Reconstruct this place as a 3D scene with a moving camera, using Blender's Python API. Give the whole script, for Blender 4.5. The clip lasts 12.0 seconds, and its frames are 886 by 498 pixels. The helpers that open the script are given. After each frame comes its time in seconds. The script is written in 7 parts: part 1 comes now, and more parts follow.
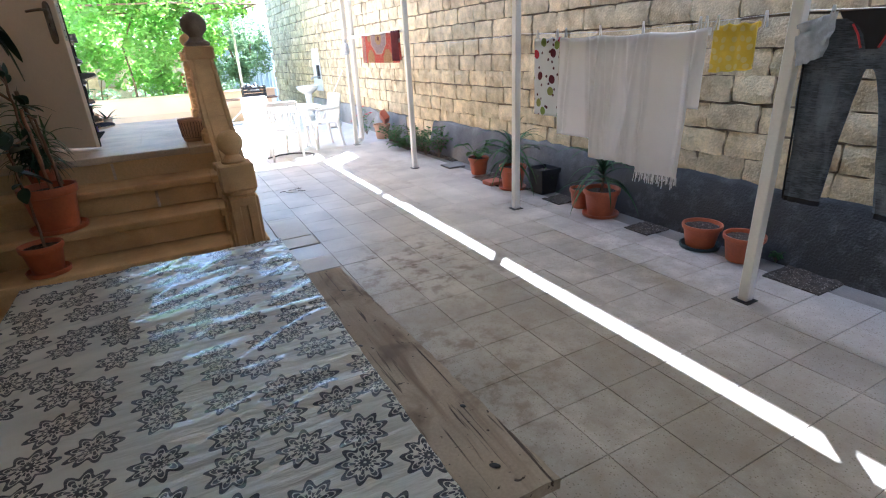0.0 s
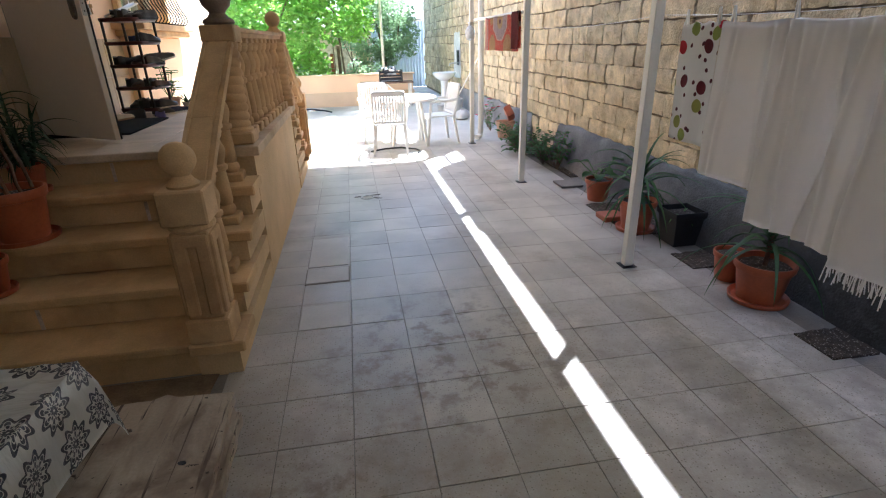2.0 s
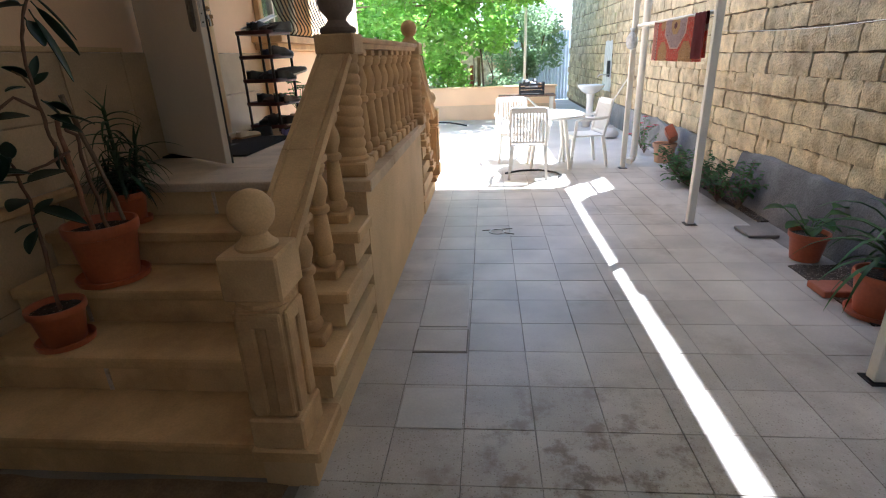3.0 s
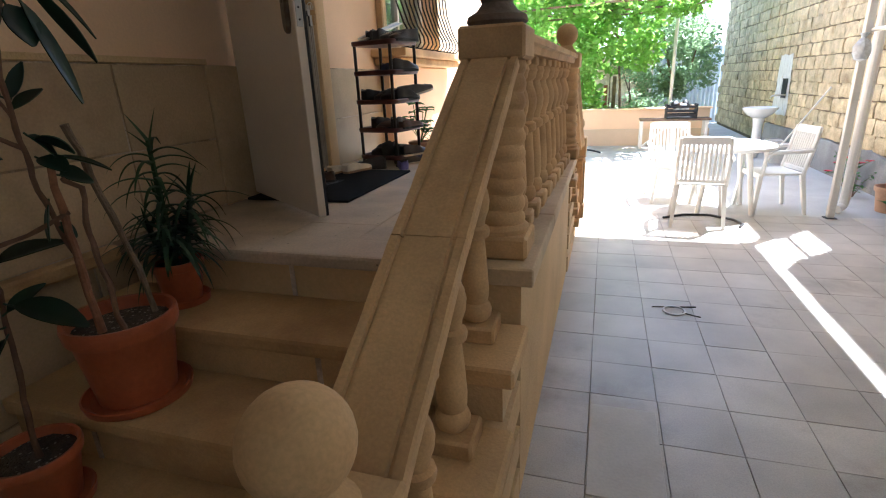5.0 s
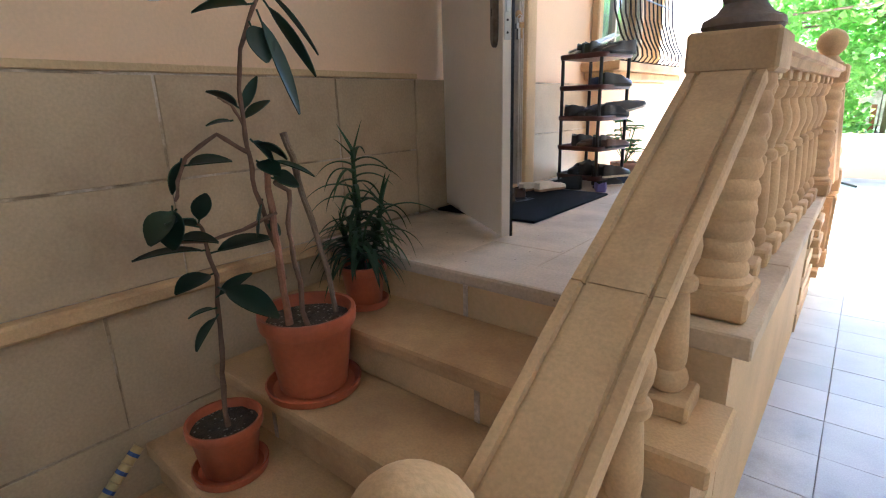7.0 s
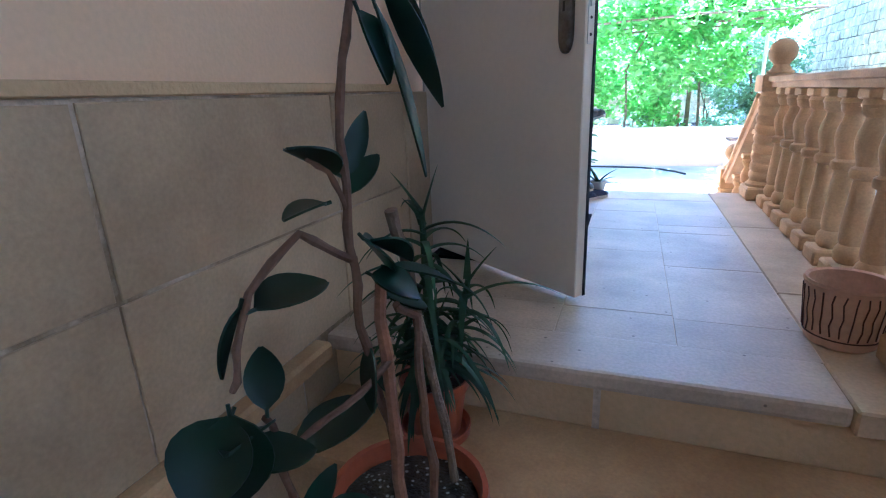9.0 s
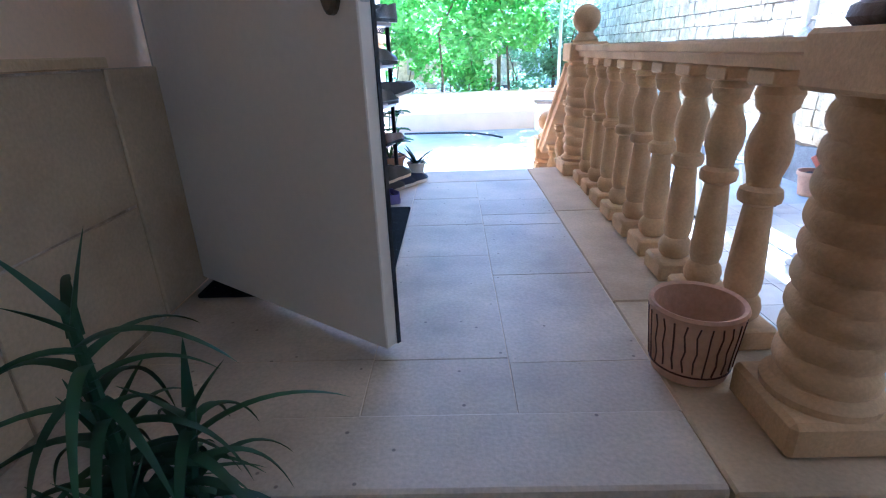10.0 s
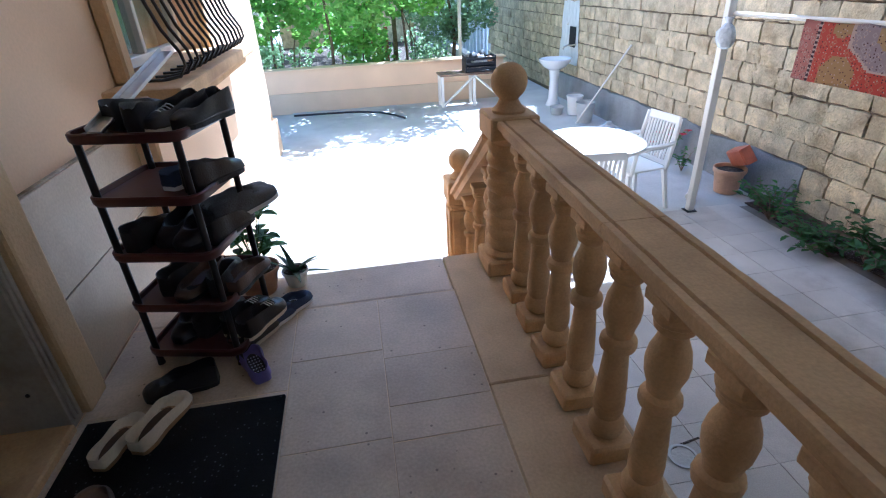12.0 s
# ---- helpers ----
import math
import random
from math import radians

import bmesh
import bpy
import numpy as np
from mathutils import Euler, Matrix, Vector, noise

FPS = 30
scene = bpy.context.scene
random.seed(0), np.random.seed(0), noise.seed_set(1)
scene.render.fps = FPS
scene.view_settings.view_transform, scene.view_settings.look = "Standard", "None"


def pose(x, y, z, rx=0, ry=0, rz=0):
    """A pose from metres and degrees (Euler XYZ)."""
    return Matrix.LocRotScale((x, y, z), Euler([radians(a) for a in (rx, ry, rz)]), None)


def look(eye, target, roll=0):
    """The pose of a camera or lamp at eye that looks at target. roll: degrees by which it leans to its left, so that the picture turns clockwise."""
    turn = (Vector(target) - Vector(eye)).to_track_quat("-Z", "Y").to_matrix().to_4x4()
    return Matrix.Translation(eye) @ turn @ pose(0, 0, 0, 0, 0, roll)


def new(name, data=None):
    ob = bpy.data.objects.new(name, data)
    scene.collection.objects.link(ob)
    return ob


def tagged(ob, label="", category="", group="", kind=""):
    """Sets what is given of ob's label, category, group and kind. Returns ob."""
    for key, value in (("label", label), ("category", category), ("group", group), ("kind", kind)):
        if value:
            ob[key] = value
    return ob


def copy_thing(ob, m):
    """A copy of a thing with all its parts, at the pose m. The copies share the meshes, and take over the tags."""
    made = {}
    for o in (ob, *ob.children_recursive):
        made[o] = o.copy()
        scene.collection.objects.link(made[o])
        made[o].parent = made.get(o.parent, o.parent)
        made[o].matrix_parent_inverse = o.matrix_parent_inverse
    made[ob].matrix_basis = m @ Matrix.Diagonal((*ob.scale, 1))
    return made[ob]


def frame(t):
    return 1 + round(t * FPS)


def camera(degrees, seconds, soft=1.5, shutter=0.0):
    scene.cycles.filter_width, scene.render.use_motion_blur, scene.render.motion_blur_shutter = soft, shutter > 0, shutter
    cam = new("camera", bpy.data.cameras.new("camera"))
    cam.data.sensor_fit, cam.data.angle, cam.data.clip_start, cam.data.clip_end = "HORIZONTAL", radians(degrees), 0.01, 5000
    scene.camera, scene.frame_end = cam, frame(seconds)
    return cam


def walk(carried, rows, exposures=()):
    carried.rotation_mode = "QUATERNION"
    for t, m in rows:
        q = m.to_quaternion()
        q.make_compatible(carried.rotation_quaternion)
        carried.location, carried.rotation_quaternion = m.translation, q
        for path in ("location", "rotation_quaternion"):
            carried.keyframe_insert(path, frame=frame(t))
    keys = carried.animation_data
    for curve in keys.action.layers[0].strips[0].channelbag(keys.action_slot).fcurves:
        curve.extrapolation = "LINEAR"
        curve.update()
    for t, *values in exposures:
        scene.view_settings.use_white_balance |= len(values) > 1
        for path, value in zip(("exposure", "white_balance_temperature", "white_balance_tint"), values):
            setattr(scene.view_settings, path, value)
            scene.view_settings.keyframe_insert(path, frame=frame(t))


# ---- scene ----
cam = camera(82.5, 12.0, 1.15)
PATH = [
    (0, (0.293, 0.721, 1.488), (1.14, 2.376, 0.751), -3.0),
    (0.5, (0.618, 0.842, 1.47), (1.534, 2.454, 0.72), -2.9),
    (1, (0.908, 1.04, 1.459), (1.679, 2.719, 0.693), -1.5),
    (1.5, (1.156, 1.324, 1.471), (1.823, 3.048, 0.709), -0.6),
    (2, (1.325, 1.671, 1.472), (1.63, 3.495, 0.709), -1.6),
    (2.5, (1.329, 2.089, 1.454), (1.418, 3.941, 0.704), -2.5),
    (3, (1.321, 2.486, 1.471), (1.143, 4.347, 0.758), -2.3),
    (3.5, (1.15, 2.862, 1.45), (0.709, 4.69, 0.767), -2.2),
    (3.7, (1.097, 2.982, 1.466), (0.643, 4.809, 0.791), -2.2),
    (5.3, (0.906, 3.597, 1.441), (0.212, 5.372, 0.835), -2.9),
    (5.5, (0.915, 3.63, 1.45), (0.058, 5.333, 0.845), -3.4),
    (6, (0.946, 3.671, 1.442), (-0.188, 5.208, 0.85), -2.3),
    (6.5, (0.949, 3.683, 1.45), (-0.28, 5.155, 0.883), -2.4),
    (7, (0.864, 3.673, 1.448), (-0.365, 5.152, 0.895), -1.6),
    (7.5, (0.649, 3.648, 1.465), (-0.406, 5.253, 0.909), -3.1),
    (7.7, (0.529, 3.628, 1.463), (-0.458, 5.275, 0.905), -4.4),
    (9.3, (-0.124, 3.955, 1.559), (-0.563, 5.807, 0.943), -0.7),
    (9.5, (-0.105, 4.053, 1.543), (-0.321, 5.918, 0.854), -1.0),
    (10, (-0.059, 4.335, 1.579), (-0.112, 6.195, 0.846), -2.2),
    (10.5, (-0.022, 4.593, 1.68), (0.069, 6.44, 0.917), -3.1),
    (11, (0.048, 4.84, 1.768), (0.312, 6.658, 0.977), -2.5),
    (11.5, (0.066, 5.056, 1.904), (0.337, 6.84, 1.041), -2.5),
    (12, (0.065, 5.29, 2.052), (0.336, 7.035, 1.113), -2.7),
]
EXPOSURES = [(0.0, 3.2, 5050, 10), (1.5, 2.75, 5250, 10), (2.5, 2.45, 5350, 10), (3.5, 2.35, 5350, 10), (5.3, 2.6, 5450, 10), (5.5, 2.75, 5350, 10),
             (6.1, 4.1, 5300, 10), (7.0, 3.75, 4850, 10), (7.7, 3.25, 4600, 10), (9.3, 3.65, 3950, 10), (9.6, 3.55, 3950, 10), (10.0, 3.3, 3950, 10), (10.5, 3.05, 3950, 10), (11.0, 2.55, 4150, 10), (11.5, 2.4, 4150, 10), (12.0, 2.0, 4500, 10)]
walk(cam, [(t, look(eye, target, roll)) for t, eye, target, roll in PATH], EXPOSURES)

# ---- light ----
SUN_TO = Vector((0.35, 0.392, 1.0)).normalized()
world = bpy.data.worlds.new("sky")
scene.world = world
world.use_nodes = True
wn = world.node_tree
sky = wn.nodes.new("ShaderNodeTexSky")
sky.sky_type = "NISHITA"
sky.sun_disc = False
sky.sun_elevation = math.asin(SUN_TO.z)
sky.sun_rotation = math.atan2(SUN_TO.x, SUN_TO.y)
sky.altitude = 50
sky.dust_density = 2.0
wn.links.new(sky.outputs[0], wn.nodes["Background"].inputs[0])
wn.nodes["Background"].inputs[1].default_value = 0.13
sun = new("sun", bpy.data.lights.new("sun", "SUN"))
sun.data.energy = 5.0
sun.data.angle = radians(0.53)
sun.data.color = (1.0, 0.965, 0.91)
sun.matrix_world = look((0, 0, 0), -SUN_TO)


# ---- materials ----
def mat(name, base, rough=0.7, var=0.15, scale=6.0, fine=90.0, bump=0.15, metal=0.0, tint=None, rand=0.0,
        spec=0.5, coat=0.0, speck=None, tmin=0.52, tmax=0.72):
    """Procedural surface: base colour with coarse stains, fine grain, relief, optional second tint and specks (worn off between two y)."""
    m = bpy.data.materials.new(name)
    m.use_nodes = True
    t = m.node_tree
    b = t.nodes["Principled BSDF"]
    b.inputs["Roughness"].default_value = rough
    b.inputs["Metallic"].default_value = metal
    b.inputs["Specular IOR Level"].default_value = spec
    b.inputs["Coat Weight"].default_value = coat
    geo = t.nodes.new("ShaderNodeNewGeometry")
    n1 = t.nodes.new("ShaderNodeTexNoise")
    n1.inputs["Scale"].default_value = scale
    n1.inputs["Detail"].default_value = 5
    n2 = t.nodes.new("ShaderNodeTexNoise")
    n2.inputs["Scale"].default_value = fine
    n2.inputs["Detail"].default_value = 3
    t.links.new(geo.outputs["Position"], n1.inputs["Vector"])
    t.links.new(geo.outputs["Position"], n2.inputs["Vector"])
    r1 = t.nodes.new("ShaderNodeMapRange")
    r1.inputs[1].default_value, r1.inputs[2].default_value = 0.3, 0.7
    r1.inputs[3].default_value, r1.inputs[4].default_value = 1 - var, 1 + var
    t.links.new(n1.outputs["Fac"], r1.inputs[0])
    r2 = t.nodes.new("ShaderNodeMapRange")
    r2.inputs[1].default_value, r2.inputs[2].default_value = 0.25, 0.75
    r2.inputs[3].default_value, r2.inputs[4].default_value = 1 - var * 0.6, 1 + var * 0.6
    t.links.new(n2.outputs["Fac"], r2.inputs[0])
    mul = t.nodes.new("ShaderNodeMath")
    mul.operation = "MULTIPLY"
    t.links.new(r1.outputs[0], mul.inputs[0])
    t.links.new(r2.outputs[0], mul.inputs[1])
    last = mul.outputs[0]
    if rand:
        oi = t.nodes.new("ShaderNodeObjectInfo")
        rr = t.nodes.new("ShaderNodeMapRange")
        rr.inputs[3].default_value, rr.inputs[4].default_value = 1 - rand, 1 + rand
        t.links.new(oi.outputs["Random"], rr.inputs[0])
        geo_r = t.nodes.new("ShaderNodeMapRange")
        geo_r.inputs[3].default_value, geo_r.inputs[4].default_value = 1 - rand, 1 + rand
        t.links.new(geo.outputs["Random Per Island"], geo_r.inputs[0])
        m2 = t.nodes.new("ShaderNodeMath")
        m2.operation = "MULTIPLY"
        t.links.new(last, m2.inputs[0])
        t.links.new(rr.outputs[0], m2.inputs[1])
        m3 = t.nodes.new("ShaderNodeMath")
        m3.operation = "MULTIPLY"
        t.links.new(m2.outputs[0], m3.inputs[0])
        t.links.new(geo_r.outputs[0], m3.inputs[1])
        last = m3.outputs[0]
    col = t.nodes.new("ShaderNodeRGB")
    col.outputs[0].default_value = (*base, 1)
    colour = col.outputs[0]
    if tint:
        mx = t.nodes.new("ShaderNodeMix")
        mx.data_type = "RGBA"
        n3 = t.nodes.new("ShaderNodeTexNoise")
        n3.inputs["Scale"].default_value = scale * 0.45
        n3.inputs["Detail"].default_value = 6
        n3.inputs["Roughness"].default_value = 0.65
        t.links.new(geo.outputs["Position"], n3.inputs["Vector"])
        r3 = t.nodes.new("ShaderNodeMapRange")
        r3.inputs[1].default_value, r3.inputs[2].default_value = tmin, tmax
        t.links.new(n3.outputs["Fac"], r3.inputs[0])
        t.links.new(r3.outputs[0], mx.inputs[0])
        t.links.new(colour, mx.inputs[6])
        mx.inputs[7].default_value = (*tint, 1)
        colour = mx.outputs[2]
    if speck:
        v = t.nodes.new("ShaderNodeTexVoronoi")
        v.inputs["Scale"].default_value = speck[0]
        t.links.new(geo.outputs["Position"], v.inputs["Vector"])
        lt = t.nodes.new("ShaderNodeMapRange")
        lt.inputs[1].default_value, lt.inputs[2].default_value = speck[1], speck[1] * 0.6
        t.links.new(v.outputs["Distance"], lt.inputs[0])
        vc = t.nodes.new("ShaderNodeSeparateColor")
        t.links.new(v.outputs["Color"], vc.inputs[0])
        gate = t.nodes.new("ShaderNodeMath")
        gate.operation = "GREATER_THAN"
        gate.inputs[1].default_value = 0.55
        t.links.new(vc.outputs[0], gate.inputs[0])
        both = t.nodes.new("ShaderNodeMath")
        both.operation = "MULTIPLY"
        t.links.new(lt.outputs[0], both.inputs[0])
        t.links.new(gate.outputs[0], both.inputs[1])
        amount = both.outputs[0]
        if len(speck) > 3:
            sep = t.nodes.new("ShaderNodeSeparateXYZ")
            t.links.new(geo.outputs["Position"], sep.inputs[0])
            fade = t.nodes.new("ShaderNodeMapRange")
            fade.inputs[1].default_value, fade.inputs[2].default_value = speck[3], speck[4]
            t.links.new(sep.outputs[1], fade.inputs[0])
            worn = t.nodes.new("ShaderNodeMath")
            worn.operation = "MULTIPLY"
            t.links.new(amount, worn.inputs[0])
            t.links.new(fade.outputs[0], worn.inputs[1])
            amount = worn.outputs[0]
        ms = t.nodes.new("ShaderNodeMix")
        ms.data_type = "RGBA"
        t.links.new(amount, ms.inputs[0])
        t.links.new(colour, ms.inputs[6])
        ms.inputs[7].default_value = (*speck[2], 1)
        colour = ms.outputs[2]
    vm = t.nodes.new("ShaderNodeVectorMath")
    vm.operation = "SCALE"
    t.links.new(colour, vm.inputs[0])
    t.links.new(last, vm.inputs["Scale"])
    t.links.new(vm.outputs[0], b.inputs["Base Color"])
    if bump:
        bp = t.nodes.new("ShaderNodeBump")
        bp.inputs["Strength"].default_value = bump
        bp.inputs["Distance"].default_value = 0.01
        t.links.new(n2.outputs["Fac"], bp.inputs["Height"])
        t.links.new(bp.outputs[0], b.inputs["Normal"])
    return m


def motif_cloth(name, base, ink, cell, radius, petals, rough, relief=0.25, jitter=0.5, palette=None, crumbs=False, stretch=(14, 14, 14)):
    """Cloth printed with rosettes (ink) or with coloured spots (palette), by the object's own coordinates."""
    m = bpy.data.materials.new(name)
    m.use_nodes = True
    t = m.node_tree
    b = t.nodes["Principled BSDF"]
    b.inputs["Roughness"].default_value = rough
    tc = t.nodes.new("ShaderNodeTexCoord")
    mp = t.nodes.new("ShaderNodeMapping")
    mp.inputs["Scale"].default_value = (1 / cell, 1 / cell, 1 / cell)
    t.links.new(tc.outputs["UV"], mp.inputs[0])
    v = t.nodes.new("ShaderNodeTexVoronoi")
    v.voronoi_dimensions = "2D"
    v.inputs["Scale"].default_value = 1
    v.inputs["Randomness"].default_value = jitter
    t.links.new(mp.outputs[0], v.inputs["Vector"])
    sub = t.nodes.new("ShaderNodeVectorMath")
    sub.operation = "SUBTRACT"
    t.links.new(mp.outputs[0], sub.inputs[0])
    t.links.new(v.outputs["Position"], sub.inputs[1])
    sx = t.nodes.new("ShaderNodeSeparateXYZ")
    t.links.new(sub.outputs[0], sx.inputs[0])

    def op(kind, a, c=None):
        n = t.nodes.new("ShaderNodeMath")
        n.operation = kind
        for i, x in enumerate((a, c)):
            if x is None:
                continue
            if isinstance(x, (int, float)):
                n.inputs[i].default_value = x
            else:
                t.links.new(x, n.inputs[i])
        return n.outputs[0]

    d = v.outputs["Distance"]
    ang = op("ARCTAN2", sx.outputs[1], sx.outputs[0])
    lobes = op("COSINE", op("MULTIPLY", ang, petals))
    edge = op("MULTIPLY_ADD", lobes, 0.16 * radius)
    edge.node.inputs[2].default_value = radius * 0.84
    inside = op("LESS_THAN", d, edge)
    if palette is None:
        q = op("DIVIDE", d, edge)
        rim = op("MULTIPLY", inside, op("GREATER_THAN", q, 0.80))
        dots = op("MULTIPLY", op("LESS_THAN", op("ABSOLUTE", op("SUBTRACT", q, 0.66)), 0.085), op("GREATER_THAN", lobes, 0.1))
        ring = op("MULTIPLY", op("LESS_THAN", op("ABSOLUTE", op("SUBTRACT", q, 0.42)), 0.11), op("GREATER_THAN", op("COSINE", op("MULTIPLY", ang, petals * 2)), -0.6))
        core = op("LESS_THAN", op("ABSOLUTE", op("SUBTRACT", q, 0.15)), 0.09)
        fac = op("MAXIMUM", op("MAXIMUM", rim, dots), op("MAXIMUM", ring, core))
    else:
        fac = inside
    mx = t.nodes.new("ShaderNodeMix")
    mx.data_type = "RGBA"
    t.links.new(fac, mx.inputs[0])
    mx.inputs[6].default_value = (*base, 1)
    if crumbs:
        v2 = t.nodes.new("ShaderNodeTexVoronoi")
        v2.voronoi_dimensions = "2D"
        v2.inputs["Scale"].default_value = 2.3
        t.links.new(mp.outputs[0], v2.inputs["Vector"])
        c2 = t.nodes.new("ShaderNodeSeparateColor")
        t.links.new(v2.outputs["Color"], c2.inputs[0])
        m0 = t.nodes.new("ShaderNodeMix")
        m0.data_type = "RGBA"
        t.links.new(op("MULTIPLY", op("LESS_THAN", v2.outputs["Distance"], 0.17), op("GREATER_THAN", c2.outputs[0], 0.45)), m0.inputs[0])
        m0.inputs[6].default_value = (*base, 1)
        m0.inputs[7].default_value = (*ink, 1)
        t.links.new(m0.outputs[2], mx.inputs[6])
    if palette is None:
        nz = t.nodes.new("ShaderNodeTexNoise")
        nz.inputs["Scale"].default_value = 5
        t.links.new(mp.outputs[0], nz.inputs["Vector"])
        cr = t.nodes.new("ShaderNodeMix")
        cr.data_type = "RGBA"
        t.links.new(nz.outputs["Fac"], cr.inputs[0])
        cr.inputs[6].default_value = (*ink, 1)
        cr.inputs[7].default_value = (*[c * 2.2 for c in ink], 1)
        t.links.new(cr.outputs[2], mx.inputs[7])
    else:
        sc = t.nodes.new("ShaderNodeSeparateColor")
        t.links.new(v.outputs["Color"], sc.inputs[0])
        ramp = t.nodes.new("ShaderNodeValToRGB")
        ramp.color_ramp.interpolation = "CONSTANT"
        while len(ramp.color_ramp.elements) < len(palette):
            ramp.color_ramp.elements.new(0.5)
        for i, c in enumerate(palette):
            ramp.color_ramp.elements[i].position = i / len(palette)
            ramp.color_ramp.elements[i].color = (*c, 1)
        t.links.new(sc.outputs[0], ramp.inputs[0])
        t.links.new(ramp.outputs[0], mx.inputs[7])
    t.links.new(mx.outputs[2], b.inputs["Base Color"])
    geo = t.nodes.new("ShaderNodeNewGeometry")
    n2 = t.nodes.new("ShaderNodeTexNoise")
    n2.inputs["Scale"].default_value = 1
    n2.inputs["Detail"].default_value = 4
    sm = t.nodes.new("ShaderNodeMapping")
    sm.inputs["Scale"].default_value = stretch
    sm.inputs["Rotation"].default_value = (0, 0, 0.2)
    t.links.new(geo.outputs["Position"], sm.inputs[0])
    t.links.new(sm.outputs[0], n2.inputs["Vector"])
    bp = t.nodes.new("ShaderNodeBump")
    bp.inputs["Strength"].default_value = relief
    bp.inputs["Distance"].default_value = 0.02
    t.links.new(n2.outputs["Fac"], bp.inputs["Height"])
    t.links.new(bp.outputs[0], b.inputs["Normal"])
    return m


def glass(name, tint=(0.8, 0.9, 0.88)):
    m = bpy.data.materials.new(name)
    m.use_nodes = True
    b = m.node_tree.nodes["Principled BSDF"]
    b.inputs["Base Color"].default_value = (*tint, 1)
    b.inputs["Transmission Weight"].default_value = 1
    b.inputs["Roughness"].default_value = 0.03
    b.inputs["IOR"].default_value = 1.45
    return m


def leaf_mat(name, base, through_col, rough=0.45):
    m = mat(name, base, rough, 0.35, 1.5, 30, 0.05, rand=0.3)
    t = m.node_tree
    b = t.nodes["Principled BSDF"]
    tr = t.nodes.new("ShaderNodeBsdfTranslucent")
    tr.inputs[0].default_value = (*through_col, 1)
    mx = t.nodes.new("ShaderNodeMixShader")
    mx.inputs[0].default_value = 0.42
    t.links.new(b.outputs[0], mx.inputs[1])
    t.links.new(tr.outputs[0], mx.inputs[2])
    t.links.new(mx.outputs[0], t.nodes["Material Output"].inputs[0])
    return m


M_TILE = mat("terrazzo_tile", (0.49, 0.445, 0.39), 0.42, 0.2, 2.2, 160, 0.06, rand=0.10, tint=(0.29, 0.24, 0.19),
             speck=(85, 0.33, (0.19, 0.16, 0.125), 5.4, 3.6), tmin=0.54, tmax=0.72)


def add_streaks(m, layers, strength=0.5):
    """Layers of long streaks (scale on each axis, from, to, colour) laid over a material, the first one also in relief."""
    t = m.node_tree
    b = t.nodes["Principled BSDF"]
    geo = t.nodes.new("ShaderNodeNewGeometry")
    last = b.inputs["Base Color"].links[0].from_socket
    height = None
    for sc, lo, hi, colour in layers:
        mp = t.nodes.new("ShaderNodeMapping")
        mp.inputs["Scale"].default_value = sc
        t.links.new(geo.outputs["Position"], mp.inputs[0])
        nz = t.nodes.new("ShaderNodeTexNoise")
        nz.inputs["Scale"].default_value = 1
        nz.inputs["Detail"].default_value = 6
        nz.inputs["Distortion"].default_value = 0.6
        t.links.new(mp.outputs[0], nz.inputs["Vector"])
        r = t.nodes.new("ShaderNodeMapRange")
        r.inputs[1].default_value, r.inputs[2].default_value = lo, hi
        t.links.new(nz.outputs["Fac"], r.inputs[0])
        mx = t.nodes.new("ShaderNodeMix")
        mx.data_type = "RGBA"
        t.links.new(r.outputs[0], mx.inputs[0])
        t.links.new(last, mx.inputs[6])
        mx.inputs[7].default_value = (*colour, 1)
        last = mx.outputs[2]
        height = height or nz.outputs["Fac"]
    t.links.new(last, b.inputs["Base Color"])
    bp = t.nodes.new("ShaderNodeBump")
    bp.inputs["Strength"].default_value = strength
    bp.inputs["Distance"].default_value = 0.01
    t.links.new(height, bp.inputs["Height"])
    t.links.new(bp.outputs[0], b.inputs["Normal"])


def add_dirt(m, centre, reach, colour, lo=0.5, hi=0.62):
    """Spilt-earth smears on a floor material round a place: noise patches that thin out with distance."""
    t = m.node_tree
    b = t.nodes["Principled BSDF"]
    geo = t.nodes.new("ShaderNodeNewGeometry")
    dist = t.nodes.new("ShaderNodeVectorMath")
    dist.operation = "DISTANCE"
    dist.inputs[1].default_value = centre
    t.links.new(geo.outputs["Position"], dist.inputs[0])
    fall = t.nodes.new("ShaderNodeMapRange")
    fall.inputs[1].default_value, fall.inputs[2].default_value = reach, reach * 0.25
    t.links.new(dist.outputs["Value"], fall.inputs[0])
    nz = t.nodes.new("ShaderNodeTexNoise")
    nz.inputs["Scale"].default_value = 7
    nz.inputs["Detail"].default_value = 7
    nz.inputs["Roughness"].default_value = 0.7
    t.links.new(geo.outputs["Position"], nz.inputs["Vector"])
    cut = t.nodes.new("ShaderNodeMapRange")
    cut.inputs[1].default_value, cut.inputs[2].default_value = lo, hi
    t.links.new(nz.outputs["Fac"], cut.inputs[0])
    both = t.nodes.new("ShaderNodeMath")
    both.operation = "MULTIPLY"
    t.links.new(fall.outputs[0], both.inputs[0])
    t.links.new(cut.outputs[0], both.inputs[1])
    mx = t.nodes.new("ShaderNodeMix")
    mx.data_type = "RGBA"
    t.links.new(both.outputs[0], mx.inputs[0])
    t.links.new(b.inputs["Base Color"].links[0].from_socket, mx.inputs[6])
    mx.inputs[7].default_value = (*colour, 1)
    t.links.new(mx.outputs[2], b.inputs["Base Color"])


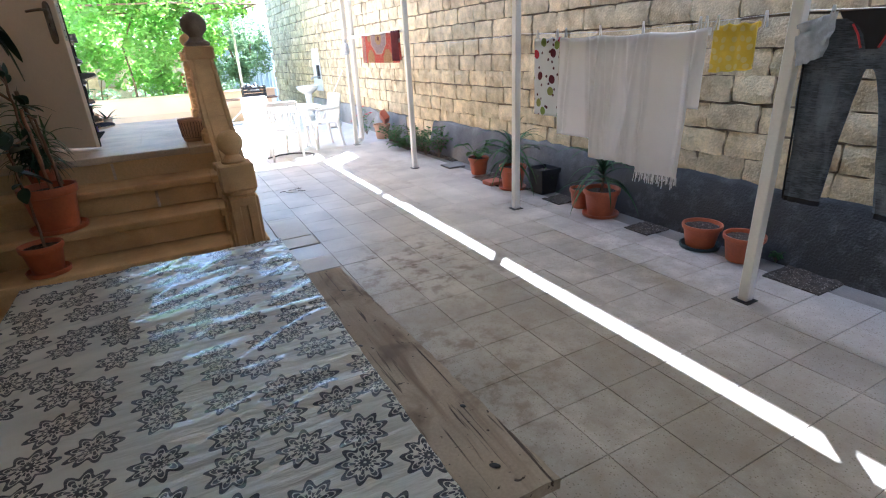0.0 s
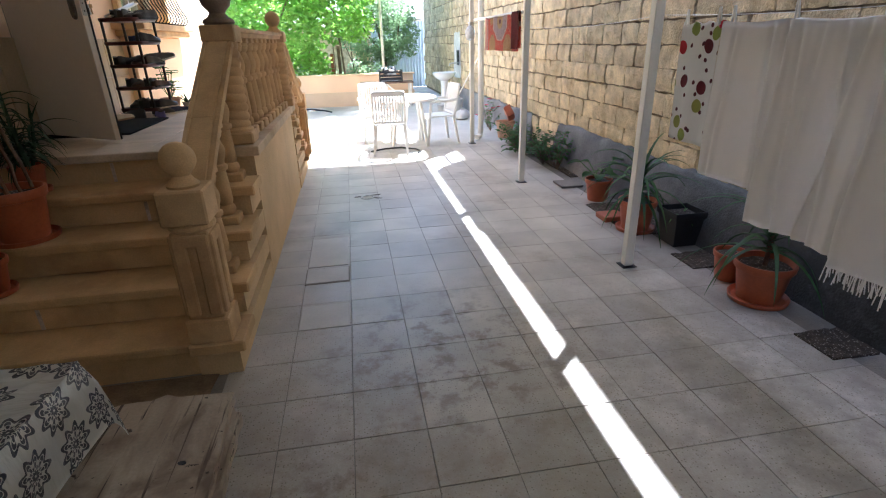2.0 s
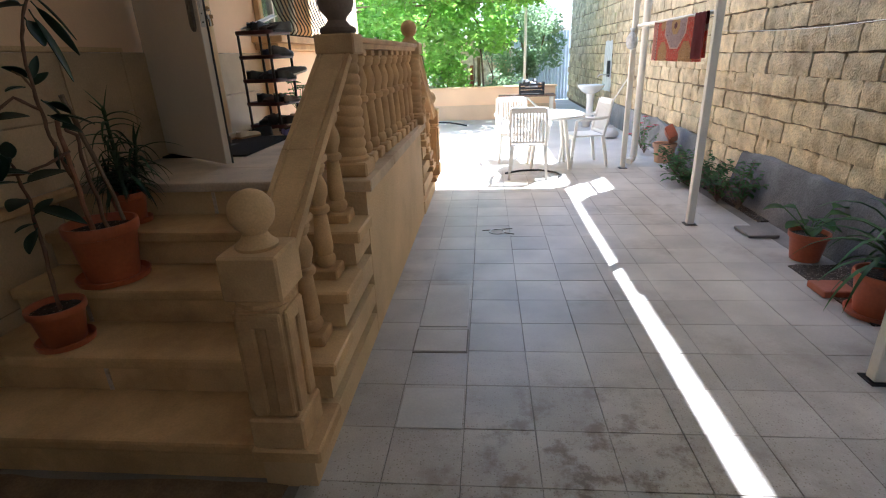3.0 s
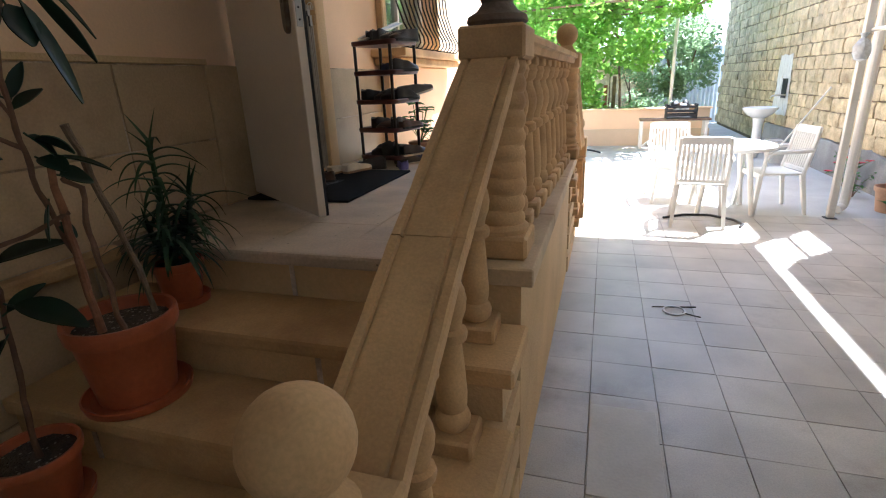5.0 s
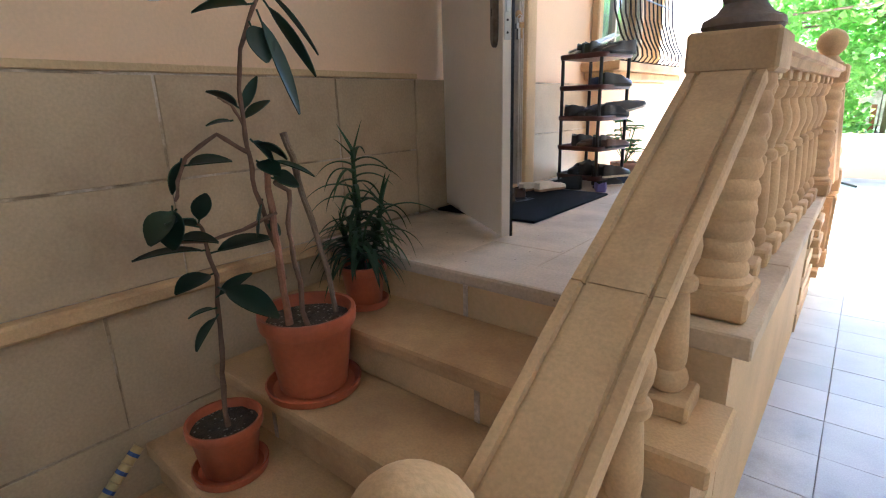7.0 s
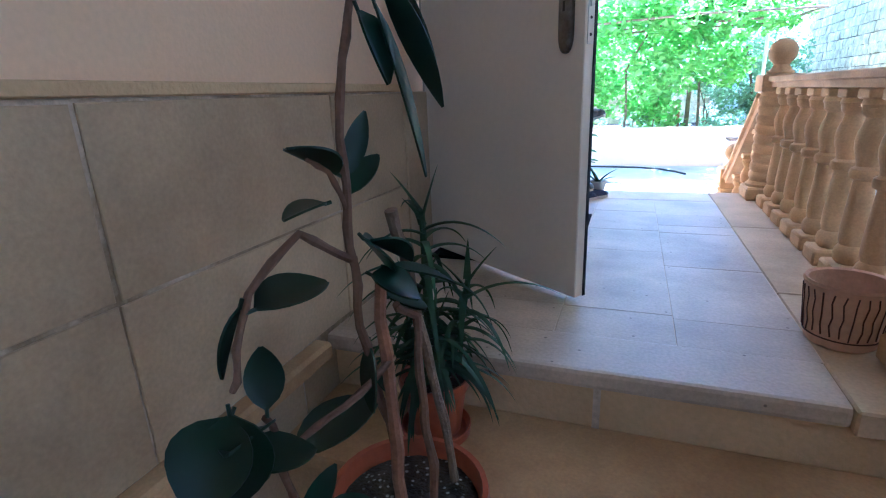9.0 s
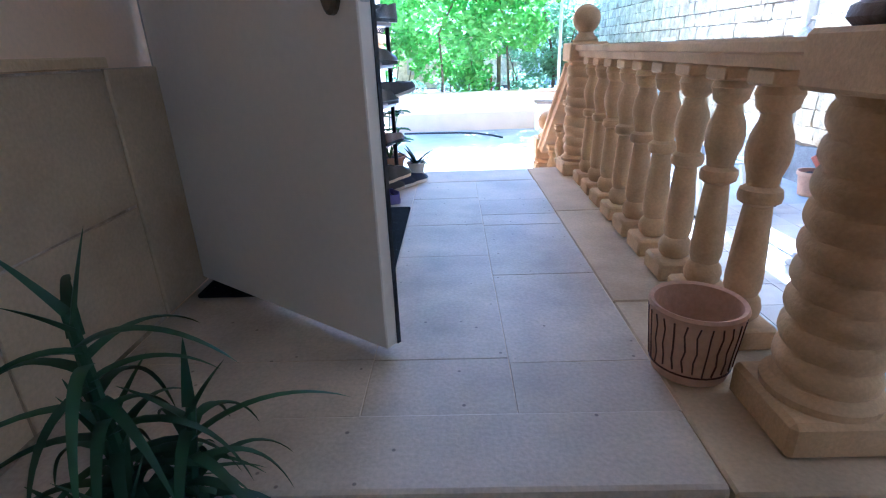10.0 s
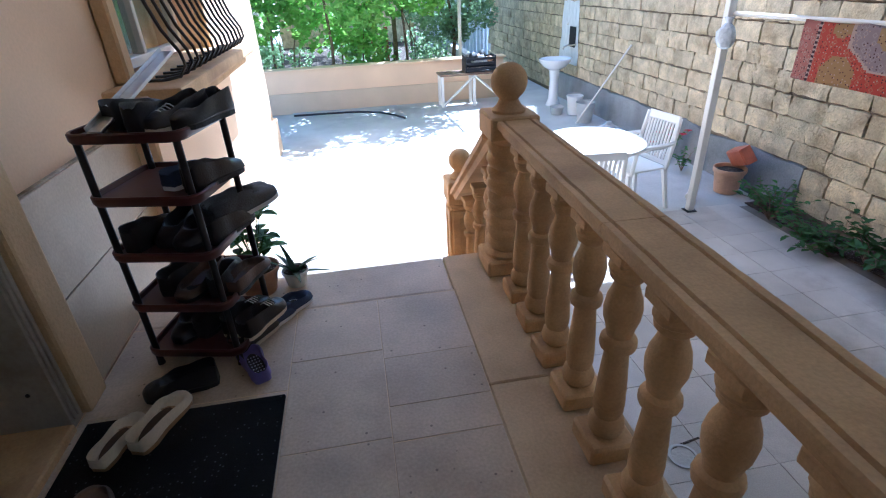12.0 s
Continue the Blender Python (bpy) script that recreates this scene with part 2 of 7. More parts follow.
add_dirt(M_TILE, (1.3, 2.0, 0), 3.4, (0.30, 0.235, 0.17), 0.2, 0.75)
add_dirt(M_TILE, (1.75, 3.85, 0), 0.85, (0.17, 0.12, 0.085))
add_dirt(M_TILE, (1.15, 2.6, 0), 0.8, (0.20, 0.145, 0.10))
add_dirt(M_TILE, (3.4, 3.2, 0), 1.6, (0.25, 0.22, 0.18), 0.42, 0.75)
M_JOINT = mat("floor_mortar", (0.22, 0.195, 0.165), 0.9, 0.2, 5, 120, 0.3)
M_CONC = mat("concrete_ground", (0.50, 0.48, 0.44), 0.85, 0.15, 1.2, 60, 0.25, tint=(0.33, 0.31, 0.28))
M_LIME = mat("limestone_block", (0.66, 0.54, 0.335), 0.95, 0.26, 8, 60, 1.3, rand=0.15, tint=(0.42, 0.305, 0.165), tmin=0.50, tmax=0.72)
M_MORTAR = mat("wall_mortar", (0.20, 0.155, 0.105), 0.95, 0.25, 8, 80, 0.6)
M_CEMENT = mat("cement_plinth", (0.13, 0.126, 0.117), 0.95, 0.4, 2.2, 70, 0.8, tint=(0.27, 0.265, 0.25), tmin=0.48, tmax=0.75)
add_dirt(M_CEMENT, (3.8, 2.4, 0.2), 4.2, (0.042, 0.039, 0.034), 0.15, 0.5)
M_CEMENTPALE = mat("pale_cement", (0.26, 0.26, 0.25), 0.95, 0.3, 2.2, 70, 0.5, tint=(0.16, 0.16, 0.15))
M_SAND = mat("sandstone", (0.61, 0.40, 0.195), 0.85, 0.16, 5, 140, 0.12, tint=(0.43, 0.26, 0.12), tmin=0.47, tmax=0.68)
M_STEP = mat("step_stone", (0.62, 0.40, 0.185), 0.72, 0.16, 3, 130, 0.15, tint=(0.41, 0.245, 0.11), tmin=0.46, tmax=0.68)
M_PORCH = mat("porch_slab", (0.56, 0.44, 0.31), 0.55, 0.2, 3.4, 110, 0.07, rand=0.05, tint=(0.40, 0.30, 0.20), speck=(22, 0.11, (0.24, 0.18, 0.13)), tmin=0.48, tmax=0.70)
M_PLASTER = mat("peach_plaster", (0.86, 0.61, 0.38), 0.88, 0.06, 1.5, 90, 0.08)
M_SKIRT = mat("beige_skirting_paint", (0.66, 0.50, 0.33), 0.88, 0.08, 2, 80, 0.2)
M_OCHRE = mat("ochre_plaster", (0.66, 0.46, 0.24), 0.88, 0.1, 2.5, 80, 0.35, tint=(0.56, 0.38, 0.20))
M_EDGE = mat("edge_slab_stone", (0.59, 0.44, 0.27), 0.8, 0.16, 3.4, 110, 0.08, tint=(0.42, 0.295, 0.165), tmin=0.48, tmax=0.70)
M_CLAD = mat("cladding_slab", (0.56, 0.415, 0.245), 0.5, 0.16, 2.4, 100, 0.08, rand=0.12, tint=(0.38, 0.26, 0.145), tmin=0.48, tmax=0.70)
M_GROUT = mat("pale_grout", (0.58, 0.48, 0.36), 0.9, 0.3, 9, 90, 0.4, tint=(0.34, 0.25, 0.15), tmin=0.42, tmax=0.56)
M_WHITE = mat("white_paint", (0.78, 0.74, 0.66), 0.45, 0.06, 3, 60, 0.08, tint=(0.62, 0.56, 0.46), tmin=0.6, tmax=0.8)
M_DOOR = mat("door_white", (0.80, 0.70, 0.58), 0.4, 0.04, 2, 50, 0.06)
M_PLASTIC = mat("white_plastic", (0.82, 0.80, 0.76), 0.35, 0.03, 4, 60, 0.02)
M_TERRA = mat("terracotta_plastic", (0.44, 0.115, 0.048), 0.45, 0.16, 6, 60, 0.08, tint=(0.34, 0.10, 0.05))
M_CLAYPALE = mat("pale_clay", (0.60, 0.36, 0.22), 0.7, 0.12, 10, 80, 0.15)
M_SOIL = mat("soil", (0.055, 0.040, 0.028), 0.95, 0.5, 30, 150, 1.0, speck=(90, 0.4, (0.32, 0.28, 0.22)))
M_RACK = mat("maroon_lacquer", (0.065, 0.014, 0.012), 0.35, 0.1, 6, 60, 0.03)
M_DARK = mat("black_rubber", (0.016, 0.016, 0.018), 0.6, 0.3, 12, 140, 0.25)
M_MAT = mat("charcoal_mat", (0.012, 0.012, 0.013), 0.95, 0.35, 5, 320, 0.8, spec=0.12, speck=(70, 0.22, (0.10, 0.10, 0.10)))
M_LEATHER = mat("black_leather", (0.012, 0.011, 0.012), 0.42, 0.25, 14, 160, 0.15)
M_TAN = mat("tan_leather", (0.34, 0.20, 0.10), 0.55, 0.15, 14, 120, 0.15)
M_GREYSHOE = mat("grey_canvas", (0.13, 0.13, 0.135), 0.8, 0.2, 20, 200, 0.3)
M_CREAM = mat("cream_leather", (0.66, 0.56, 0.42), 0.5, 0.1, 15, 120, 0.1)
M_PURPLE = mat("lilac_rubber", (0.16, 0.13, 0.36), 0.6, 0.12, 20, 140, 0.2)
M_NAVY = mat("navy_canvas", (0.03, 0.045, 0.10), 0.7, 0.2, 20, 200, 0.3)
M_IRON = mat("black_iron", (0.02, 0.018, 0.018), 0.4, 0.2, 20, 100, 0.1, metal=0.4)
M_METAL = mat("brushed_steel", (0.55, 0.54, 0.52), 0.3, 0.08, 20, 200, 0.05, metal=1.0)
M_BRASS = mat("old_brass", (0.36, 0.22, 0.10), 0.4, 0.15, 20, 100, 0.05, metal=0.8)
M_FINIAL = mat("dark_finial_stone", (0.19, 0.14, 0.105), 0.7, 0.2, 10, 90, 0.3)
# Whitish frame paint darkened in colour to stand in for the doorway's shade
M_FRAME = mat("shaded_frame_paint", (0.42, 0.365, 0.29), 0.55, 0.15, 5, 70, 0.15, tint=(0.27, 0.22, 0.165))
M_WOOD = mat("weathered_wood", (0.26, 0.165, 0.105), 0.8, 0.35, 6, 70, 0.6, tint=(0.12, 0.07, 0.045), tmin=0.45, tmax=0.65)
M_PLANK = mat("bench_plank", (0.38, 0.295, 0.21), 0.75, 0.2, 3, 120, 0.2)
add_streaks(M_PLANK, (((14, 1.6, 14), 0.50, 0.68, (0.22, 0.15, 0.10)), ((60, 2.6, 50), 0.60, 0.66, (0.06, 0.038, 0.027)), ((7, 5, 7), 0.54, 0.70, (0.16, 0.105, 0.07)), ((40, 40, 40), 0.66, 0.70, (0.05, 0.03, 0.02))))
M_BAMBOO = mat("bamboo", (0.58, 0.42, 0.17), 0.5, 0.15, 12, 90, 0.1)
M_BLUE = mat("blue_tape", (0.05, 0.09, 0.25), 0.5, 0.1, 12, 90, 0.05)
M_BARK = mat("bark", (0.20, 0.14, 0.09), 0.9, 0.3, 20, 90, 0.6)
M_STEM = mat("rubber_stem", (0.16, 0.085, 0.048), 0.75, 0.25, 25, 120, 0.3)
M_REDSTEM = mat("reddish_stem", (0.30, 0.135, 0.07), 0.75, 0.25, 25, 120, 0.3)
M_LEAFDK = leaf_mat("rubber_leaf", (0.018, 0.045, 0.026), (0.02, 0.06, 0.02), 0.28)
M_ALOE = leaf_mat("aloe_leaf", (0.036, 0.078, 0.036), (0.04, 0.10, 0.03), 0.45)
M_YUCCA = leaf_mat("strap_leaf", (0.04, 0.10, 0.035), (0.05, 0.14, 0.03), 0.45)
M_WEED = leaf_mat("weed_leaf", (0.06, 0.15, 0.035), (0.10, 0.25, 0.04), 0.5)
M_VINE = leaf_mat("vine_leaf", (0.16, 0.31, 0.06), (0.42, 0.68, 0.12), 0.5)
M_OLIVE = leaf_mat("small_tree_leaf", (0.24, 0.35, 0.19), (0.46, 0.62, 0.34), 0.45)
M_FLOWER = mat("red_petal", (0.55, 0.02, 0.05), 0.6, 0.2, 30, 90, 0.05)
M_SHEET = mat("white_cotton", (0.91, 0.88, 0.85), 0.9, 0.04, 6, 400, 0.15)


def let_light_through(m, colour, share):
    """Thin cloth: part of the light that falls on its back comes through."""
    t = m.node_tree
    tr = t.nodes.new("ShaderNodeBsdfTranslucent")
    tr.inputs[0].default_value = (*colour, 1)
    mx = t.nodes.new("ShaderNodeMixShader")
    mx.inputs[0].default_value = share
    t.links.new(t.nodes["Principled BSDF"].outputs[0], mx.inputs[1])
    t.links.new(tr.outputs[0], mx.inputs[2])
    t.links.new(mx.outputs[0], t.nodes["Material Output"].inputs[0])


let_light_through(M_SHEET, (0.95, 0.92, 0.90), 0.45)
M_YELLOW = motif_cloth("yellow_towel", (0.84, 0.66, 0.07), (0.9, 0.85, 0.6), 0.05, 0.36, 1, 0.9, 0.3, 0.5, [(0.90, 0.84, 0.46)])
M_APPLE = motif_cloth("spotted_towel", (0.82, 0.80, 0.77), (0.12, 0.03, 0.04), 0.15, 0.27, 1, 0.9, 0.2, 0.85,
                      [(0.55, 0.03, 0.05), (0.10, 0.30, 0.08), (0.36, 0.36, 0.10), (0.16, 0.02, 0.03), (0.6, 0.05, 0.08), (0.30, 0.36, 0.08)], True)
let_light_through(M_YELLOW, (0.95, 0.80, 0.20), 0.35)
M_OILCLOTH = motif_cloth("oilcloth", (0.90, 0.87, 0.80), (0.05, 0.05, 0.065), 0.118, 0.48, 9, 0.3, 0.85, 0.42, None, False, (6, 34, 9))
M_DENIM = mat("grey_denim", (0.055, 0.066, 0.08), 0.9, 0.5, 14, 260, 0.6, tint=(0.17, 0.19, 0.215), tmin=0.42, tmax=0.7)
add_streaks(M_DENIM, (((40, 16, 190), 0.46, 0.64, (0.125, 0.14, 0.16)), ((60, 24, 260), 0.56, 0.68, (0.018, 0.022, 0.03)), ((9, 9, 2), 0.58, 0.75, (0.20, 0.225, 0.26))), 0.3)
M_BLACKCLOTH = mat("black_cloth", (0.012, 0.012, 0.014), 0.9, 0.2, 9, 300, 0.2)
M_POCKET = mat("pocket_lining", (0.48, 0.51, 0.56), 0.9, 0.15, 30, 200, 0.2)
M_REDTRIM = mat("red_trim", (0.5, 0.03, 0.03), 0.8, 0.1, 30, 200, 0.1)


def rug_weave(name):
    """Woven rug: red field, lilac-grey stepped medallions, gold bosses, pink border with a beaded stripe, small figures all over."""
    m = bpy.data.materials.new(name)
    m.use_nodes = True
    t = m.node_tree
    b = t.nodes["Principled BSDF"]
    b.inputs["Roughness"].default_value = 0.95
    tc = t.nodes.new("ShaderNodeTexCoord")
    sx = t.nodes.new("ShaderNodeSeparateXYZ")
    t.links.new(tc.outputs["UV"], sx.inputs[0])

    def op(kind, a, c=None):
        n = t.nodes.new("ShaderNodeMath")
        n.operation = kind
        for i, x in enumerate((a, c)):
            if isinstance(x, (int, float)):
                n.inputs[i].default_value = x
            elif x is not None:
                t.links.new(x, n.inputs[i])
        return n.outputs[0]

    def mix(fac, a, c):
        n = t.nodes.new("ShaderNodeMix")
        n.data_type = "RGBA"
        t.links.new(fac, n.inputs[0])
        for i, x in ((6, a), (7, c)):
            if isinstance(x, tuple):
                n.inputs[i].default_value = (*x, 1)
            else:
                t.links.new(x, n.inputs[i])
        return n.outputs[2]

    def steps(x, size):
        return op("MULTIPLY", op("FLOOR", op("DIVIDE", x, size)), size)

    def boss(u, v, ru, rv):
        """Stepped lozenge distance, 1 at its rim."""
        a = op("DIVIDE", op("ABSOLUTE", steps(op("SUBTRACT", sx.outputs[0], u), 0.012)), ru)
        c = op("DIVIDE", op("ABSOLUTE", steps(op("SUBTRACT", sx.outputs[1], v), 0.012)), rv)
        return op("MAXIMUM", op("MULTIPLY", op("ADD", a, c), 0.72), op("MAXIMUM", a, c))

    def figures(cell, seed):
        mp = t.nodes.new("ShaderNodeMapping")
        mp.inputs["Scale"].default_value = (1 / cell, 1 / cell, 1)
        mp.inputs["Location"].default_value = (seed, seed * 2, 0)
        t.links.new(tc.outputs["UV"], mp.inputs[0])
        v = t.nodes.new("ShaderNodeTexVoronoi")
        v.voronoi_dimensions = "2D"
        v.distance = "MANHATTAN"
        v.inputs["Scale"].default_value = 1
        v.inputs["Randomness"].default_value = 0.75
        t.links.new(mp.outputs[0], v.inputs["Vector"])
        return v

    f1, f2 = figures(0.05, 1), figures(0.021, 4)
    ring = op("MULTIPLY", op("GREATER_THAN", f1.outputs["Distance"], 0.22), op("LESS_THAN", f1.outputs["Distance"], 0.36))
    dot = op("LESS_THAN", f2.outputs["Distance"], 0.27)
    cs = t.nodes.new("ShaderNodeSeparateColor")
    t.links.new(f2.outputs["Color"], cs.inputs[0])
    dark = op("MULTIPLY", dot, op("GREATER_THAN", cs.outputs[0], 0.72))
    pale = op("MULTIPLY", dot, op("LESS_THAN", cs.outputs[0], 0.28))
    c = mix(ring, (0.62, 0.10, 0.065), (0.60, 0.22, 0.13))
    for u, v, ru, rv in ((0.33, 0.70, 0.13, 0.14), (0.98, 0.72, 0.16, 0.15), (0.30, 0.40, 0.07, 0.05)):
        c = mix(op("LESS_THAN", boss(u, v, ru, rv), 1.0), c, (0.50, 0.30, 0.13))
    for u, v, ru, rv in ((0.66, 0.42, 0.27, 0.20), (1.34, 0.42, 0.2, 0.2)):
        d = boss(u, v, ru, rv)
        c = mix(op("LESS_THAN", d, 1.08), c, (0.66, 0.50, 0.42))
        c = mix(op("LESS_THAN", d, 1.0), c, mix(ring, (0.42, 0.32, 0.33), (0.52, 0.42, 0.42)))
        c = mix(op("LESS_THAN", d, 0.42), c, (0.52, 0.34, 0.16))
        c = mix(op("LESS_THAN", d, 0.14), c, (0.16, 0.07, 0.07))
    edge = op("LESS_THAN", sx.outputs[0], 0.15)
    c = mix(edge, c, mix(ring, (0.56, 0.22, 0.18), (0.58, 0.36, 0.30)))
    stripe = op("LESS_THAN", op("ABSOLUTE", op("SUBTRACT", sx.outputs[0], 0.135)), 0.011)
    c = mix(stripe, c, mix(op("GREATER_THAN", op("SINE", op("MULTIPLY", sx.outputs[1], 210)), 0.2), (0.08, 0.04, 0.05), (0.62, 0.48, 0.42)))
    c = mix(dark, c, (0.12, 0.05, 0.05))
    c = mix(pale, c, (0.64, 0.46, 0.36))
    t.links.new(c, b.inputs["Base Color"])
    nz = t.nodes.new("ShaderNodeTexNoise")
    nz.inputs["Scale"].default_value = 260
    bp = t.nodes.new("ShaderNodeBump")
    bp.inputs["Strength"].default_value = 0.3
    t.links.new(nz.outputs["Fac"], bp.inputs["Height"])
    t.links.new(bp.outputs[0], b.inputs["Normal"])
    return m


M_BRONZE = mat("tarnished_bronze", (0.16, 0.13, 0.10), 0.38, 0.3, 12, 90, 0.1, metal=0.8, tint=(0.32, 0.30, 0.28))
M_BROWNSHOE = mat("brown_leather", (0.10, 0.058, 0.036), 0.5, 0.25, 15, 120, 0.15)
M_RUG = rug_weave("red_rug")
M_RUGBACK = mat("rug_underside", (0.16, 0.022, 0.028), 0.95, 0.25, 12, 200, 0.4)
M_INSOLE = mat("brown_insole", (0.07, 0.036, 0.022), 0.7, 0.2, 20, 120, 0.1)
M_SINK = mat("white_ceramic", (0.80, 0.80, 0.78), 0.15, 0.03, 5, 40, 0.02)
M_BUCKET = mat("grey_bucket", (0.50, 0.50, 0.48), 0.5, 0.1, 8, 60, 0.05)
M_CORR = mat("grey_sheet_metal", (0.60, 0.64, 0.66), 0.5, 0.1, 3, 60, 0.1, metal=0.2)
M_ROOF = mat("roof_sheet", (0.42, 0.40, 0.37), 0.6, 0.12, 2, 60, 0.1)
# Assumed see-through sheet: its share sets how much fill light reaches the yard
M_LIGHTROOF = leaf_mat("fill_light_sheet", (0.55, 0.55, 0.5), (0.80, 0.82, 0.80), 0.5)
M_LIGHTROOF.node_tree.nodes["Mix Shader"].inputs[0].default_value = 0.21
# Unseen soffit, greyed so that less light bounces onto the stairs
M_SOFFIT = mat("dimmed_soffit", (0.46, 0.43, 0.38), 0.8, 0.06, 2, 60, 0.1)
# Brown mortar, with the shadow before the steps mixed into its colour
M_EARTHSHADE = mat("shaded_earthy_mortar", (0.20, 0.13, 0.075), 0.95, 0.3, 6, 90, 0.6, tint=(0.12, 0.075, 0.045))
M_PATCH = mat("smooth_cement", (0.49, 0.455, 0.41), 0.55, 0.1, 4, 90, 0.08)
M_OILCLOTH.node_tree.nodes["Principled BSDF"].inputs["Coat Weight"].default_value = 1.0
M_OILCLOTH.node_tree.nodes["Principled BSDF"].inputs["Coat Roughness"].default_value = 0.14
# One dull tan for all hallway surfaces and the shed's flat shade panels
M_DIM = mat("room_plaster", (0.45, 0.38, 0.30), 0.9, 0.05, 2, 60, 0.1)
M_HOUSE = mat("far_house_plaster", (0.55, 0.46, 0.36), 0.9, 0.08, 1, 40, 0.1)
M_CLEARBAG = mat("clear_plastic_bag", (0.60, 0.62, 0.64), 0.25, 0.15, 30, 80, 0.5)
M_GLASS = glass("window_glass")
M_CURTAIN = mat("curtain", (0.42, 0.46, 0.40), 0.9, 0.3, 4, 100, 0.2)
M_HOSE = mat("black_hose", (0.02, 0.02, 0.022), 0.45, 0.1, 20, 90, 0.05)
M_BRICKRED = mat("red_brick", (0.36, 0.12, 0.07), 0.85, 0.15, 12, 90, 0.3)


# ---- mesh helpers ----
def box(bm, x0, x1, y0, y1, z0, z1, bevel=0.0, m=None, seg=1):
    r = bmesh.ops.create_cube(bm, size=1.0)
    vs = r["verts"]
    for v in vs:
        v.co = Vector((x0 + (v.co.x + 0.5) * (x1 - x0), y0 + (v.co.y + 0.5) * (y1 - y0), z0 + (v.co.z + 0.5) * (z1 - z0)))
    if bevel:
        es = list({e for v in vs for e in v.link_edges})
        out = bmesh.ops.bevel(bm, geom=es, offset=bevel, segments=seg, affect="EDGES", profile=0.6)
        vs = list({v for f in out["faces"] for v in f.verts} | {v for v in vs if v.is_valid})
    if m is not None:
        bmesh.ops.transform(bm, matrix=m, verts=[v for v in vs if v.is_valid])
    return vs


def lathe(bm, prof, seg=16, at=(0, 0, 0), m=None, cap=True):
    """Turned solid round z: prof is rows of (radius, z)."""
    rings = []
    for r, z in prof:
        rings.append([bm.verts.new((at[0] + r * math.cos(2 * math.pi * i / seg), at[1] + r * math.sin(2 * math.pi * i / seg), at[2] + z)) for i in range(seg)])
    for a, b in zip(rings, rings[1:]):
        for i in range(seg):
            bm.faces.new((a[i], a[(i + 1) % seg], b[(i + 1) % seg], b[i]))
    if cap:
        bm.faces.new(rings[0][::-1])
        bm.faces.new(rings[-1])
    if m is not None:
        bmesh.ops.transform(bm, matrix=m, verts=[v for r in rings for v in r])
    return rings


def tube(bm, pts, radius, seg=8):
    """Round tube along pts; radius is one number or one for each point."""
    pts = [Vector(p) for p in pts]
    rad = radius if isinstance(radius, (list, tuple)) else [radius] * len(pts)
    rings = []
    side = None
    for i, p in enumerate(pts):
        d = (pts[min(i + 1, len(pts) - 1)] - pts[max(i - 1, 0)]).normalized()
        if side is None:
            side = d.cross(Vector((0.31, 0.2, 0.93)))
            if side.length < 0.1:
                side = d.cross(Vector((1, 0, 0)))
        side = (side - d * side.dot(d)).normalized()
        up = d.cross(side)
        rings.append([bm.verts.new(p + rad[i] * (side * math.cos(2 * math.pi * k / seg) + up * math.sin(2 * math.pi * k / seg))) for k in range(seg)])
    for a, b in zip(rings, rings[1:]):
        for k in range(seg):
            bm.faces.new((a[k], a[(k + 1) % seg], b[(k + 1) % seg], b[k]))
    bm.faces.new(rings[0][::-1])
    bm.faces.new(rings[-1])


def sphere(bm, c, r, seg=16, sz=1.0):
    n = seg // 2
    lathe(bm, [(max(r * math.sin(math.pi * i / n), 0.0008), -r * sz * math.cos(math.pi * i / n)) for i in range(n + 1)], seg, c)


def blade(bm, base, way, length, width, droop, seg=6, fold=0.25):
    """A strap leaf that leaves base along way and droops; with a keel, so that it has depth."""
    way = Vector(way).normalized()
    side = way.cross(Vector((0, 0, 1)))
    side = side.normalized() if side.length > 0.05 else Vector((1, 0, 0))
    prev = None
    p = Vector(base)
    d = way.copy()
    for i in range(seg + 1):
        f = i / seg
        w = width * (1 - f) ** 0.75 + 0.0006
        up = side.cross(d).normalized()
        row = [bm.verts.new(p - side * w / 2), bm.verts.new(p - up * w * fold), bm.verts.new(p + side * w / 2), bm.verts.new(p + up * w * 0.08)]
        if prev:
            for k in range(4):
                bm.faces.new((prev[k], prev[(k + 1) % 4], row[(k + 1) % 4], row[k]))
        prev = row
        d = (d + Vector((0, 0, -droop / seg))).normalized()
        p = p + d * length / seg


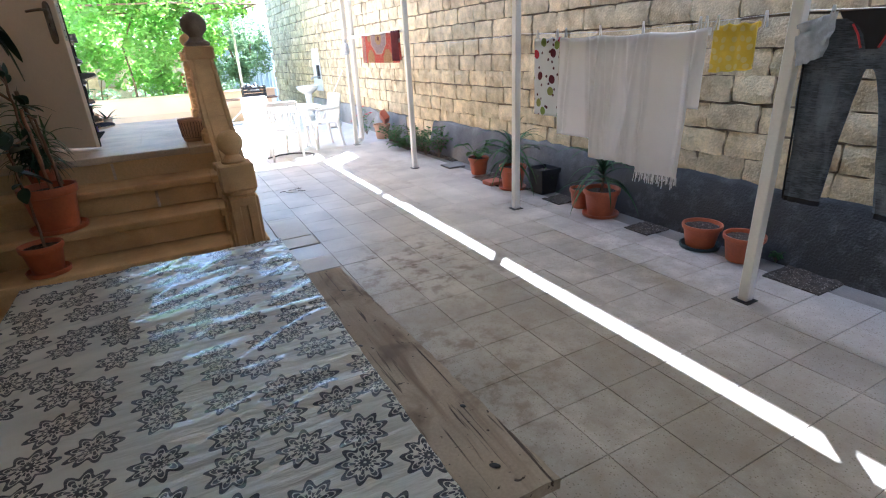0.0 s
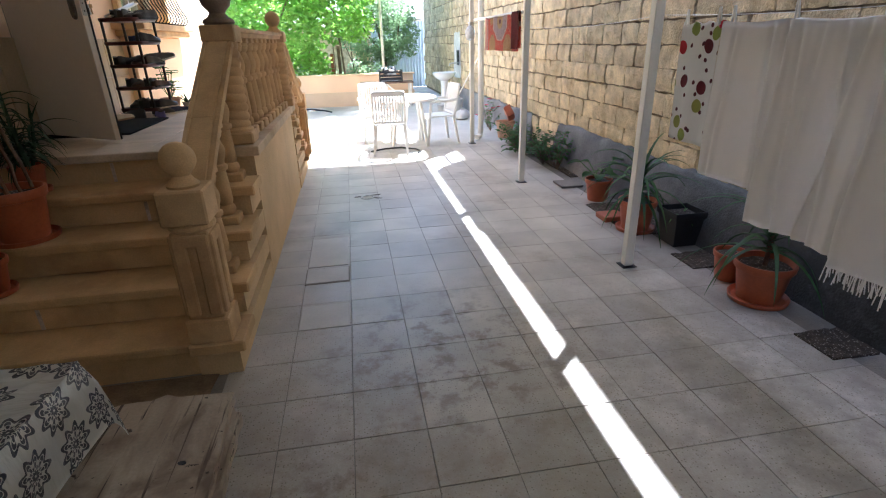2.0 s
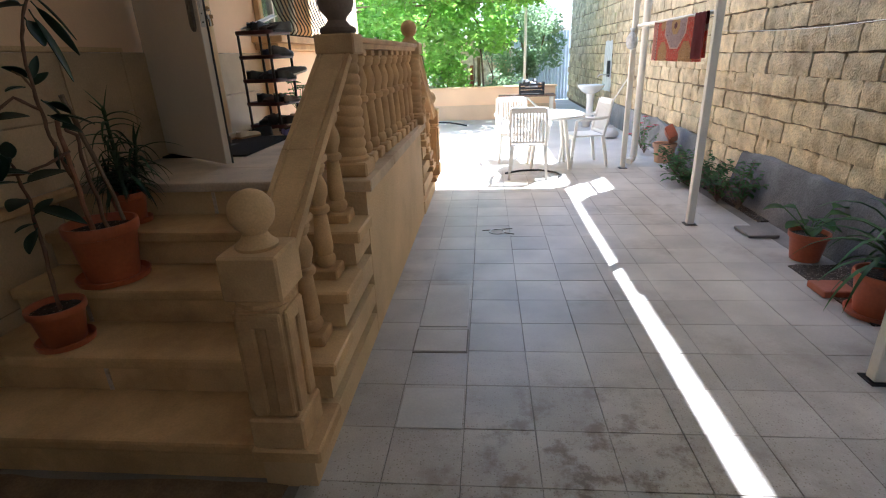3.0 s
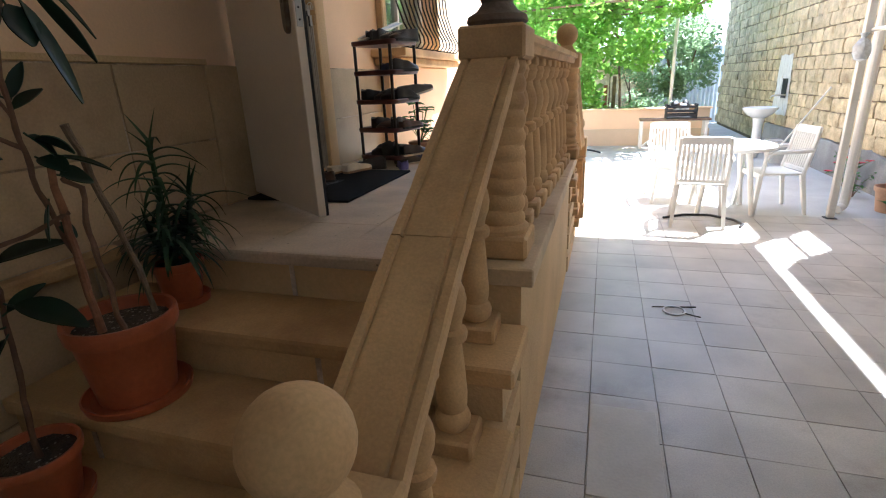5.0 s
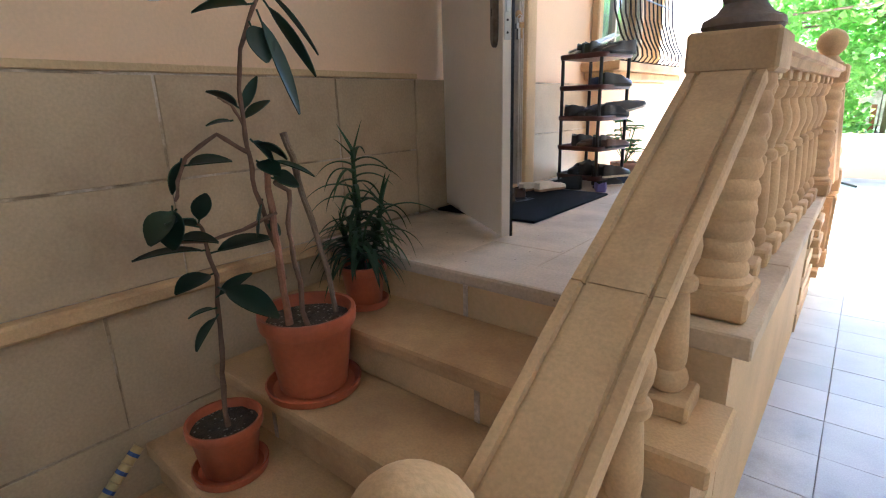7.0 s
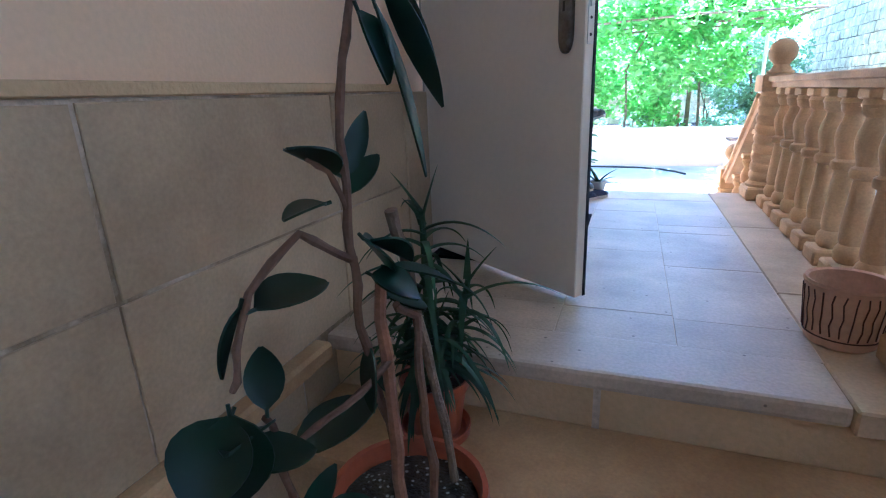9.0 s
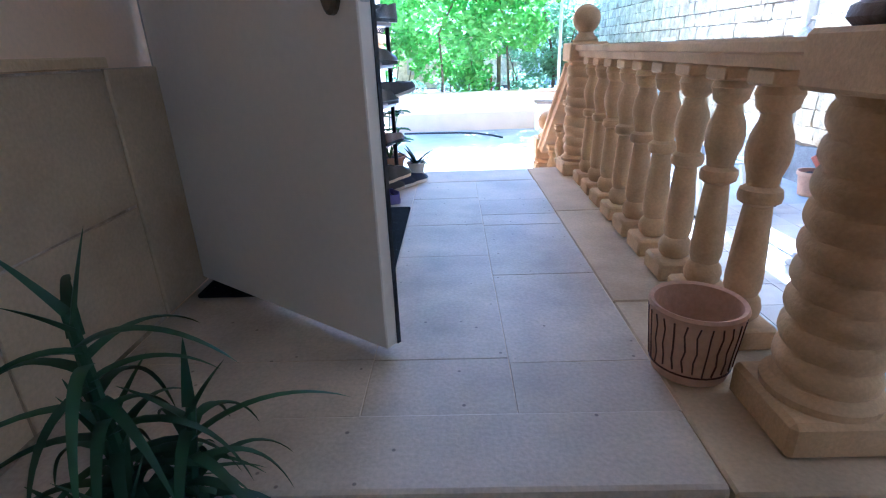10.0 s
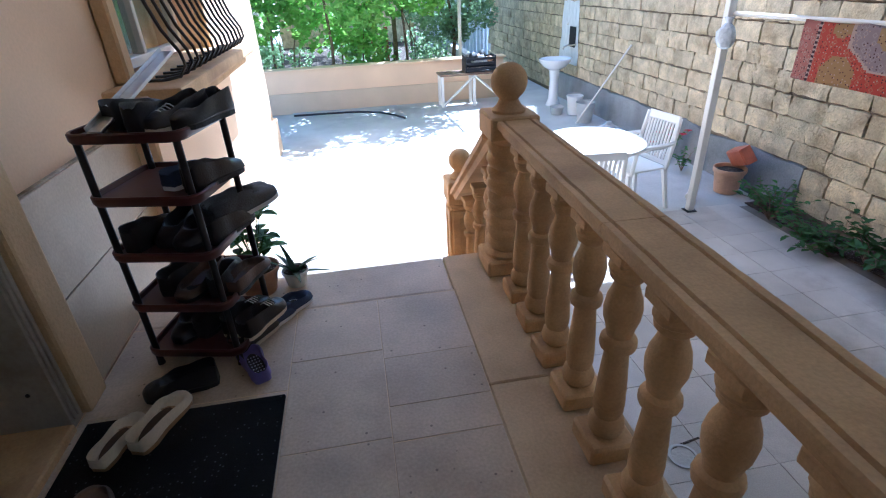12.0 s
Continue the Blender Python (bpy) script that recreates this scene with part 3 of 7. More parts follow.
def oval_leaf(bm, base, way, length, width, droop=0.25, roll=0.0, seg=6, thick=0.0016):
    """A broad pointed leaf with a raised midrib fold, two skins."""
    way = Vector(way).normalized()
    side = way.cross(Vector((0, 0, 1)))
    side = side.normalized() if side.length > 0.05 else Vector((1, 0, 0))
    side.rotate(Matrix.Rotation(roll, 3, way).to_quaternion())
    p, d = Vector(base), way.copy()
    rows = []
    for i in range(seg + 1):
        f = i / seg
        w = width * (math.sin(math.pi * min(0.02 + 0.96 * f ** 0.85, 0.995))) ** 0.8
        up = side.cross(d).normalized()
        rows.append((p - side * w / 2 + up * w * 0.14, p.copy(), p + side * w / 2 + up * w * 0.14, up * thick))
        d = (d + Vector((0, 0, -droop / seg))).normalized()
        p = p + d * length / seg
    top = [[bm.verts.new(a + r[3]) for a in r[:3]] for r in rows]
    bot = [[bm.verts.new(a - r[3]) for a in r[:3]] for r in rows]
    for a, b in zip(top, top[1:]):
        bm.faces.new((a[0], a[1], b[1], b[0]))
        bm.faces.new((a[1], a[2], b[2], b[1]))
    for a, b in zip(bot, bot[1:]):
        bm.faces.new((b[0], b[1], a[1], a[0]))
        bm.faces.new((b[1], b[2], a[2], a[1]))
    for i in range(seg):
        bm.faces.new((top[i][0], top[i + 1][0], bot[i + 1][0], bot[i][0]))
        bm.faces.new((top[i + 1][2], top[i][2], bot[i][2], bot[i + 1][2]))


def mesh_of(name, bm, material, smooth=False):
    bmesh.ops.recalc_face_normals(bm, faces=bm.faces)
    me = bpy.data.meshes.new(name)
    bm.to_mesh(me)
    bm.free()
    if material is not None:
        me.materials.append(material)
    if smooth:
        me.shade_smooth()
        me.set_sharp_from_angle(angle=radians(38))
    return me


def part(name, bm, material, parent=None, label="", smooth=False):
    ob = new(name, mesh_of(name, bm, material, smooth))
    if parent is not None:
        ob.parent = parent
    if label:
        ob["label"] = label
    return ob


def thing(name, label, category, group="", kind="", at=(0, 0, 0), rz=0.0):
    ob = new(name)
    ob.empty_display_size = 0.1
    ob.matrix_world = pose(*at, 0, 0, rz)
    return tagged(ob, label, category, group, kind)


def solid(name, bm, material, label, category, kind="", group="", smooth=False):
    return tagged(part(name, bm, material, None, "", smooth), label, category, group, kind)


def B():
    return bmesh.new()


def boxpart(name, dims, material, parent=None, label="", bevel=0.0, seg=1):
    bm = B()
    box(bm, *dims, bevel, None, seg)
    return part(name, bm, material, parent, label)


# ---- setting ----
HX = -0.89          # house wall face
WX = 3.95           # stone boundary wall face
PZ = 0.90           # porch floor
RISE, TREAD, NOSE = 0.18, 0.27, 4.985


def rail_x(y):
    """Middle line of the balustrade, which splays a little from the house."""
    return 0.58 if y < 5.0 else 0.608 + 0.023 * (y - 5.5)


def structure(name, dims, material, label, category, bevel=0.0):
    return tagged(boxpart(name, dims, material, None, "", bevel), label, category, kind="structure")


ground = structure("ground", (-300, 300, -300, 300, -0.4, -0.03), M_CONC, "bare pale ground reaching the horizon", "ground")
floor = structure("floor", (HX, 3.8, -3.5, 9.25, -0.03, -0.0052), M_JOINT, "yard floor of worn terrazzo tiles in the shade", "floor")
yard = structure("pavement", (-1.1, WX, 9.25, 20.0, -0.03, -0.002), M_CONC, "sunlit concrete yard before the low garden wall", "pavement")

# house wall with a door opening and a window opening
house = thing("wall_house", "peach plastered house wall with stone cladding below", "wall", kind="structure")
for d in ((-1.2, -0.91, -3.5, 5.85, -0.02, 4.9), (-1.2, -0.91, 5.85, 6.63, -0.02, 0.88), (-1.2, -0.91, 5.85, 6.63, 2.95, 4.4),
          (-1.2, -0.91, 6.63, 7.75, -0.02, 4.9), (-1.2, -0.91, 7.75, 9.15, -0.02, 1.70), (-1.2, -0.91, 7.75, 9.15, 2.95, 4.4),
          (-1.2, -0.91, 9.15, 9.5, -0.02, 4.9), (-1.4, -1.1, 9.5, 12.7, -0.02, 4.9), (-1.4, -1.2, 5.0, 9.5, -0.02, 0.85)):
    boxpart("wall_section", d, M_PLASTER, house)
boxpart("plinth", (-1.1, -1.04, 9.5, 12.7, -0.02, 0.45), M_PLASTER, house, "", 0.008)
boxpart("cornice", (-0.91, -0.885, -3.5, 5.62, 1.567, 1.592), M_OCHRE, house, "thin painted band over the cladding", 0.003)
boxpart("ledge", (-0.91, -0.845, -3.5, 4.93, 0.845, 0.9), M_SAND, house, "stone ledge along the cladding", 0.01)
# Added behind the camera; dark mortar colour keeps bounce light off the risers
wall_back = structure("wall_back", (-1.2, WX + 0.2, -3.75, -3.5, -0.02, 4.9), M_MORTAR, "unseen dark wall, added to close the yard", "wall")
roof = thing("canopy_roof", "sheet roof on posts over the yard", "roof", kind="structure")


def roof_z(x):
    """Underside of the unseen lean-to roof; its rise from the posts to the house is assumed."""
    return 2.93 + 0.247 * (3.23 - x)


def roof_field(x0, x1, y0, y1, lift, thick, wave=0.0, n=12):
    """A field of the roof between x0 and x1; without y1 it runs to the roof's far edge."""
    bm = B()
    prev = None
    for i in range(n + 1):
        x = x0 + (x1 - x0) * i / n
        z = roof_z(x) + lift + wave * math.sin(i * math.pi / 3)
        far = 9.42 + 0.392 * (roof_z(x) - 2.93) if y1 is None else y1
        row = [bm.verts.new((x, y0, z)), bm.verts.new((x, far, z)), bm.verts.new((x, far, z + thick)), bm.verts.new((x, y0, z + thick))]
        if prev:
            for k in range(4):
                bm.faces.new((prev[k], prev[(k + 1) % 4], row[(k + 1) % 4], row[k]))
        else:
            bm.faces.new(row)
        prev = row
    bm.faces.new(prev[::-1])
    return bm


# Unseen roof: translucent fields added to brighten the yard and the table
part("roof_sheet", roof_field(1.7, 3.23, -3.5, None, 0.0, 0.02, 0.012, 120), M_LIGHTROOF, roof, "unseen translucent roof field, added to let light in")
# Opaque field added out of view to keep light off porch and stairs
part("shade_ceiling", roof_field(-0.908, 1.72, 0.9, None, 0.04, 0.13), M_SOFFIT, roof, "unseen opaque ceiling, added to darken the porch")
part("roof_sheet", roof_field(-0.908, 1.72, -3.5, 0.896, 0.04, 0.015), M_LIGHTROOF, roof, "unseen translucent roof field, added to let light in")
for y in (-2.35, -0.04, 2.28, 4.6, 6.91, 9.29):
    bm = B()
    tube(bm, [(3.2, y, roof_z(3.2) - 0.06), (-0.9, y, roof_z(-0.9) - 0.06)], 0.042, 4)
    part("rafter", bm, M_WHITE, roof)
boxpart("edge_beam", (3.07, 3.15, -3.5, 9.4, 2.76, 2.837), M_WHITE, roof, "", 0.004)

# room behind the door
room = thing("room", "dim hallway behind the open door", "room", kind="structure")
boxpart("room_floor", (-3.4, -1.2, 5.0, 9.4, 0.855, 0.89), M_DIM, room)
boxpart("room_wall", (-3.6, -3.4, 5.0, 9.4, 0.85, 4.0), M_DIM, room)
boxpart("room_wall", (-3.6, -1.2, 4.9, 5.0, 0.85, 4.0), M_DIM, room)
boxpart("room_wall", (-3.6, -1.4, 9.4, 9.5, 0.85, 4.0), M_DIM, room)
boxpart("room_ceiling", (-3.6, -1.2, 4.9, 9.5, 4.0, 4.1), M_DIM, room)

# stone boundary wall: core, plinth and blocks
wall_east = thing("wall_east", "tall boundary wall of rough yellow limestone blocks", "wall", kind="structure")
# Unseen wall tops: heights and the gap are set to shape the sun strip
boxpart("wall_core", (WX + 0.028, WX + 0.2, -3.5, 7.4, -0.02, 4.80), M_MORTAR, wall_east)
boxpart("wall_core", (WX + 0.028, WX + 0.2, 7.4, 9.6, -0.02, 4.88), M_MORTAR, wall_east)
boxpart("wall_core", (WX + 0.028, WX + 0.2, 9.6, 10.35, -0.02, 3.5), M_MORTAR, wall_east)
boxpart("wall_core", (WX + 0.028, WX + 0.2, 10.35, 20.0, -0.02, 4.80), M_MORTAR, wall_east)


def rough_slab(name, y0, y1, depth, height, seed, material):
    """Hand-trowelled cement plinth with an uneven top."""
    bm = B()
    n = int((y1 - y0) / 0.12)
    prev = None
    for i in range(n + 1):
        y = y0 + (y1 - y0) * i / n
        j = noise.noise(Vector((y * 1.7, seed, 0))) * 0.05 + noise.noise(Vector((y * 7, seed, 3))) * 0.025
        k = noise.noise(Vector((y * 3, seed, 9))) * 0.012
        row = [bm.verts.new(p) for p in ((WX + 0.05, y, -0.02), (WX - depth - 0.02 + k, y, -0.02), (WX - depth * 0.7 + k, y, height * 0.5),
                                         (WX - depth * 0.34 + k, y, height + j - 0.02), (WX - depth * 0.2, y, height + j), (WX + 0.05, y, height + j + 0.015))]
        if prev:
            for q in range(6):
                bm.faces.new((prev[q], prev[(q + 1) % 6], row[(q + 1) % 6], row[q]))
        else:
            bm.faces.new(row)
        prev = row
    bm.faces.new(prev[::-1])
    return part(name, bm, material, wall_east, "rough cement plinth", True)


rough_slab("plinth", -3.5, 7.88, 0.15, 0.46, 1.0, M_CEMENT)
rough_slab("plinth", 9.0, 15.2, 0.03, 0.42, 5.0, M_CEMENTPALE)

# porch and stairs
porch = thing("porch", "raised sandstone porch along the house wall", "porch", kind="structure")
boxpart("porch_body", (HX - 0.01, 0.69, NOSE + 0.02, 7.3, -0.02, PZ - 0.03), M_OCHRE, porch, "ochre plastered side wall")
for a, b in ((4.95, 5.618), (5.621, 6.483), (6.486, 7.36)):
    boxpart("edge_slab", (0.381, 0.735, a, b, PZ - 0.06, PZ - 0.001), M_EDGE, porch, "", 0.005)
boxpart("nosing", (HX + 0.002, 0.379, NOSE - 0.025, NOSE + 0.178, PZ - 0.05, PZ), M_PORCH, porch, "", 0.012, 2)
boxpart("nosing", (HX + 0.002, 0.379, 7.062, 7.35, PZ - 0.05, PZ), M_PORCH, porch, "", 0.012, 2)
near_steps = thing("stairs", "five worn sandstone steps up to the porch", "stairs", kind="structure")
far_steps = thing("stairs", "sandstone steps down from the porch to the sunny yard", "stairs", kind="structure")
for i in range(4):
    z = RISE * (i + 1)
    y = NOSE - TREAD * (4 - i)
    boxpart("step", (HX + 0.004, 0.49, y - 0.025, y + TREAD + 0.02, z - 0.055, z), M_STEP, near_steps, "", 0.014, 2)
    boxpart("riser", (HX + 0.004, 0.49, y + 0.004, NOSE + 0.01, -0.02 if i == 0 else z - RISE + 0.004, z - 0.057), M_SAND, near_steps)
    boxpart("stringer_cap", (0.47, 0.725, y - 0.055, y + TREAD - 0.047, z - 0.055, z + 0.003), M_STEP, near_steps, "", 0.008)
    boxpart("stringer_block", (0.495, 0.69, y - 0.029, NOSE + 0.012, -0.02 if i == 0 else z - RISE + 0.006, z - 0.058), M_OCHRE, near_steps)
    yy = 7.32 + TREAD * (4 - i)
    boxpart("step", (HX + 0.004, 0.49, yy - TREAD - 0.02, yy + 0.025, z - 0.055, z), M_STEP, far_steps, "", 0.014, 2)
    boxpart("riser", (HX + 0.004, 0.49, 7.31, yy - 0.004, -0.02 if i == 0 else z - RISE + 0.004, z - 0.057), M_SAND, far_steps)
    boxpart("stringer_cap", (0.5, 0.74, yy - TREAD + 0.012, yy + 0.02, z - 0.055, z + 0.003), M_STEP, far_steps, "", 0.008)
    boxpart("stringer_block", (0.51, 0.70, 7.312, yy - 0.006, -0.02 if i == 0 else z - RISE + 0.006, z - 0.058), M_OCHRE, far_steps)

for x, k in ((-0.14, 4), (-0.55, 2), (0.1, 3), (-0.3, 1)):
    z = RISE * k
    y = NOSE - TREAD * (4 - k)
    boxpart("joint", (x, x + 0.018, y - 0.0012, y + 0.003, z + 0.006, z + RISE - 0.058), M_GROUT, near_steps, "pale mortar joint in the riser")

# low garden wall and what closes the garden
garden_wall = thing("wall_garden", "low peach plastered garden wall with a pale coping", "wall", kind="structure")
boxpart("wall_section", (-6.0, 2.92, 15.1, 15.3, -0.02, 0.72), M_PLASTER, garden_wall)
boxpart("skirting", (-6.0, 2.94, 15.06, 15.1, -0.02, 0.34), M_SKIRT, garden_wall, "beige painted skirting")
boxpart("coping", (-6.0, 2.96, 15.06, 15.34, 0.72, 0.755), M_PLASTER, garden_wall, "", 0.008)
boxpart("wall_section", (2.72, 2.92, 15.3, 20.0, -0.02, 0.5), M_CONC, garden_wall)
boxpart("garden_bed", (-6.0, 2.7, 15.3, 24.0, -0.02, 0.35), M_SOIL, garden_wall, "dark garden soil")
fence = thing("fence", "grey corrugated sheet fence behind the garden", "fence", kind="structure")
bm = B()
prev = None
for i in range(241):
    x = 2.2 + i * (2.1 / 240)
    y = 20.4 + 0.02 * math.sin(i * math.pi / 6)
    row = [bm.verts.new((x, y, -0.02)), bm.verts.new((x, y + 0.01, -0.02)), bm.verts.new((x, y + 0.01, 2.1)), bm.verts.new((x, y, 2.1))]
    if prev:
        for k in range(4):
            bm.faces.new((prev[k], prev[(k + 1) % 4], row[(k + 1) % 4], row[k]))
    prev = row
part("sheet", bm, M_CORR, fence)
shed = thing("shed", "small block shed with a grey sheet roof", "shed", kind="structure")
boxpart("shed_wall", (-2.0, 2.6, 23.0, 25.0, -0.02, 2.0), M_LIME, shed)
boxpart("shed_roof", (0.4, 4.4, 22.2, 25.4, 2.25, 2.33), M_CORR, shed, "", 0.01)
boxpart("shed_wall", (2.2, 4.3, 22.6, 25.0, -0.02, 2.22), M_HOUSE, shed)
# Solid panels: their darker colour stands in for the shade of openings
for x in (-1.6, -0.2):
    boxpart("dark_opening", (x, x + 0.5, 22.93, 22.998, 0.8, 1.5), M_DIM, shed)

far_house = thing("house", "pale plastered neighbouring house with a barred window", "house", kind="structure")
boxpart("wall", (-9.0, -2.4, 17.5, 24.0, -0.02, 5.2), M_HOUSE, far_house)
boxpart("roof", (-9.3, -2.1, 17.2, 24.3, 5.2, 5.4), M_ROOF, far_house)
for y0 in (18.2, 20.8):
    w = boxpart("window", (-2.398, -2.37, y0, y0 + 1.2, 1.5, 2.9), M_DARK, far_house)
    boxpart("frame", (-2.368, -2.33, y0 - 0.06, y0 + 1.26, 1.42, 1.5), M_WHITE, w)
    boxpart("frame", (-2.368, -2.33, y0 + 0.57, y0 + 0.63, 1.502, 2.9), M_WHITE, w)
w = boxpart("window", (-4.4, -3.2, 17.46, 17.498, 1.5, 2.9), M_DARK, far_house)
boxpart("frame", (-4.46, -3.14, 17.42, 17.458, 1.42, 1.5), M_WHITE, w)
boxpart("frame", (-3.83, -3.77, 17.42, 17.458, 1.502, 2.9), M_WHITE, w)


# ---- balustrade ----
def baluster_mesh(h):
    bm = B()
    box(bm, -0.065, 0.065, -0.065, 0.065, 0, 0.055, 0.008)
    k = (h - 0.11) / 0.45
    lathe(bm, [(r * 0.86, 0.055 + z * k) for r, z in ((0.040, 0), (0.052, 0.012), (0.056, 0.03), (0.050, 0.048), (0.040, 0.058), (0.046, 0.075), (0.047, 0.10),
               (0.043, 0.16), (0.036, 0.235), (0.034, 0.25), (0.050, 0.258), (0.053, 0.27), (0.050, 0.282), (0.036, 0.29), (0.040, 0.31),
               (0.050, 0.335), (0.053, 0.36), (0.048, 0.385), (0.036, 0.41), (0.033, 0.425), (0.046, 0.435), (0.05, 0.45))], 16)
    box(bm, -0.048, 0.048, -0.048, 0.048, h - 0.03, h, 0.005)
    lathe(bm, [(0.042, h - 0.056), (0.047, h - 0.045), (0.042, h - 0.029)], 16)
    return mesh_of("baluster", bm, M_SAND, True)


def spiral_shaft(bm, at, r, z0, z1, pitch=0.052, seg=24, depth=0.15):
    n = int((z1 - z0) / 0.0075)
    rings = []
    for i in range(n + 1):
        z = z0 + (z1 - z0) * i / n
        ring = []
        for k in range(seg):
            a = 2 * math.pi * k / seg
            w = abs(math.sin(math.pi * z / pitch + a * 0.5))
            rr = r * (1 - depth + depth * w ** 0.6)
            ring.append(bm.verts.new((at[0] + rr * math.cos(a), at[1] + rr * math.sin(a), z)))
        rings.append(ring)
    for a, b in zip(rings, rings[1:]):
        for k in range(seg):
            bm.faces.new((a[k], a[(k + 1) % seg], b[(k + 1) % seg], b[k]))
    bm.faces.new(rings[0][::-1])
    bm.faces.new(rings[-1])


def ball_on_neck(bm, x, y, z, r):
    """Turned neck and ball whose plinth stands at z."""
    lathe(bm, [(r * 0.9, 0), (r * 0.95, 0.012), (r * 0.7, 0.028), (r * 0.52, 0.05), (r * 0.62, 0.06)] +
          [(max(r * math.sin(math.pi * i / 14), 0.001), 0.045 + r - r * math.cos(math.pi * i / 14)) for i in range(3, 15)], 24, (x, y, z))


def rail_profile(bm, p0, p1, w, h):
    """Moulded handrail from p0 to p1 (middle of its top), with a bead along each side."""
    shape = [(-w, -h * 0.45), (-w, -h * 0.12), (-w * 0.96, 0), (-w * 0.74, 0), (-w * 0.70, -0.008), (-w * 0.64, -0.008), (-w * 0.60, 0),
             (w * 0.60, 0), (w * 0.64, -0.008), (w * 0.70, -0.008), (w * 0.74, 0), (w * 0.96, 0), (w, -h * 0.12), (w, -h * 0.45), (w * 0.8, -h * 0.55), (w * 0.72, -h), (-w * 0.72, -h), (-w * 0.8, -h * 0.55)]
    p0, p1 = Vector(p0), Vector(p1)
    d = (p1 - p0).normalized()
    side = d.cross(Vector((0, 0, 1))).normalized()
    up = side.cross(d)
    n = 60
    rings = []
    for i in range(n + 1):
        p = p0.lerp(p1, i / n)
        rings.append([bm.verts.new(p + side * (a * (1 - 0.05 * max(0, noise.noise(p * 16 + Vector((a * 40, b * 60, 3))) - 0.25)) + 0.0016 * noise.noise(p * 9 + Vector((a * 20, 0, 0)))) + up * (b + 0.002 * noise.noise(p * 14 + Vector((b * 30, 5, 0))))) for a, b in shape])
    for a, b in zip(rings, rings[1:]):
        for k in range(len(shape)):
            bm.faces.new((a[k], a[(k + 1) % len(shape)], b[(k + 1) % len(shape)], b[k]))
    bm.faces.new(rings[0][::-1])
    bm.faces.new(rings[-1])


RAIL_Z = 1.578
balustrade = thing("balustrade", "turned sandstone balustrade with spiral newels along the porch and stairs", "balustrade", kind="structure")
bal = baluster_mesh(0.565)


def put_baluster(y, z, h=0.565):
    ob = new("baluster", bal)
    ob.parent = balustrade
    ob.location = (rail_x(y), y, z)
    ob.scale = (1, 1, h / 0.565)
    ob.rotation_euler = (0, 0, random.uniform(-0.05, 0.05))
    return ob


for i in range(9):
    put_baluster(5.413 + 0.193 * i, PZ, 0.622)


def low_newel(y):
    """Panelled stair-foot newel with a block, neck and ball."""
    x = rail_x(y)
    ob = boxpart("newel", (x - 0.098, x + 0.098, y - 0.098, y + 0.098, RISE + 0.004, RISE + 0.13), M_SAND, balustrade, "", 0.008)
    bm = B()
    box(bm, x - 0.08, x + 0.08, y - 0.08, y + 0.08, RISE + 0.13, 0.735, 0.006)
    for s in (-1, 1):
        for q in (-1, 1):
            a = q * 0.047
            box(bm, x + a - 0.028, x + a + 0.028, y + s * 0.08 - 0.014, y + s * 0.08 + 0.014, RISE + 0.15, 0.70, 0.006)
            box(bm, x + s * 0.08 - 0.014, x + s * 0.08 + 0.014, y + a - 0.028, y + a + 0.028, RISE + 0.15, 0.70, 0.006)
        box(bm, x - 0.075, x + 0.075, y + s * 0.08 - 0.0135, y + s * 0.08 + 0.0135, 0.665, 0.72, 0.006)
        box(bm, x + s * 0.08 - 0.0135, x + s * 0.08 + 0.0135, y - 0.075, y + 0.075, 0.665, 0.72, 0.006)
    part("panel", bm, M_SAND, ob)
    bm = B()
    lathe(bm, [(0.085, 0.73), (0.10, 0.742), (0.10, 0.757), (0.085, 0.768)], 20, (x, y, 0))
    box(bm, x - 0.098, x + 0.098, y - 0.098, y + 0.098, 0.766, 0.92, 0.008)
    part("block", bm, M_SAND, ob)
    bm = B()
    ball_on_neck(bm, x, y, 0.92, 0.073)
    part("ball", bm, M_SAND, ob, "", True)
    return ob


low_newel(3.955)
low_newel(8.34)


def tall_newel(y, dark):
    x = rail_x(y)
    ob = boxpart("newel", (x - 0.105, x + 0.105, y - 0.1, y + 0.1, PZ, PZ + 0.075), M_SAND, balustrade, "", 0.01)
    bm = B()
    lathe(bm, [(0.096, PZ + 0.075), (0.098, PZ + 0.09), (0.08, PZ + 0.105)], 24, (x, y, 0))
    spiral_shaft(bm, (x, y), 0.086, PZ + 0.1, 1.496)
    part("spiral_shaft", bm, M_SAND, ob, "shaft with spiral grooves", True)
    boxpart("cap", (x - 0.096, x + 0.096, y - 0.1, y + 0.1, 1.497, 1.59), M_SAND, ob, "", 0.008)
    bm = B()
    if dark:
        lathe(bm, [(0.078, 0), (0.09, 0.012), (0.086, 0.028), (0.06, 0.042), (0.045, 0.062), (0.05, 0.075), (0.078, 0.105), (0.088, 0.14), (0.082, 0.18), (0.058, 0.21), (0.025, 0.226), (0.002, 0.23)], 24, (x, y, 1.59))
        part("finial", bm, M_FINIAL, ob, "dark weathered stone finial", True)
    else:
        ball_on_neck(bm, x, y, 1.588, 0.07)
        part("finial", bm, M_SAND, ob, "", True)
    return ob


tall_newel(5.115, True)
tall_newel(7.21, False)
bm = B()
rail_profile(bm, (rail_x(5.21) + 0.006, 5.21, RAIL_Z), (rail_x(6.2) + 0.006, 6.2, RAIL_Z), 0.077, 0.055)
part("rail", bm, M_SAND, balustrade)
bm = B()
rail_profile(bm, (rail_x(6.203) + 0.006, 6.203, RAIL_Z), (rail_x(7.11) + 0.006, 7.11, RAIL_Z), 0.077, 0.055)
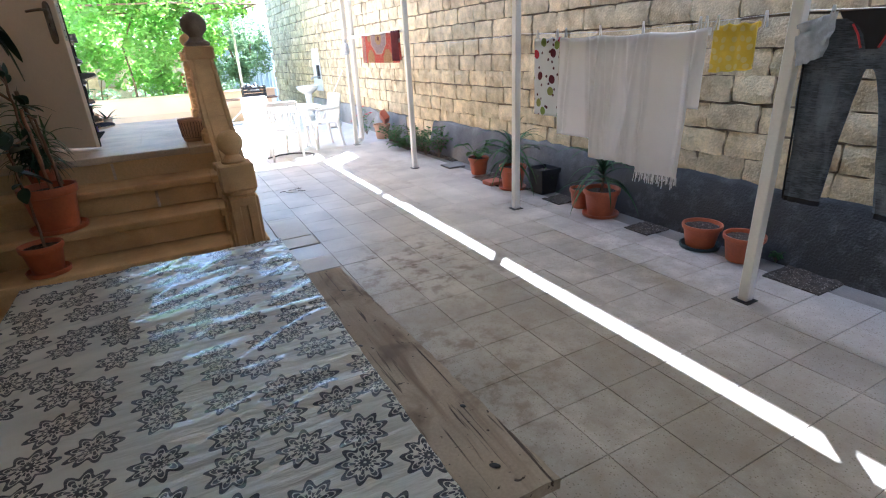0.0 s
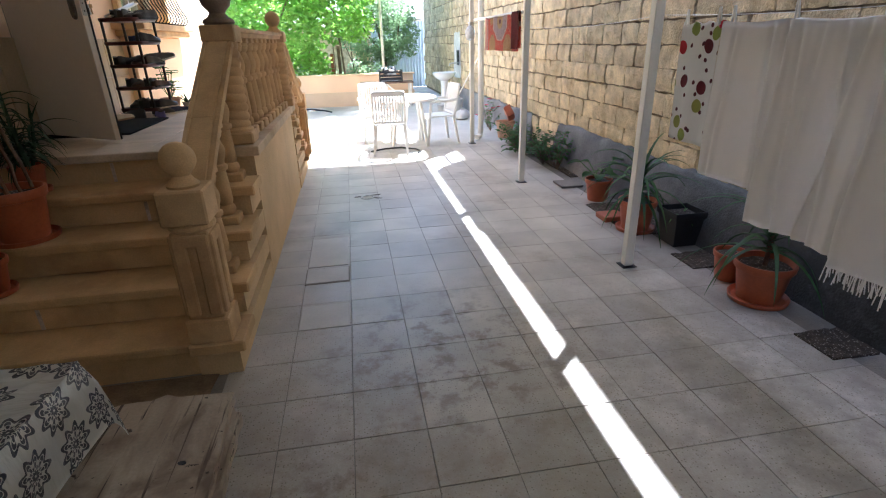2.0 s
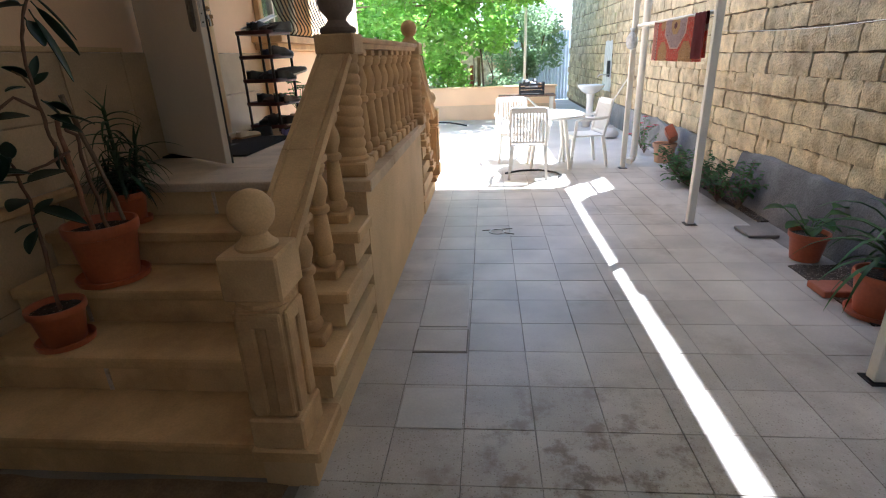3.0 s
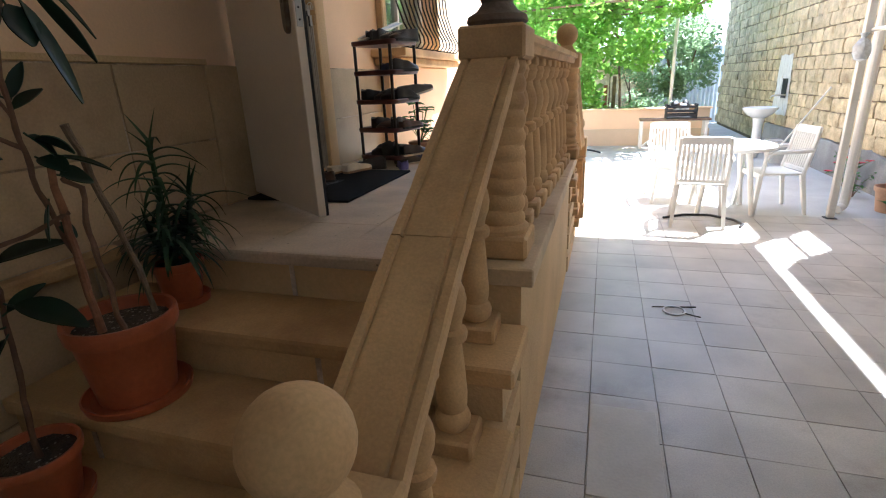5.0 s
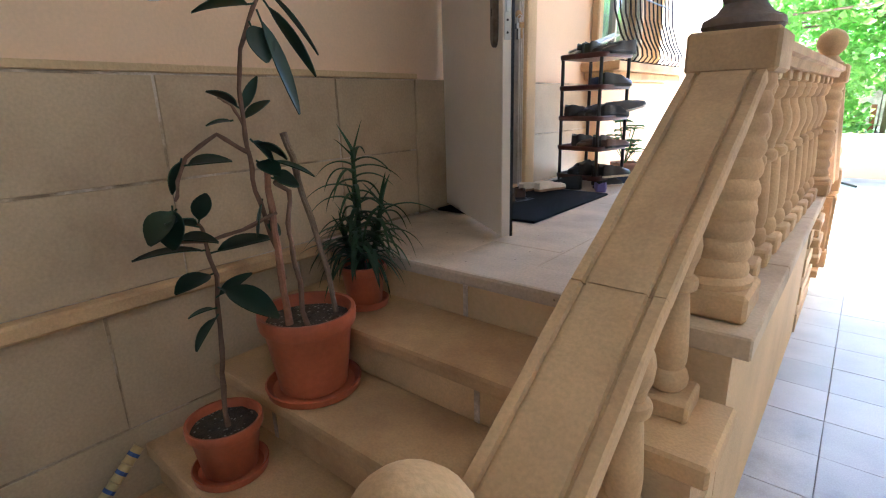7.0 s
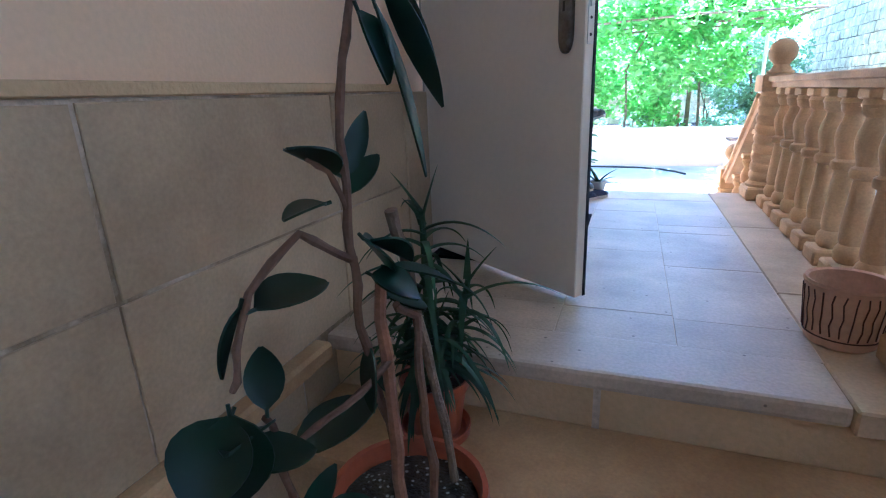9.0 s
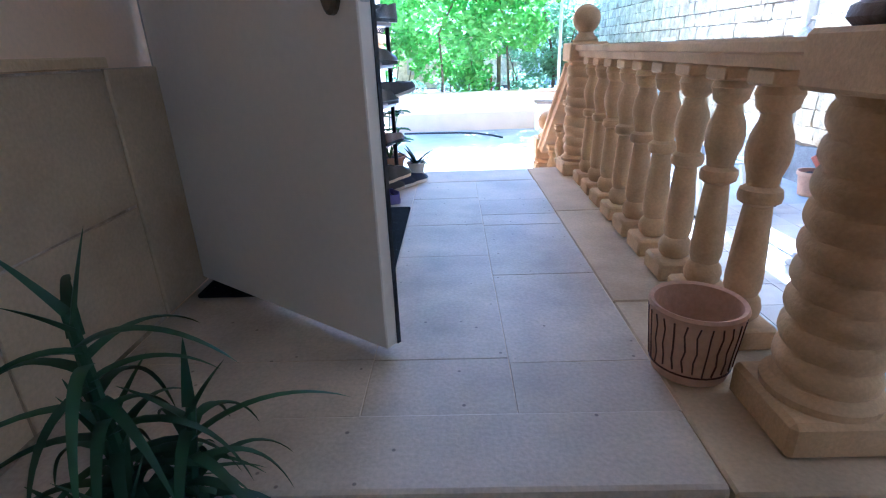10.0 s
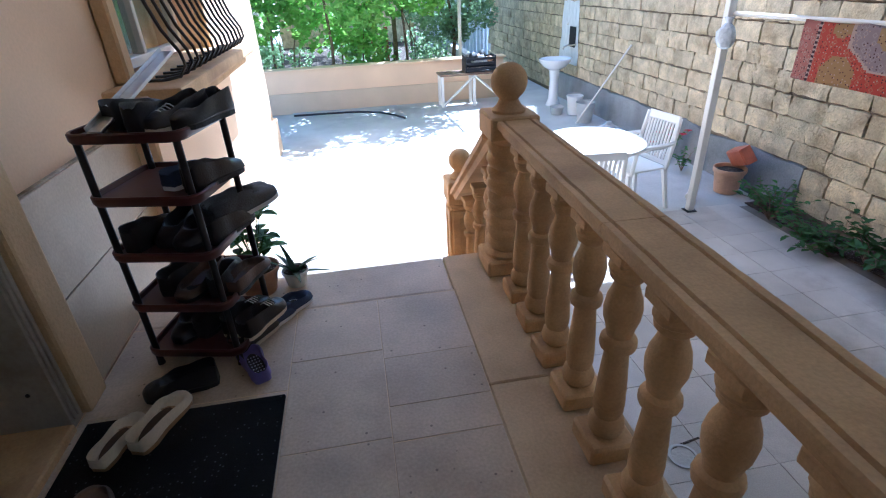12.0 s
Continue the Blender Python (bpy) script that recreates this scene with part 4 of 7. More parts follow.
part("rail", bm, M_SAND, balustrade)
for a, b in ((((4.04, 0.875)), (4.46, 1.146)), ((4.462, 1.147), (5.0, 1.502))):
    bm = B()
    rail_profile(bm, (rail_x(a[0]), a[0], a[1]), (rail_x(b[0]), b[0], b[1]), 0.084, 0.07)
    part("stair_rail", bm, M_SAND, balustrade)
bm = B()
rail_profile(bm, (rail_x(7.315), 7.315, 1.49), (rail_x(8.25), 8.25, 0.875), 0.084, 0.07)
part("stair_rail", bm, M_SAND, balustrade)
for i in range(3):
    y = NOSE - TREAD * (2.5 - i)
    put_baluster(y, RISE * (i + 2), 0.555)
    put_baluster(7.32 + TREAD * (2.5 - i), RISE * (i + 2), 0.555)

# ---- door, window ----
door = thing("door_1", "cream painted house door standing wide open", "door", kind="structure", at=(-0.885, 5.85, 0.918), rz=-35)
boxpart("leaf", (0, 0.815, -0.021, 0.021, 0, 1.98), M_DOOR, door, "", 0.003)
boxpart("edge_strip", (0.8153, 0.8175, 0.014, 0.0255, 0.0, 1.98), M_DARK, door, "dark worn sealing strip")


def handle_plate(side):
    """Long bronze plate with rounded ends, a keyhole and a lever."""
    bm = B()
    rim = [(0.6965 + 0.0245 * math.cos(a), z + 0.05 * math.sin(a)) for z, a0 in ((0.955, 0), (0.78, math.pi)) for a in [a0 + math.pi * k / 10 for k in range(11)]]
    base = [bm.verts.new((x, side * 0.0212, z)) for x, z in rim]
    mid = [bm.verts.new((x, side * 0.033, z)) for x, z in rim]
    top = [bm.verts.new((0.6965 + (x - 0.6965) * 0.72, side * 0.039, 0.8675 + (z - 0.8675) * 0.95)) for x, z in rim]
    n = len(rim)
    for lo, hi in ((base, mid), (mid, top)):
        for i in range(n):
            bm.faces.new((lo[i], lo[(i + 1) % n], hi[(i + 1) % n], hi[i]))
    bm.faces.new(top)
    bm.normal_update()
    bmesh.ops.recalc_face_normals(bm, faces=bm.faces[:])
    plate = part("handle_plate", bm, M_BRONZE, door, "tarnished bronze handle plate", False)
    plate.location.x = 0.055
    bm = B()
    tube(bm, [(0.6965, side * 0.037, 0.95), (0.6965, side * 0.075, 0.95), (0.66, side * 0.08, 0.949), (0.585, side * 0.08, 0.943)], 0.009, 10)
    part("lever", bm, M_BRONZE, plate, "", True)
    boxpart("keyhole", (0.693, 0.70, min(side * 0.0385, side * 0.0402), max(side * 0.0385, side * 0.0402), 0.84, 0.866), M_DARK, plate)


handle_plate(-1)
handle_plate(1)
lock = boxpart("lock_plate", (0.7602, 0.763, -0.014, 0.011, 0.75, 0.99), M_METAL, door, "scratched steel lock plate", 0.0008)
lock.location.x = 0.055
boxpart("latch", (0.7632, 0.767, -0.008, 0.005, 0.845, 0.90), M_METAL, lock, "", 0.001)
for z in (0.775, 0.818, 0.93, 0.97):
    bm = B()
    lathe(bm, [(0.0045, 0.0), (0.004, 0.0012), (0.0008, 0.0015)], 12, (0, 0, 0))
    bmesh.ops.transform(bm, matrix=pose(0.7631, -0.002, z, 0, 90, 0), verts=bm.verts[:])
    part("screw", bm, M_IRON, lock)
keys = boxpart("key", (0.698, 0.7, 0.0405, 0.058, 0.845, 0.852), M_METAL, door, "key left in the lock")
keys.location.x = 0.055
bm = B()
lathe(bm, [(0.001, 0), (0.013, 0.0004), (0.014, 0.0012), (0.013, 0.002), (0.001, 0.0024)], 18)
bmesh.ops.transform(bm, matrix=pose(0.6995, 0.068, 0.8485, 0, 90, 0), verts=bm.verts[:])
part("key_bow", bm, M_BRASS, keys, "brass key bow", True)
bm = B()
tube(bm, [(0.703 + 0.003 * math.sin(6.2832 * k / 20), 0.072 + 0.011 * math.cos(6.2832 * k / 20), 0.83 + 0.015 * math.sin(6.2832 * k / 20)) for k in range(21)], 0.0012, 6)
part("key_ring", bm, M_METAL, keys, "steel key ring", True)
for dy, z0, w, m in ((0.0, 0.805, 0.011, M_METAL), (0.009, 0.807, 0.010, M_BRASS), (-0.006, 0.803, 0.010, M_IRON)):
    bm = B()
    box(bm, 0.7035 + dy * 0.3, 0.7055 + dy * 0.3, 0.070 + dy - w, 0.070 + dy + w, z0 - 0.008, z0 + 0.012, 0.0006)
    box(bm, 0.7035 + dy * 0.3, 0.7055 + dy * 0.3, 0.070 + dy - 0.004, 0.070 + dy + 0.003, z0 - 0.045, z0 - 0.008, 0.0004)
    for k in range(4):
        box(bm, 0.7035 + dy * 0.3, 0.7055 + dy * 0.3, 0.073 + dy, 0.0755 + dy - 0.0006 * k, z0 - 0.042 + 0.008 * k, z0 - 0.038 + 0.008 * k)
    part("hanging_key", bm, m, keys)
for z in (0.22, 1.0, 1.75):
    bm = B()
    lathe(bm, [(0.009, 0), (0.009, 0.1)], 8, (-0.002, 0.018, z))
    part("hinge", bm, M_METAL, door)
frame_1 = thing("door_frame", "pale grey door frame with lock strikes", "door frame", kind="structure")
boxpart("jamb", (-1.21, -0.9, 5.852, 5.90, 0.9, 2.95), M_FRAME, frame_1, "", 0.004)
boxpart("jamb", (-1.21, -0.885, 6.57, 6.628, 0.9, 2.95), M_FRAME, frame_1, "", 0.004)
boxpart("head", (-1.21, -0.9, 5.90, 6.57, 2.90, 2.948), M_FRAME, frame_1, "", 0.004)
boxpart("threshold", (-1.21, -0.88, 5.90, 6.57, 0.892, 0.925), M_SAND, frame_1, "", 0.006)
for z in (1.25, 1.75, 1.95):
    boxpart("strike", (-1.06, -1.0, 6.566, 6.5695, z, z + 0.1), M_IRON, frame_1)
boxpart("casing", (-0.905, -0.862, 6.632, 6.75, 0.9, 2.97), M_OCHRE, frame_1, "", 0.012, 2)
for y in (6.578, 6.598):
    boxpart("frame_bead", (-0.8845, -0.876, y, y + 0.008, 0.93, 2.9), M_FRAME, frame_1, "", 0.002)
for z in (1.05, 1.45, 2.1, 2.6):
    bm = B()
    lathe(bm, [(0.007, 0), (0.006, 0.002), (0.001, 0.0025)], 10, (0, 0, 0), pose(-0.96, 6.5698, z, 90, 0, 0))
    part("screw_head", bm, M_IRON, frame_1)

window = thing("window_1", "barred house window with a deep stone sill", "window", kind="structure")
boxpart("surround", (-0.908, -0.845, 7.665, 7.748, 1.72, 3.0), M_OCHRE, window, "", 0.01)
boxpart("surround", (-0.908, -0.845, 9.152, 9.24, 1.72, 3.0), M_OCHRE, window, "", 0.01)
boxpart("sill", (-1.0, -0.61, 7.52, 9.36, 1.655, 1.718), M_SAND, window, "", 0.012, 2)
boxpart("sill_moulding", (-0.905, -0.67, 7.56, 9.32, 1.59, 1.652), M_SAND, window, "", 0.015, 2)
boxpart("apron", (-0.905, -0.80, 7.62, 9.3, 0.905, 1.588), M_PLASTER, window, "", 0.01)
boxpart("pane", (-1.06, -1.05, 7.80, 9.10, 1.78, 2.92), M_GLASS, window).visible_shadow = False
for d in ((-1.09, -1.02, 7.752, 7.80, 1.72, 2.948), (-1.09, -1.02, 9.10, 9.148, 1.72, 2.948), (-1.09, -1.02, 8.43, 8.47, 1.77, 2.9), (-1.09, -1.02, 7.80, 9.10, 1.72, 1.77)):
    boxpart("window_frame", d, M_WHITE, window, "", 0.004)
boxpart("curtain", (-1.19, -1.17, 7.78, 9.12, 1.75, 2.94), M_CURTAIN, window)
for i in range(14):
    y = 7.72 + i * 0.112
    bm = B()
    tube(bm, [(-0.80, y, 2.95), (-0.78, y, 2.4), (-0.75, y, 2.1), (-0.69, y, 1.92), (-0.64, y, 1.83), (-0.63, y, 1.775), (-0.66, y, 1.735), (-0.74, y, 1.722), (-0.80, y, 1.722)], 0.0075, 6)
    part("window_bar", bm, M_IRON, window, "black iron bar bellied outwards")
bm = B()
tube(bm, [(-0.765, 7.7, 2.25), (-0.765, 9.2, 2.25)], 0.007, 6)
part("window_bar", bm, M_IRON, window)

# ---- posts and clothes lines ----
POSTS = (9.29, 6.91, 4.6, 2.28, -0.04, -2.35)


def build_post(y):
    p = thing("post", "cream painted square steel post holding the canopy", "post", "canopy posts", "structure", (3.1, y, 0))
    boxpart("shaft", (-0.03, 0.03, -0.03, 0.03, 0.006, 2.758), M_WHITE, p, "", 0.005)
    boxpart("base_plate", (-0.05, 0.05, -0.05, 0.05, 0.0, 0.0055), M_IRON, p)
    return p


post = build_post(POSTS[0])
for y in POSTS[1:]:
    copy_thing(post, pose(3.1, y, 0))


# ---- yard things ----
def draped(name, y0, y1, z_top, drop, x, material, parent=None, fold=0.012, folds=5, seed=0.0, over=0.0, uv=1.0, thick=0.003, jag=0.0, slant=0.0, hem=None, creases=()):
    """Cloth hung over a line that runs along y: it falls by drop on the yard side and by over on the other side."""
    bm = B()
    ny, nz = (150 if creases else 48), 26
    uvl = bm.loops.layers.uv.new("uv")
    rows = []
    total = drop + over
    for i in range(ny + 1):
        fy = i / ny
        y = y0 + (y1 - y0) * fy
        end = total + slant * (fy - 0.5) + jag * noise.noise(Vector((fy * 9, seed, 1)))
        end += hem(fy) if hem else 0
        row = []
        for k in range(nz + 1):
            s = end * k / nz
            if s < over:
                xx, zz = x + 0.02, z_top - (over - s)
            else:
                q = s - over
                xx, zz = x - 0.006 * min(1, q * 40), z_top - q
            fall = min(1, abs(s - over) / 0.5)
            xx += fold * fall * math.sin(fy * folds * 6.28 + seed * 3 + s * 1.4) * (0.6 + 0.8 * noise.noise(Vector((fy * 3, s * 2, seed))))
            for at, amp, lean in creases:
                off = (fy - at - lean * s) * abs(y1 - y0)
                xx += amp * min(1, abs(s - over) / 0.08) * (math.exp(-(off / 0.013) ** 2) - 0.6 * math.exp(-((off - 0.03) / 0.016) ** 2))
            yy = y + 0.012 * fall * noise.noise(Vector((s * 3, fy * 5, seed + 4)))
            zz -= 0.012 * abs(math.sin(fy * math.pi * 3)) * (1 - fall)
            row.append((bm.verts.new((xx, yy, zz)), (fy * abs(y1 - y0) * uv, s * uv)))
        rows.append(row)
    for a, b in zip(rows, rows[1:]):
        for k in range(nz):
            f = bm.faces.new((a[k][0], b[k][0], b[k + 1][0], a[k + 1][0]))
            for lp, c in zip(f.loops, (a[k][1], b[k][1], b[k + 1][1], a[k + 1][1])):
                lp[uvl].uv = c
    bmesh.ops.solidify(bm, geom=bm.faces[:], thickness=thick)
    ob = part(name, bm, material, parent)
    ob.data.shade_smooth()
    return ob


LX = 3.12
line = thing("clothes_line", "thin wire clothes line strung between the posts", "clothes line")
for a, b in ((6.91, 4.6), (4.6, 2.28), (2.28, -0.04)):
    bm = B()
    tube(bm, [(LX, a + (b - a) * i / 8, 1.575 - 0.035 * math.sin(math.pi * i / 8)) for i in range(9)], 0.0015, 5)
    part("wire", bm, M_METAL, line)

tagged(draped("towel", 4.36, 4.05, 1.54, 0.62, LX, M_APPLE, None, 0.008, 1.5, 2.0, 0.04), "white towel printed with coloured fruit on the clothes line", "towel", "laundry")
sheet = tagged(draped("bed_sheet", 4.03, 2.76, 1.535, 0.88, LX - 0.012, M_SHEET, None, 0.022, 3.0, 1.0, 0.05, jag=0.006,
                      hem=lambda f: -0.135 if f < 0.31 else (0.0 if f < 0.66 else (0.03 if f < 0.93 else -0.42)),
                      creases=((0.08, 0.012, -0.05), (0.24, 0.018, 0.03), (0.31, 0.024, -0.02), (0.36, 0.014, 0.06), (0.45, 0.012, -0.04), (0.52, 0.014, 0.03), (0.60, 0.018, -0.12), (0.66, 0.024, 0.0), (0.93, 0.016, -0.05))),
               "white cotton bed sheet with a fringed hem on the line", "bed sheet", "laundry")
bm = B()
for i in range(60):
    y = 3.19 - 0.34 * i / 60
    x = LX - 0.02 + 0.01 * math.sin(i)
    z = 1.535 - 0.88 - 0.02
    tube(bm, [(x, y, z), (x + random.uniform(-0.008, 0.008), y + random.uniform(-0.01, 0.01), z - random.uniform(0.035, 0.085))], 0.0022, 4)
part("fringe", bm, M_SHEET, sheet)
tagged(draped("towel", 2.735, 2.485, 1.545, 0.25, LX, M_YELLOW, None, 0.02, 2.4, 4.0, 0.03, slant=-0.02), "small yellow towel with pale spots on the line", "towel", "laundry")
rug = tagged(draped("rug", 8.52, 7.15, 1.735, 0.39, 3.105, M_RUG, None, 0.012, 2.0, 7.0, 0.36, thick=0.01), "red patterned woven rug hung over a white bar", "rug", "laundry")
fold = draped("folded_end", 7.34, 7.10, 1.742, 0.37, 3.083, M_RUGBACK, rug, 0.02, 1.0, 3.0, 0.1, thick=0.012)
fold["label"] = "maroon underside turned outwards"
bar = thing("hanging_bar", "white steel bar with a pipe beside the post", "bar")
bm = B()
tube(bm, [(3.13, 9.26, 1.72), (3.13, 6.94, 1.72)], 0.018, 8)
part("rod", bm, M_WHITE, bar)
bm = B()
tube(bm, [(3.30, 9.55, 2.84), (3.30, 9.55, 0.25), (3.30, 9.55, 0.14), (3.28, 9.53, 0.07), (3.22, 9.48, 0.045)], 0.045, 12)
part("downpipe", bm, M_WHITE, bar, "white plastic downpipe")
bm = B()
lathe(bm, [(0.01, 0.0), (0.05, 0.02), (0.075, 0.07), (0.07, 0.13), (0.045, 0.17), (0.02, 0.20), (0.035, 0.24)], 14, (3.06, 9.22, 1.46))
for v in bm.verts:
    v.co += Vector((noise.noise(v.co * 25), noise.noise(v.co * 25 + Vector((7, 0, 0))), 0)) * 0.016
solid("plastic_bag", bm, M_CLEARBAG, "clear plastic bag tied to the white post", "plastic bag", smooth=True)


def jeans():
    """Trousers hung by the waist, inside out: two legs, seat, waistband, trim and pocket bags."""
    j = thing("jeans", "dark grey jeans hung inside out on the line", "jeans", "laundry")
    ztop, zc, zb, mid = 1.545, 1.30, 0.66, 1.945

    def cloth(name, spans, material, label="", deep=0.02, seed=0.0):
        """Flattened tube through rows of (z, edge, edge)."""
        bm = B()
        rings = []
        for z, a, b in spans:
            c, hw = (a + b) / 2, abs(a - b) / 2
            d = deep * (0.75 + 0.5 * noise.noise(Vector((z * 5, seed, 0))))
            ring = []
            for k in range(28):
                q = 2 * math.pi * k / 28
                wr = 0.012 * noise.noise(Vector((math.cos(q) * 2.2 + seed, z * 3.5, seed))) + 0.006 * noise.noise(Vector((math.cos(q) * 6, z * 16, seed)))
                ring.append(bm.verts.new((LX + d * math.copysign(abs(math.sin(q)) ** 0.7, math.sin(q)) + wr, c + hw * math.cos(q), z)))
            rings.append(ring)
        for a, b in zip(rings, rings[1:]):
            for k in range(28):
                bm.faces.new((a[k], a[(k + 1) % 28], b[(k + 1) % 28], b[k]))
        bm.faces.new(rings[0])
        bm.faces.new(rings[-1][::-1])
        return part(name, bm, material, j, label, True)

    for s, outer, o2, i2 in ((1, 2.228, 2.195, 2.02), (-1, 1.662, 1.657, 1.788)):
        rows = []
        for i in range(25):
            f = i / 24
            z = zc + 0.02 + (zb - zc - 0.02) * f
            rows.append((z, outer + (o2 - outer) * f + s * 0.008 * math.sin(f * 7), mid + s * 0.004 + (i2 - mid - s * 0.004) * f ** 0.62))
        cloth("leg", rows, M_DENIM, "", 0.024, 3.0 + s)
        cloth("hem", [(zb + 0.012, o2 + s * 0.003, i2 - s * 0.003), (zb - 0.014, o2 + s * 0.004, i2 - s * 0.004)], M_BLACKCLOTH, "black hem", 0.028, 3.0 + s)
        bm = B()
        tube(bm, [(LX - 0.03, outer + (o2 - outer) * f - s * 0.012, zc + 0.16 + (zb - zc - 0.16) * f) for f in (0, 0.25, 0.5, 0.75, 1)], 0.005, 6)
        part("seam", bm, M_BLACKCLOTH, j, "dark side seam", True)
        bm = B()
        tube(bm, [(LX - 0.04, mid + s * 0.085, ztop - 0.045), (LX - 0.042, mid + s * 0.055, ztop - 0.09), (LX - 0.042, mid + s * 0.034, ztop - 0.145)], 0.0045, 6)
        part("trim", bm, M_REDTRIM, j, "red seam", True)
        bm = B()
        bmesh.ops.create_grid(bm, x_segments=14, y_segments=14, size=0.5)
        for v in bm.verts:
            u, q = v.co.x, v.co.y
            w = 0.165 * (1 - 0.3 * (0.5 - q) ** 2)
            v.co = Vector((LX - 0.048 + 0.02 * noise.noise(Vector((u * 5, q * 5, s))) + 0.008 * noise.noise(Vector((u * 14, q * 14, s))),
                           mid + s * (0.235 + u * w), ztop - 0.105 + q * 0.19 - 0.05 * u + (0.02 * noise.noise(Vector((u * 6, s, 2))) if q < -0.4 else 0)))
        bmesh.ops.solidify(bm, geom=bm.faces[:], thickness=0.004)
        part("pocket", bm, M_POCKET, j, "pale pocket lining turned out", True)
    cloth("seat", [(ztop - 0.02 - (ztop - zc - 0.03) * i / 8, 2.205 + 0.024 * min(1, i / 4), 1.685 - 0.022 * min(1, i / 4)) for i in range(9)], M_DENIM, "", 0.026, 4.0)
    cloth("waistband", [(ztop + 0.012, mid + 0.17, mid - 0.15), (ztop - 0.02, mid + 0.15, mid - 0.13), (ztop - 0.05, mid + 0.09, mid - 0.08), (ztop - 0.09, mid + 0.055, mid - 0.05), (ztop - 0.15, mid + 0.03, mid - 0.028)], M_BLACKCLOTH, "black waistband and fly", 0.037, 4.0)
    return j


jeans()

peg = thing("clothes_peg", "pale plastic clothes peg clipped on the line", "clothes peg", "pegs")
for s in (-1, 1):
    bm = B()
    box(bm, -0.004, 0.004, -0.004, 0.004, -0.045, 0.035, 0.001, pose(0, s * 0.006, 0, s * 7, 0, 0))
    part("arm", bm, M_PLASTIC, peg)
peg.matrix_world = pose(LX - 0.004, 4.33, 1.555)
for y in (4.08, 3.98, 3.62, 3.24, 2.83, 2.79, 2.72, 2.45, 2.14):
    copy_thing(peg, pose(LX - 0.004, y, 1.553, 0, random.uniform(-8, 8), random.uniform(-20, 20)))

# dining table with oilcloth and plank bench
table = thing("table", "long table under an oilcloth beside the steps", "table")
boxpart("tabletop", (-0.29, 0.595, 0.95, 2.845, 0.725, 0.757), M_WOOD, table, "", 0.004)
for x in (-0.22, 0.52):
    for y in (1.05, 2.75):
        boxpart("leg", (x - 0.03, x + 0.03, y - 0.03, y + 0.03, 0, 0.725), M_WOOD, table, "", 0.004)
bm = B()
uvl = bm.loops.layers.uv.new("uv")
nx, ny = 90, 170
X0, X1, Y0, Y1, DROP = -0.3, 0.607, 0.94, 2.857, 0.2


def cloth_pt(u, v):
    """Place on the oilcloth; u, v run over the top and past its edges down the sides."""
    x, y, z = min(max(u, X0), X1), min(max(v, Y0), Y1), 0.763
    du, dv = abs(u - x), abs(v - y)
    down = max(du, dv) if min(du, dv) == 0 else math.hypot(du, dv)
    sag = 0.10 * min(du, dv)
    if u > X1:
        x += 0.012 * math.sin(v * 9) * du / DROP + 0.01 * min(1, du * 20) + sag
    if u < X0:
        x -= 0.01 * min(1, du * 20)
    if v > Y1:
        y += 0.012 * math.sin(u * 11) * dv / DROP + 0.01 * min(1, dv * 20) + sag
    if v < Y0:
        y -= 0.01 * min(1, dv * 20)
    if down == 0:
        z += 0.003 * noise.noise(Vector((u * 3, v * 9, 0))) + 0.016 * max(0, 0.35 - abs(noise.noise(Vector((u * 3 + v * 2, v * 9 - u * 5, 3))) * 1.6)) + 0.002
    return Vector((x, y, z - down))


us = [X0 - DROP + (X1 - X0 + 2 * DROP) * i / nx for i in range(nx + 1)]
vs = [Y0 - DROP + (Y1 - Y0 + 2 * DROP) * i / ny for i in range(ny + 1)]
us = sorted(set([round(q, 4) for q in us] + [X0, X1, X0 + 0.004, X1 - 0.004]))
vs = sorted(set([round(q, 4) for q in vs] + [Y0, Y1, Y0 + 0.004, Y1 - 0.004]))
grid = [[bm.verts.new(cloth_pt(u, v)) for v in vs] for u in us]
for i in range(len(us) - 1):
    for k in range(len(vs) - 1):
        f = bm.faces.new((grid[i][k], grid[i + 1][k], grid[i + 1][k + 1], grid[i][k + 1]))
        for lp, (a, b) in zip(f.loops, ((i, k), (i + 1, k), (i + 1, k + 1), (i, k + 1))):
            lp[uvl].uv = (us[a], vs[b])
bmesh.ops.solidify(bm, geom=bm.faces[:], thickness=0.0015)
ob = solid("tablecloth", bm, M_OILCLOTH, "creased oilcloth printed with dark rosettes on the table", "tablecloth")
ob.data.shade_smooth()

bench = thing("bench", "worn wooden plank bench beside the oilcloth table", "bench")


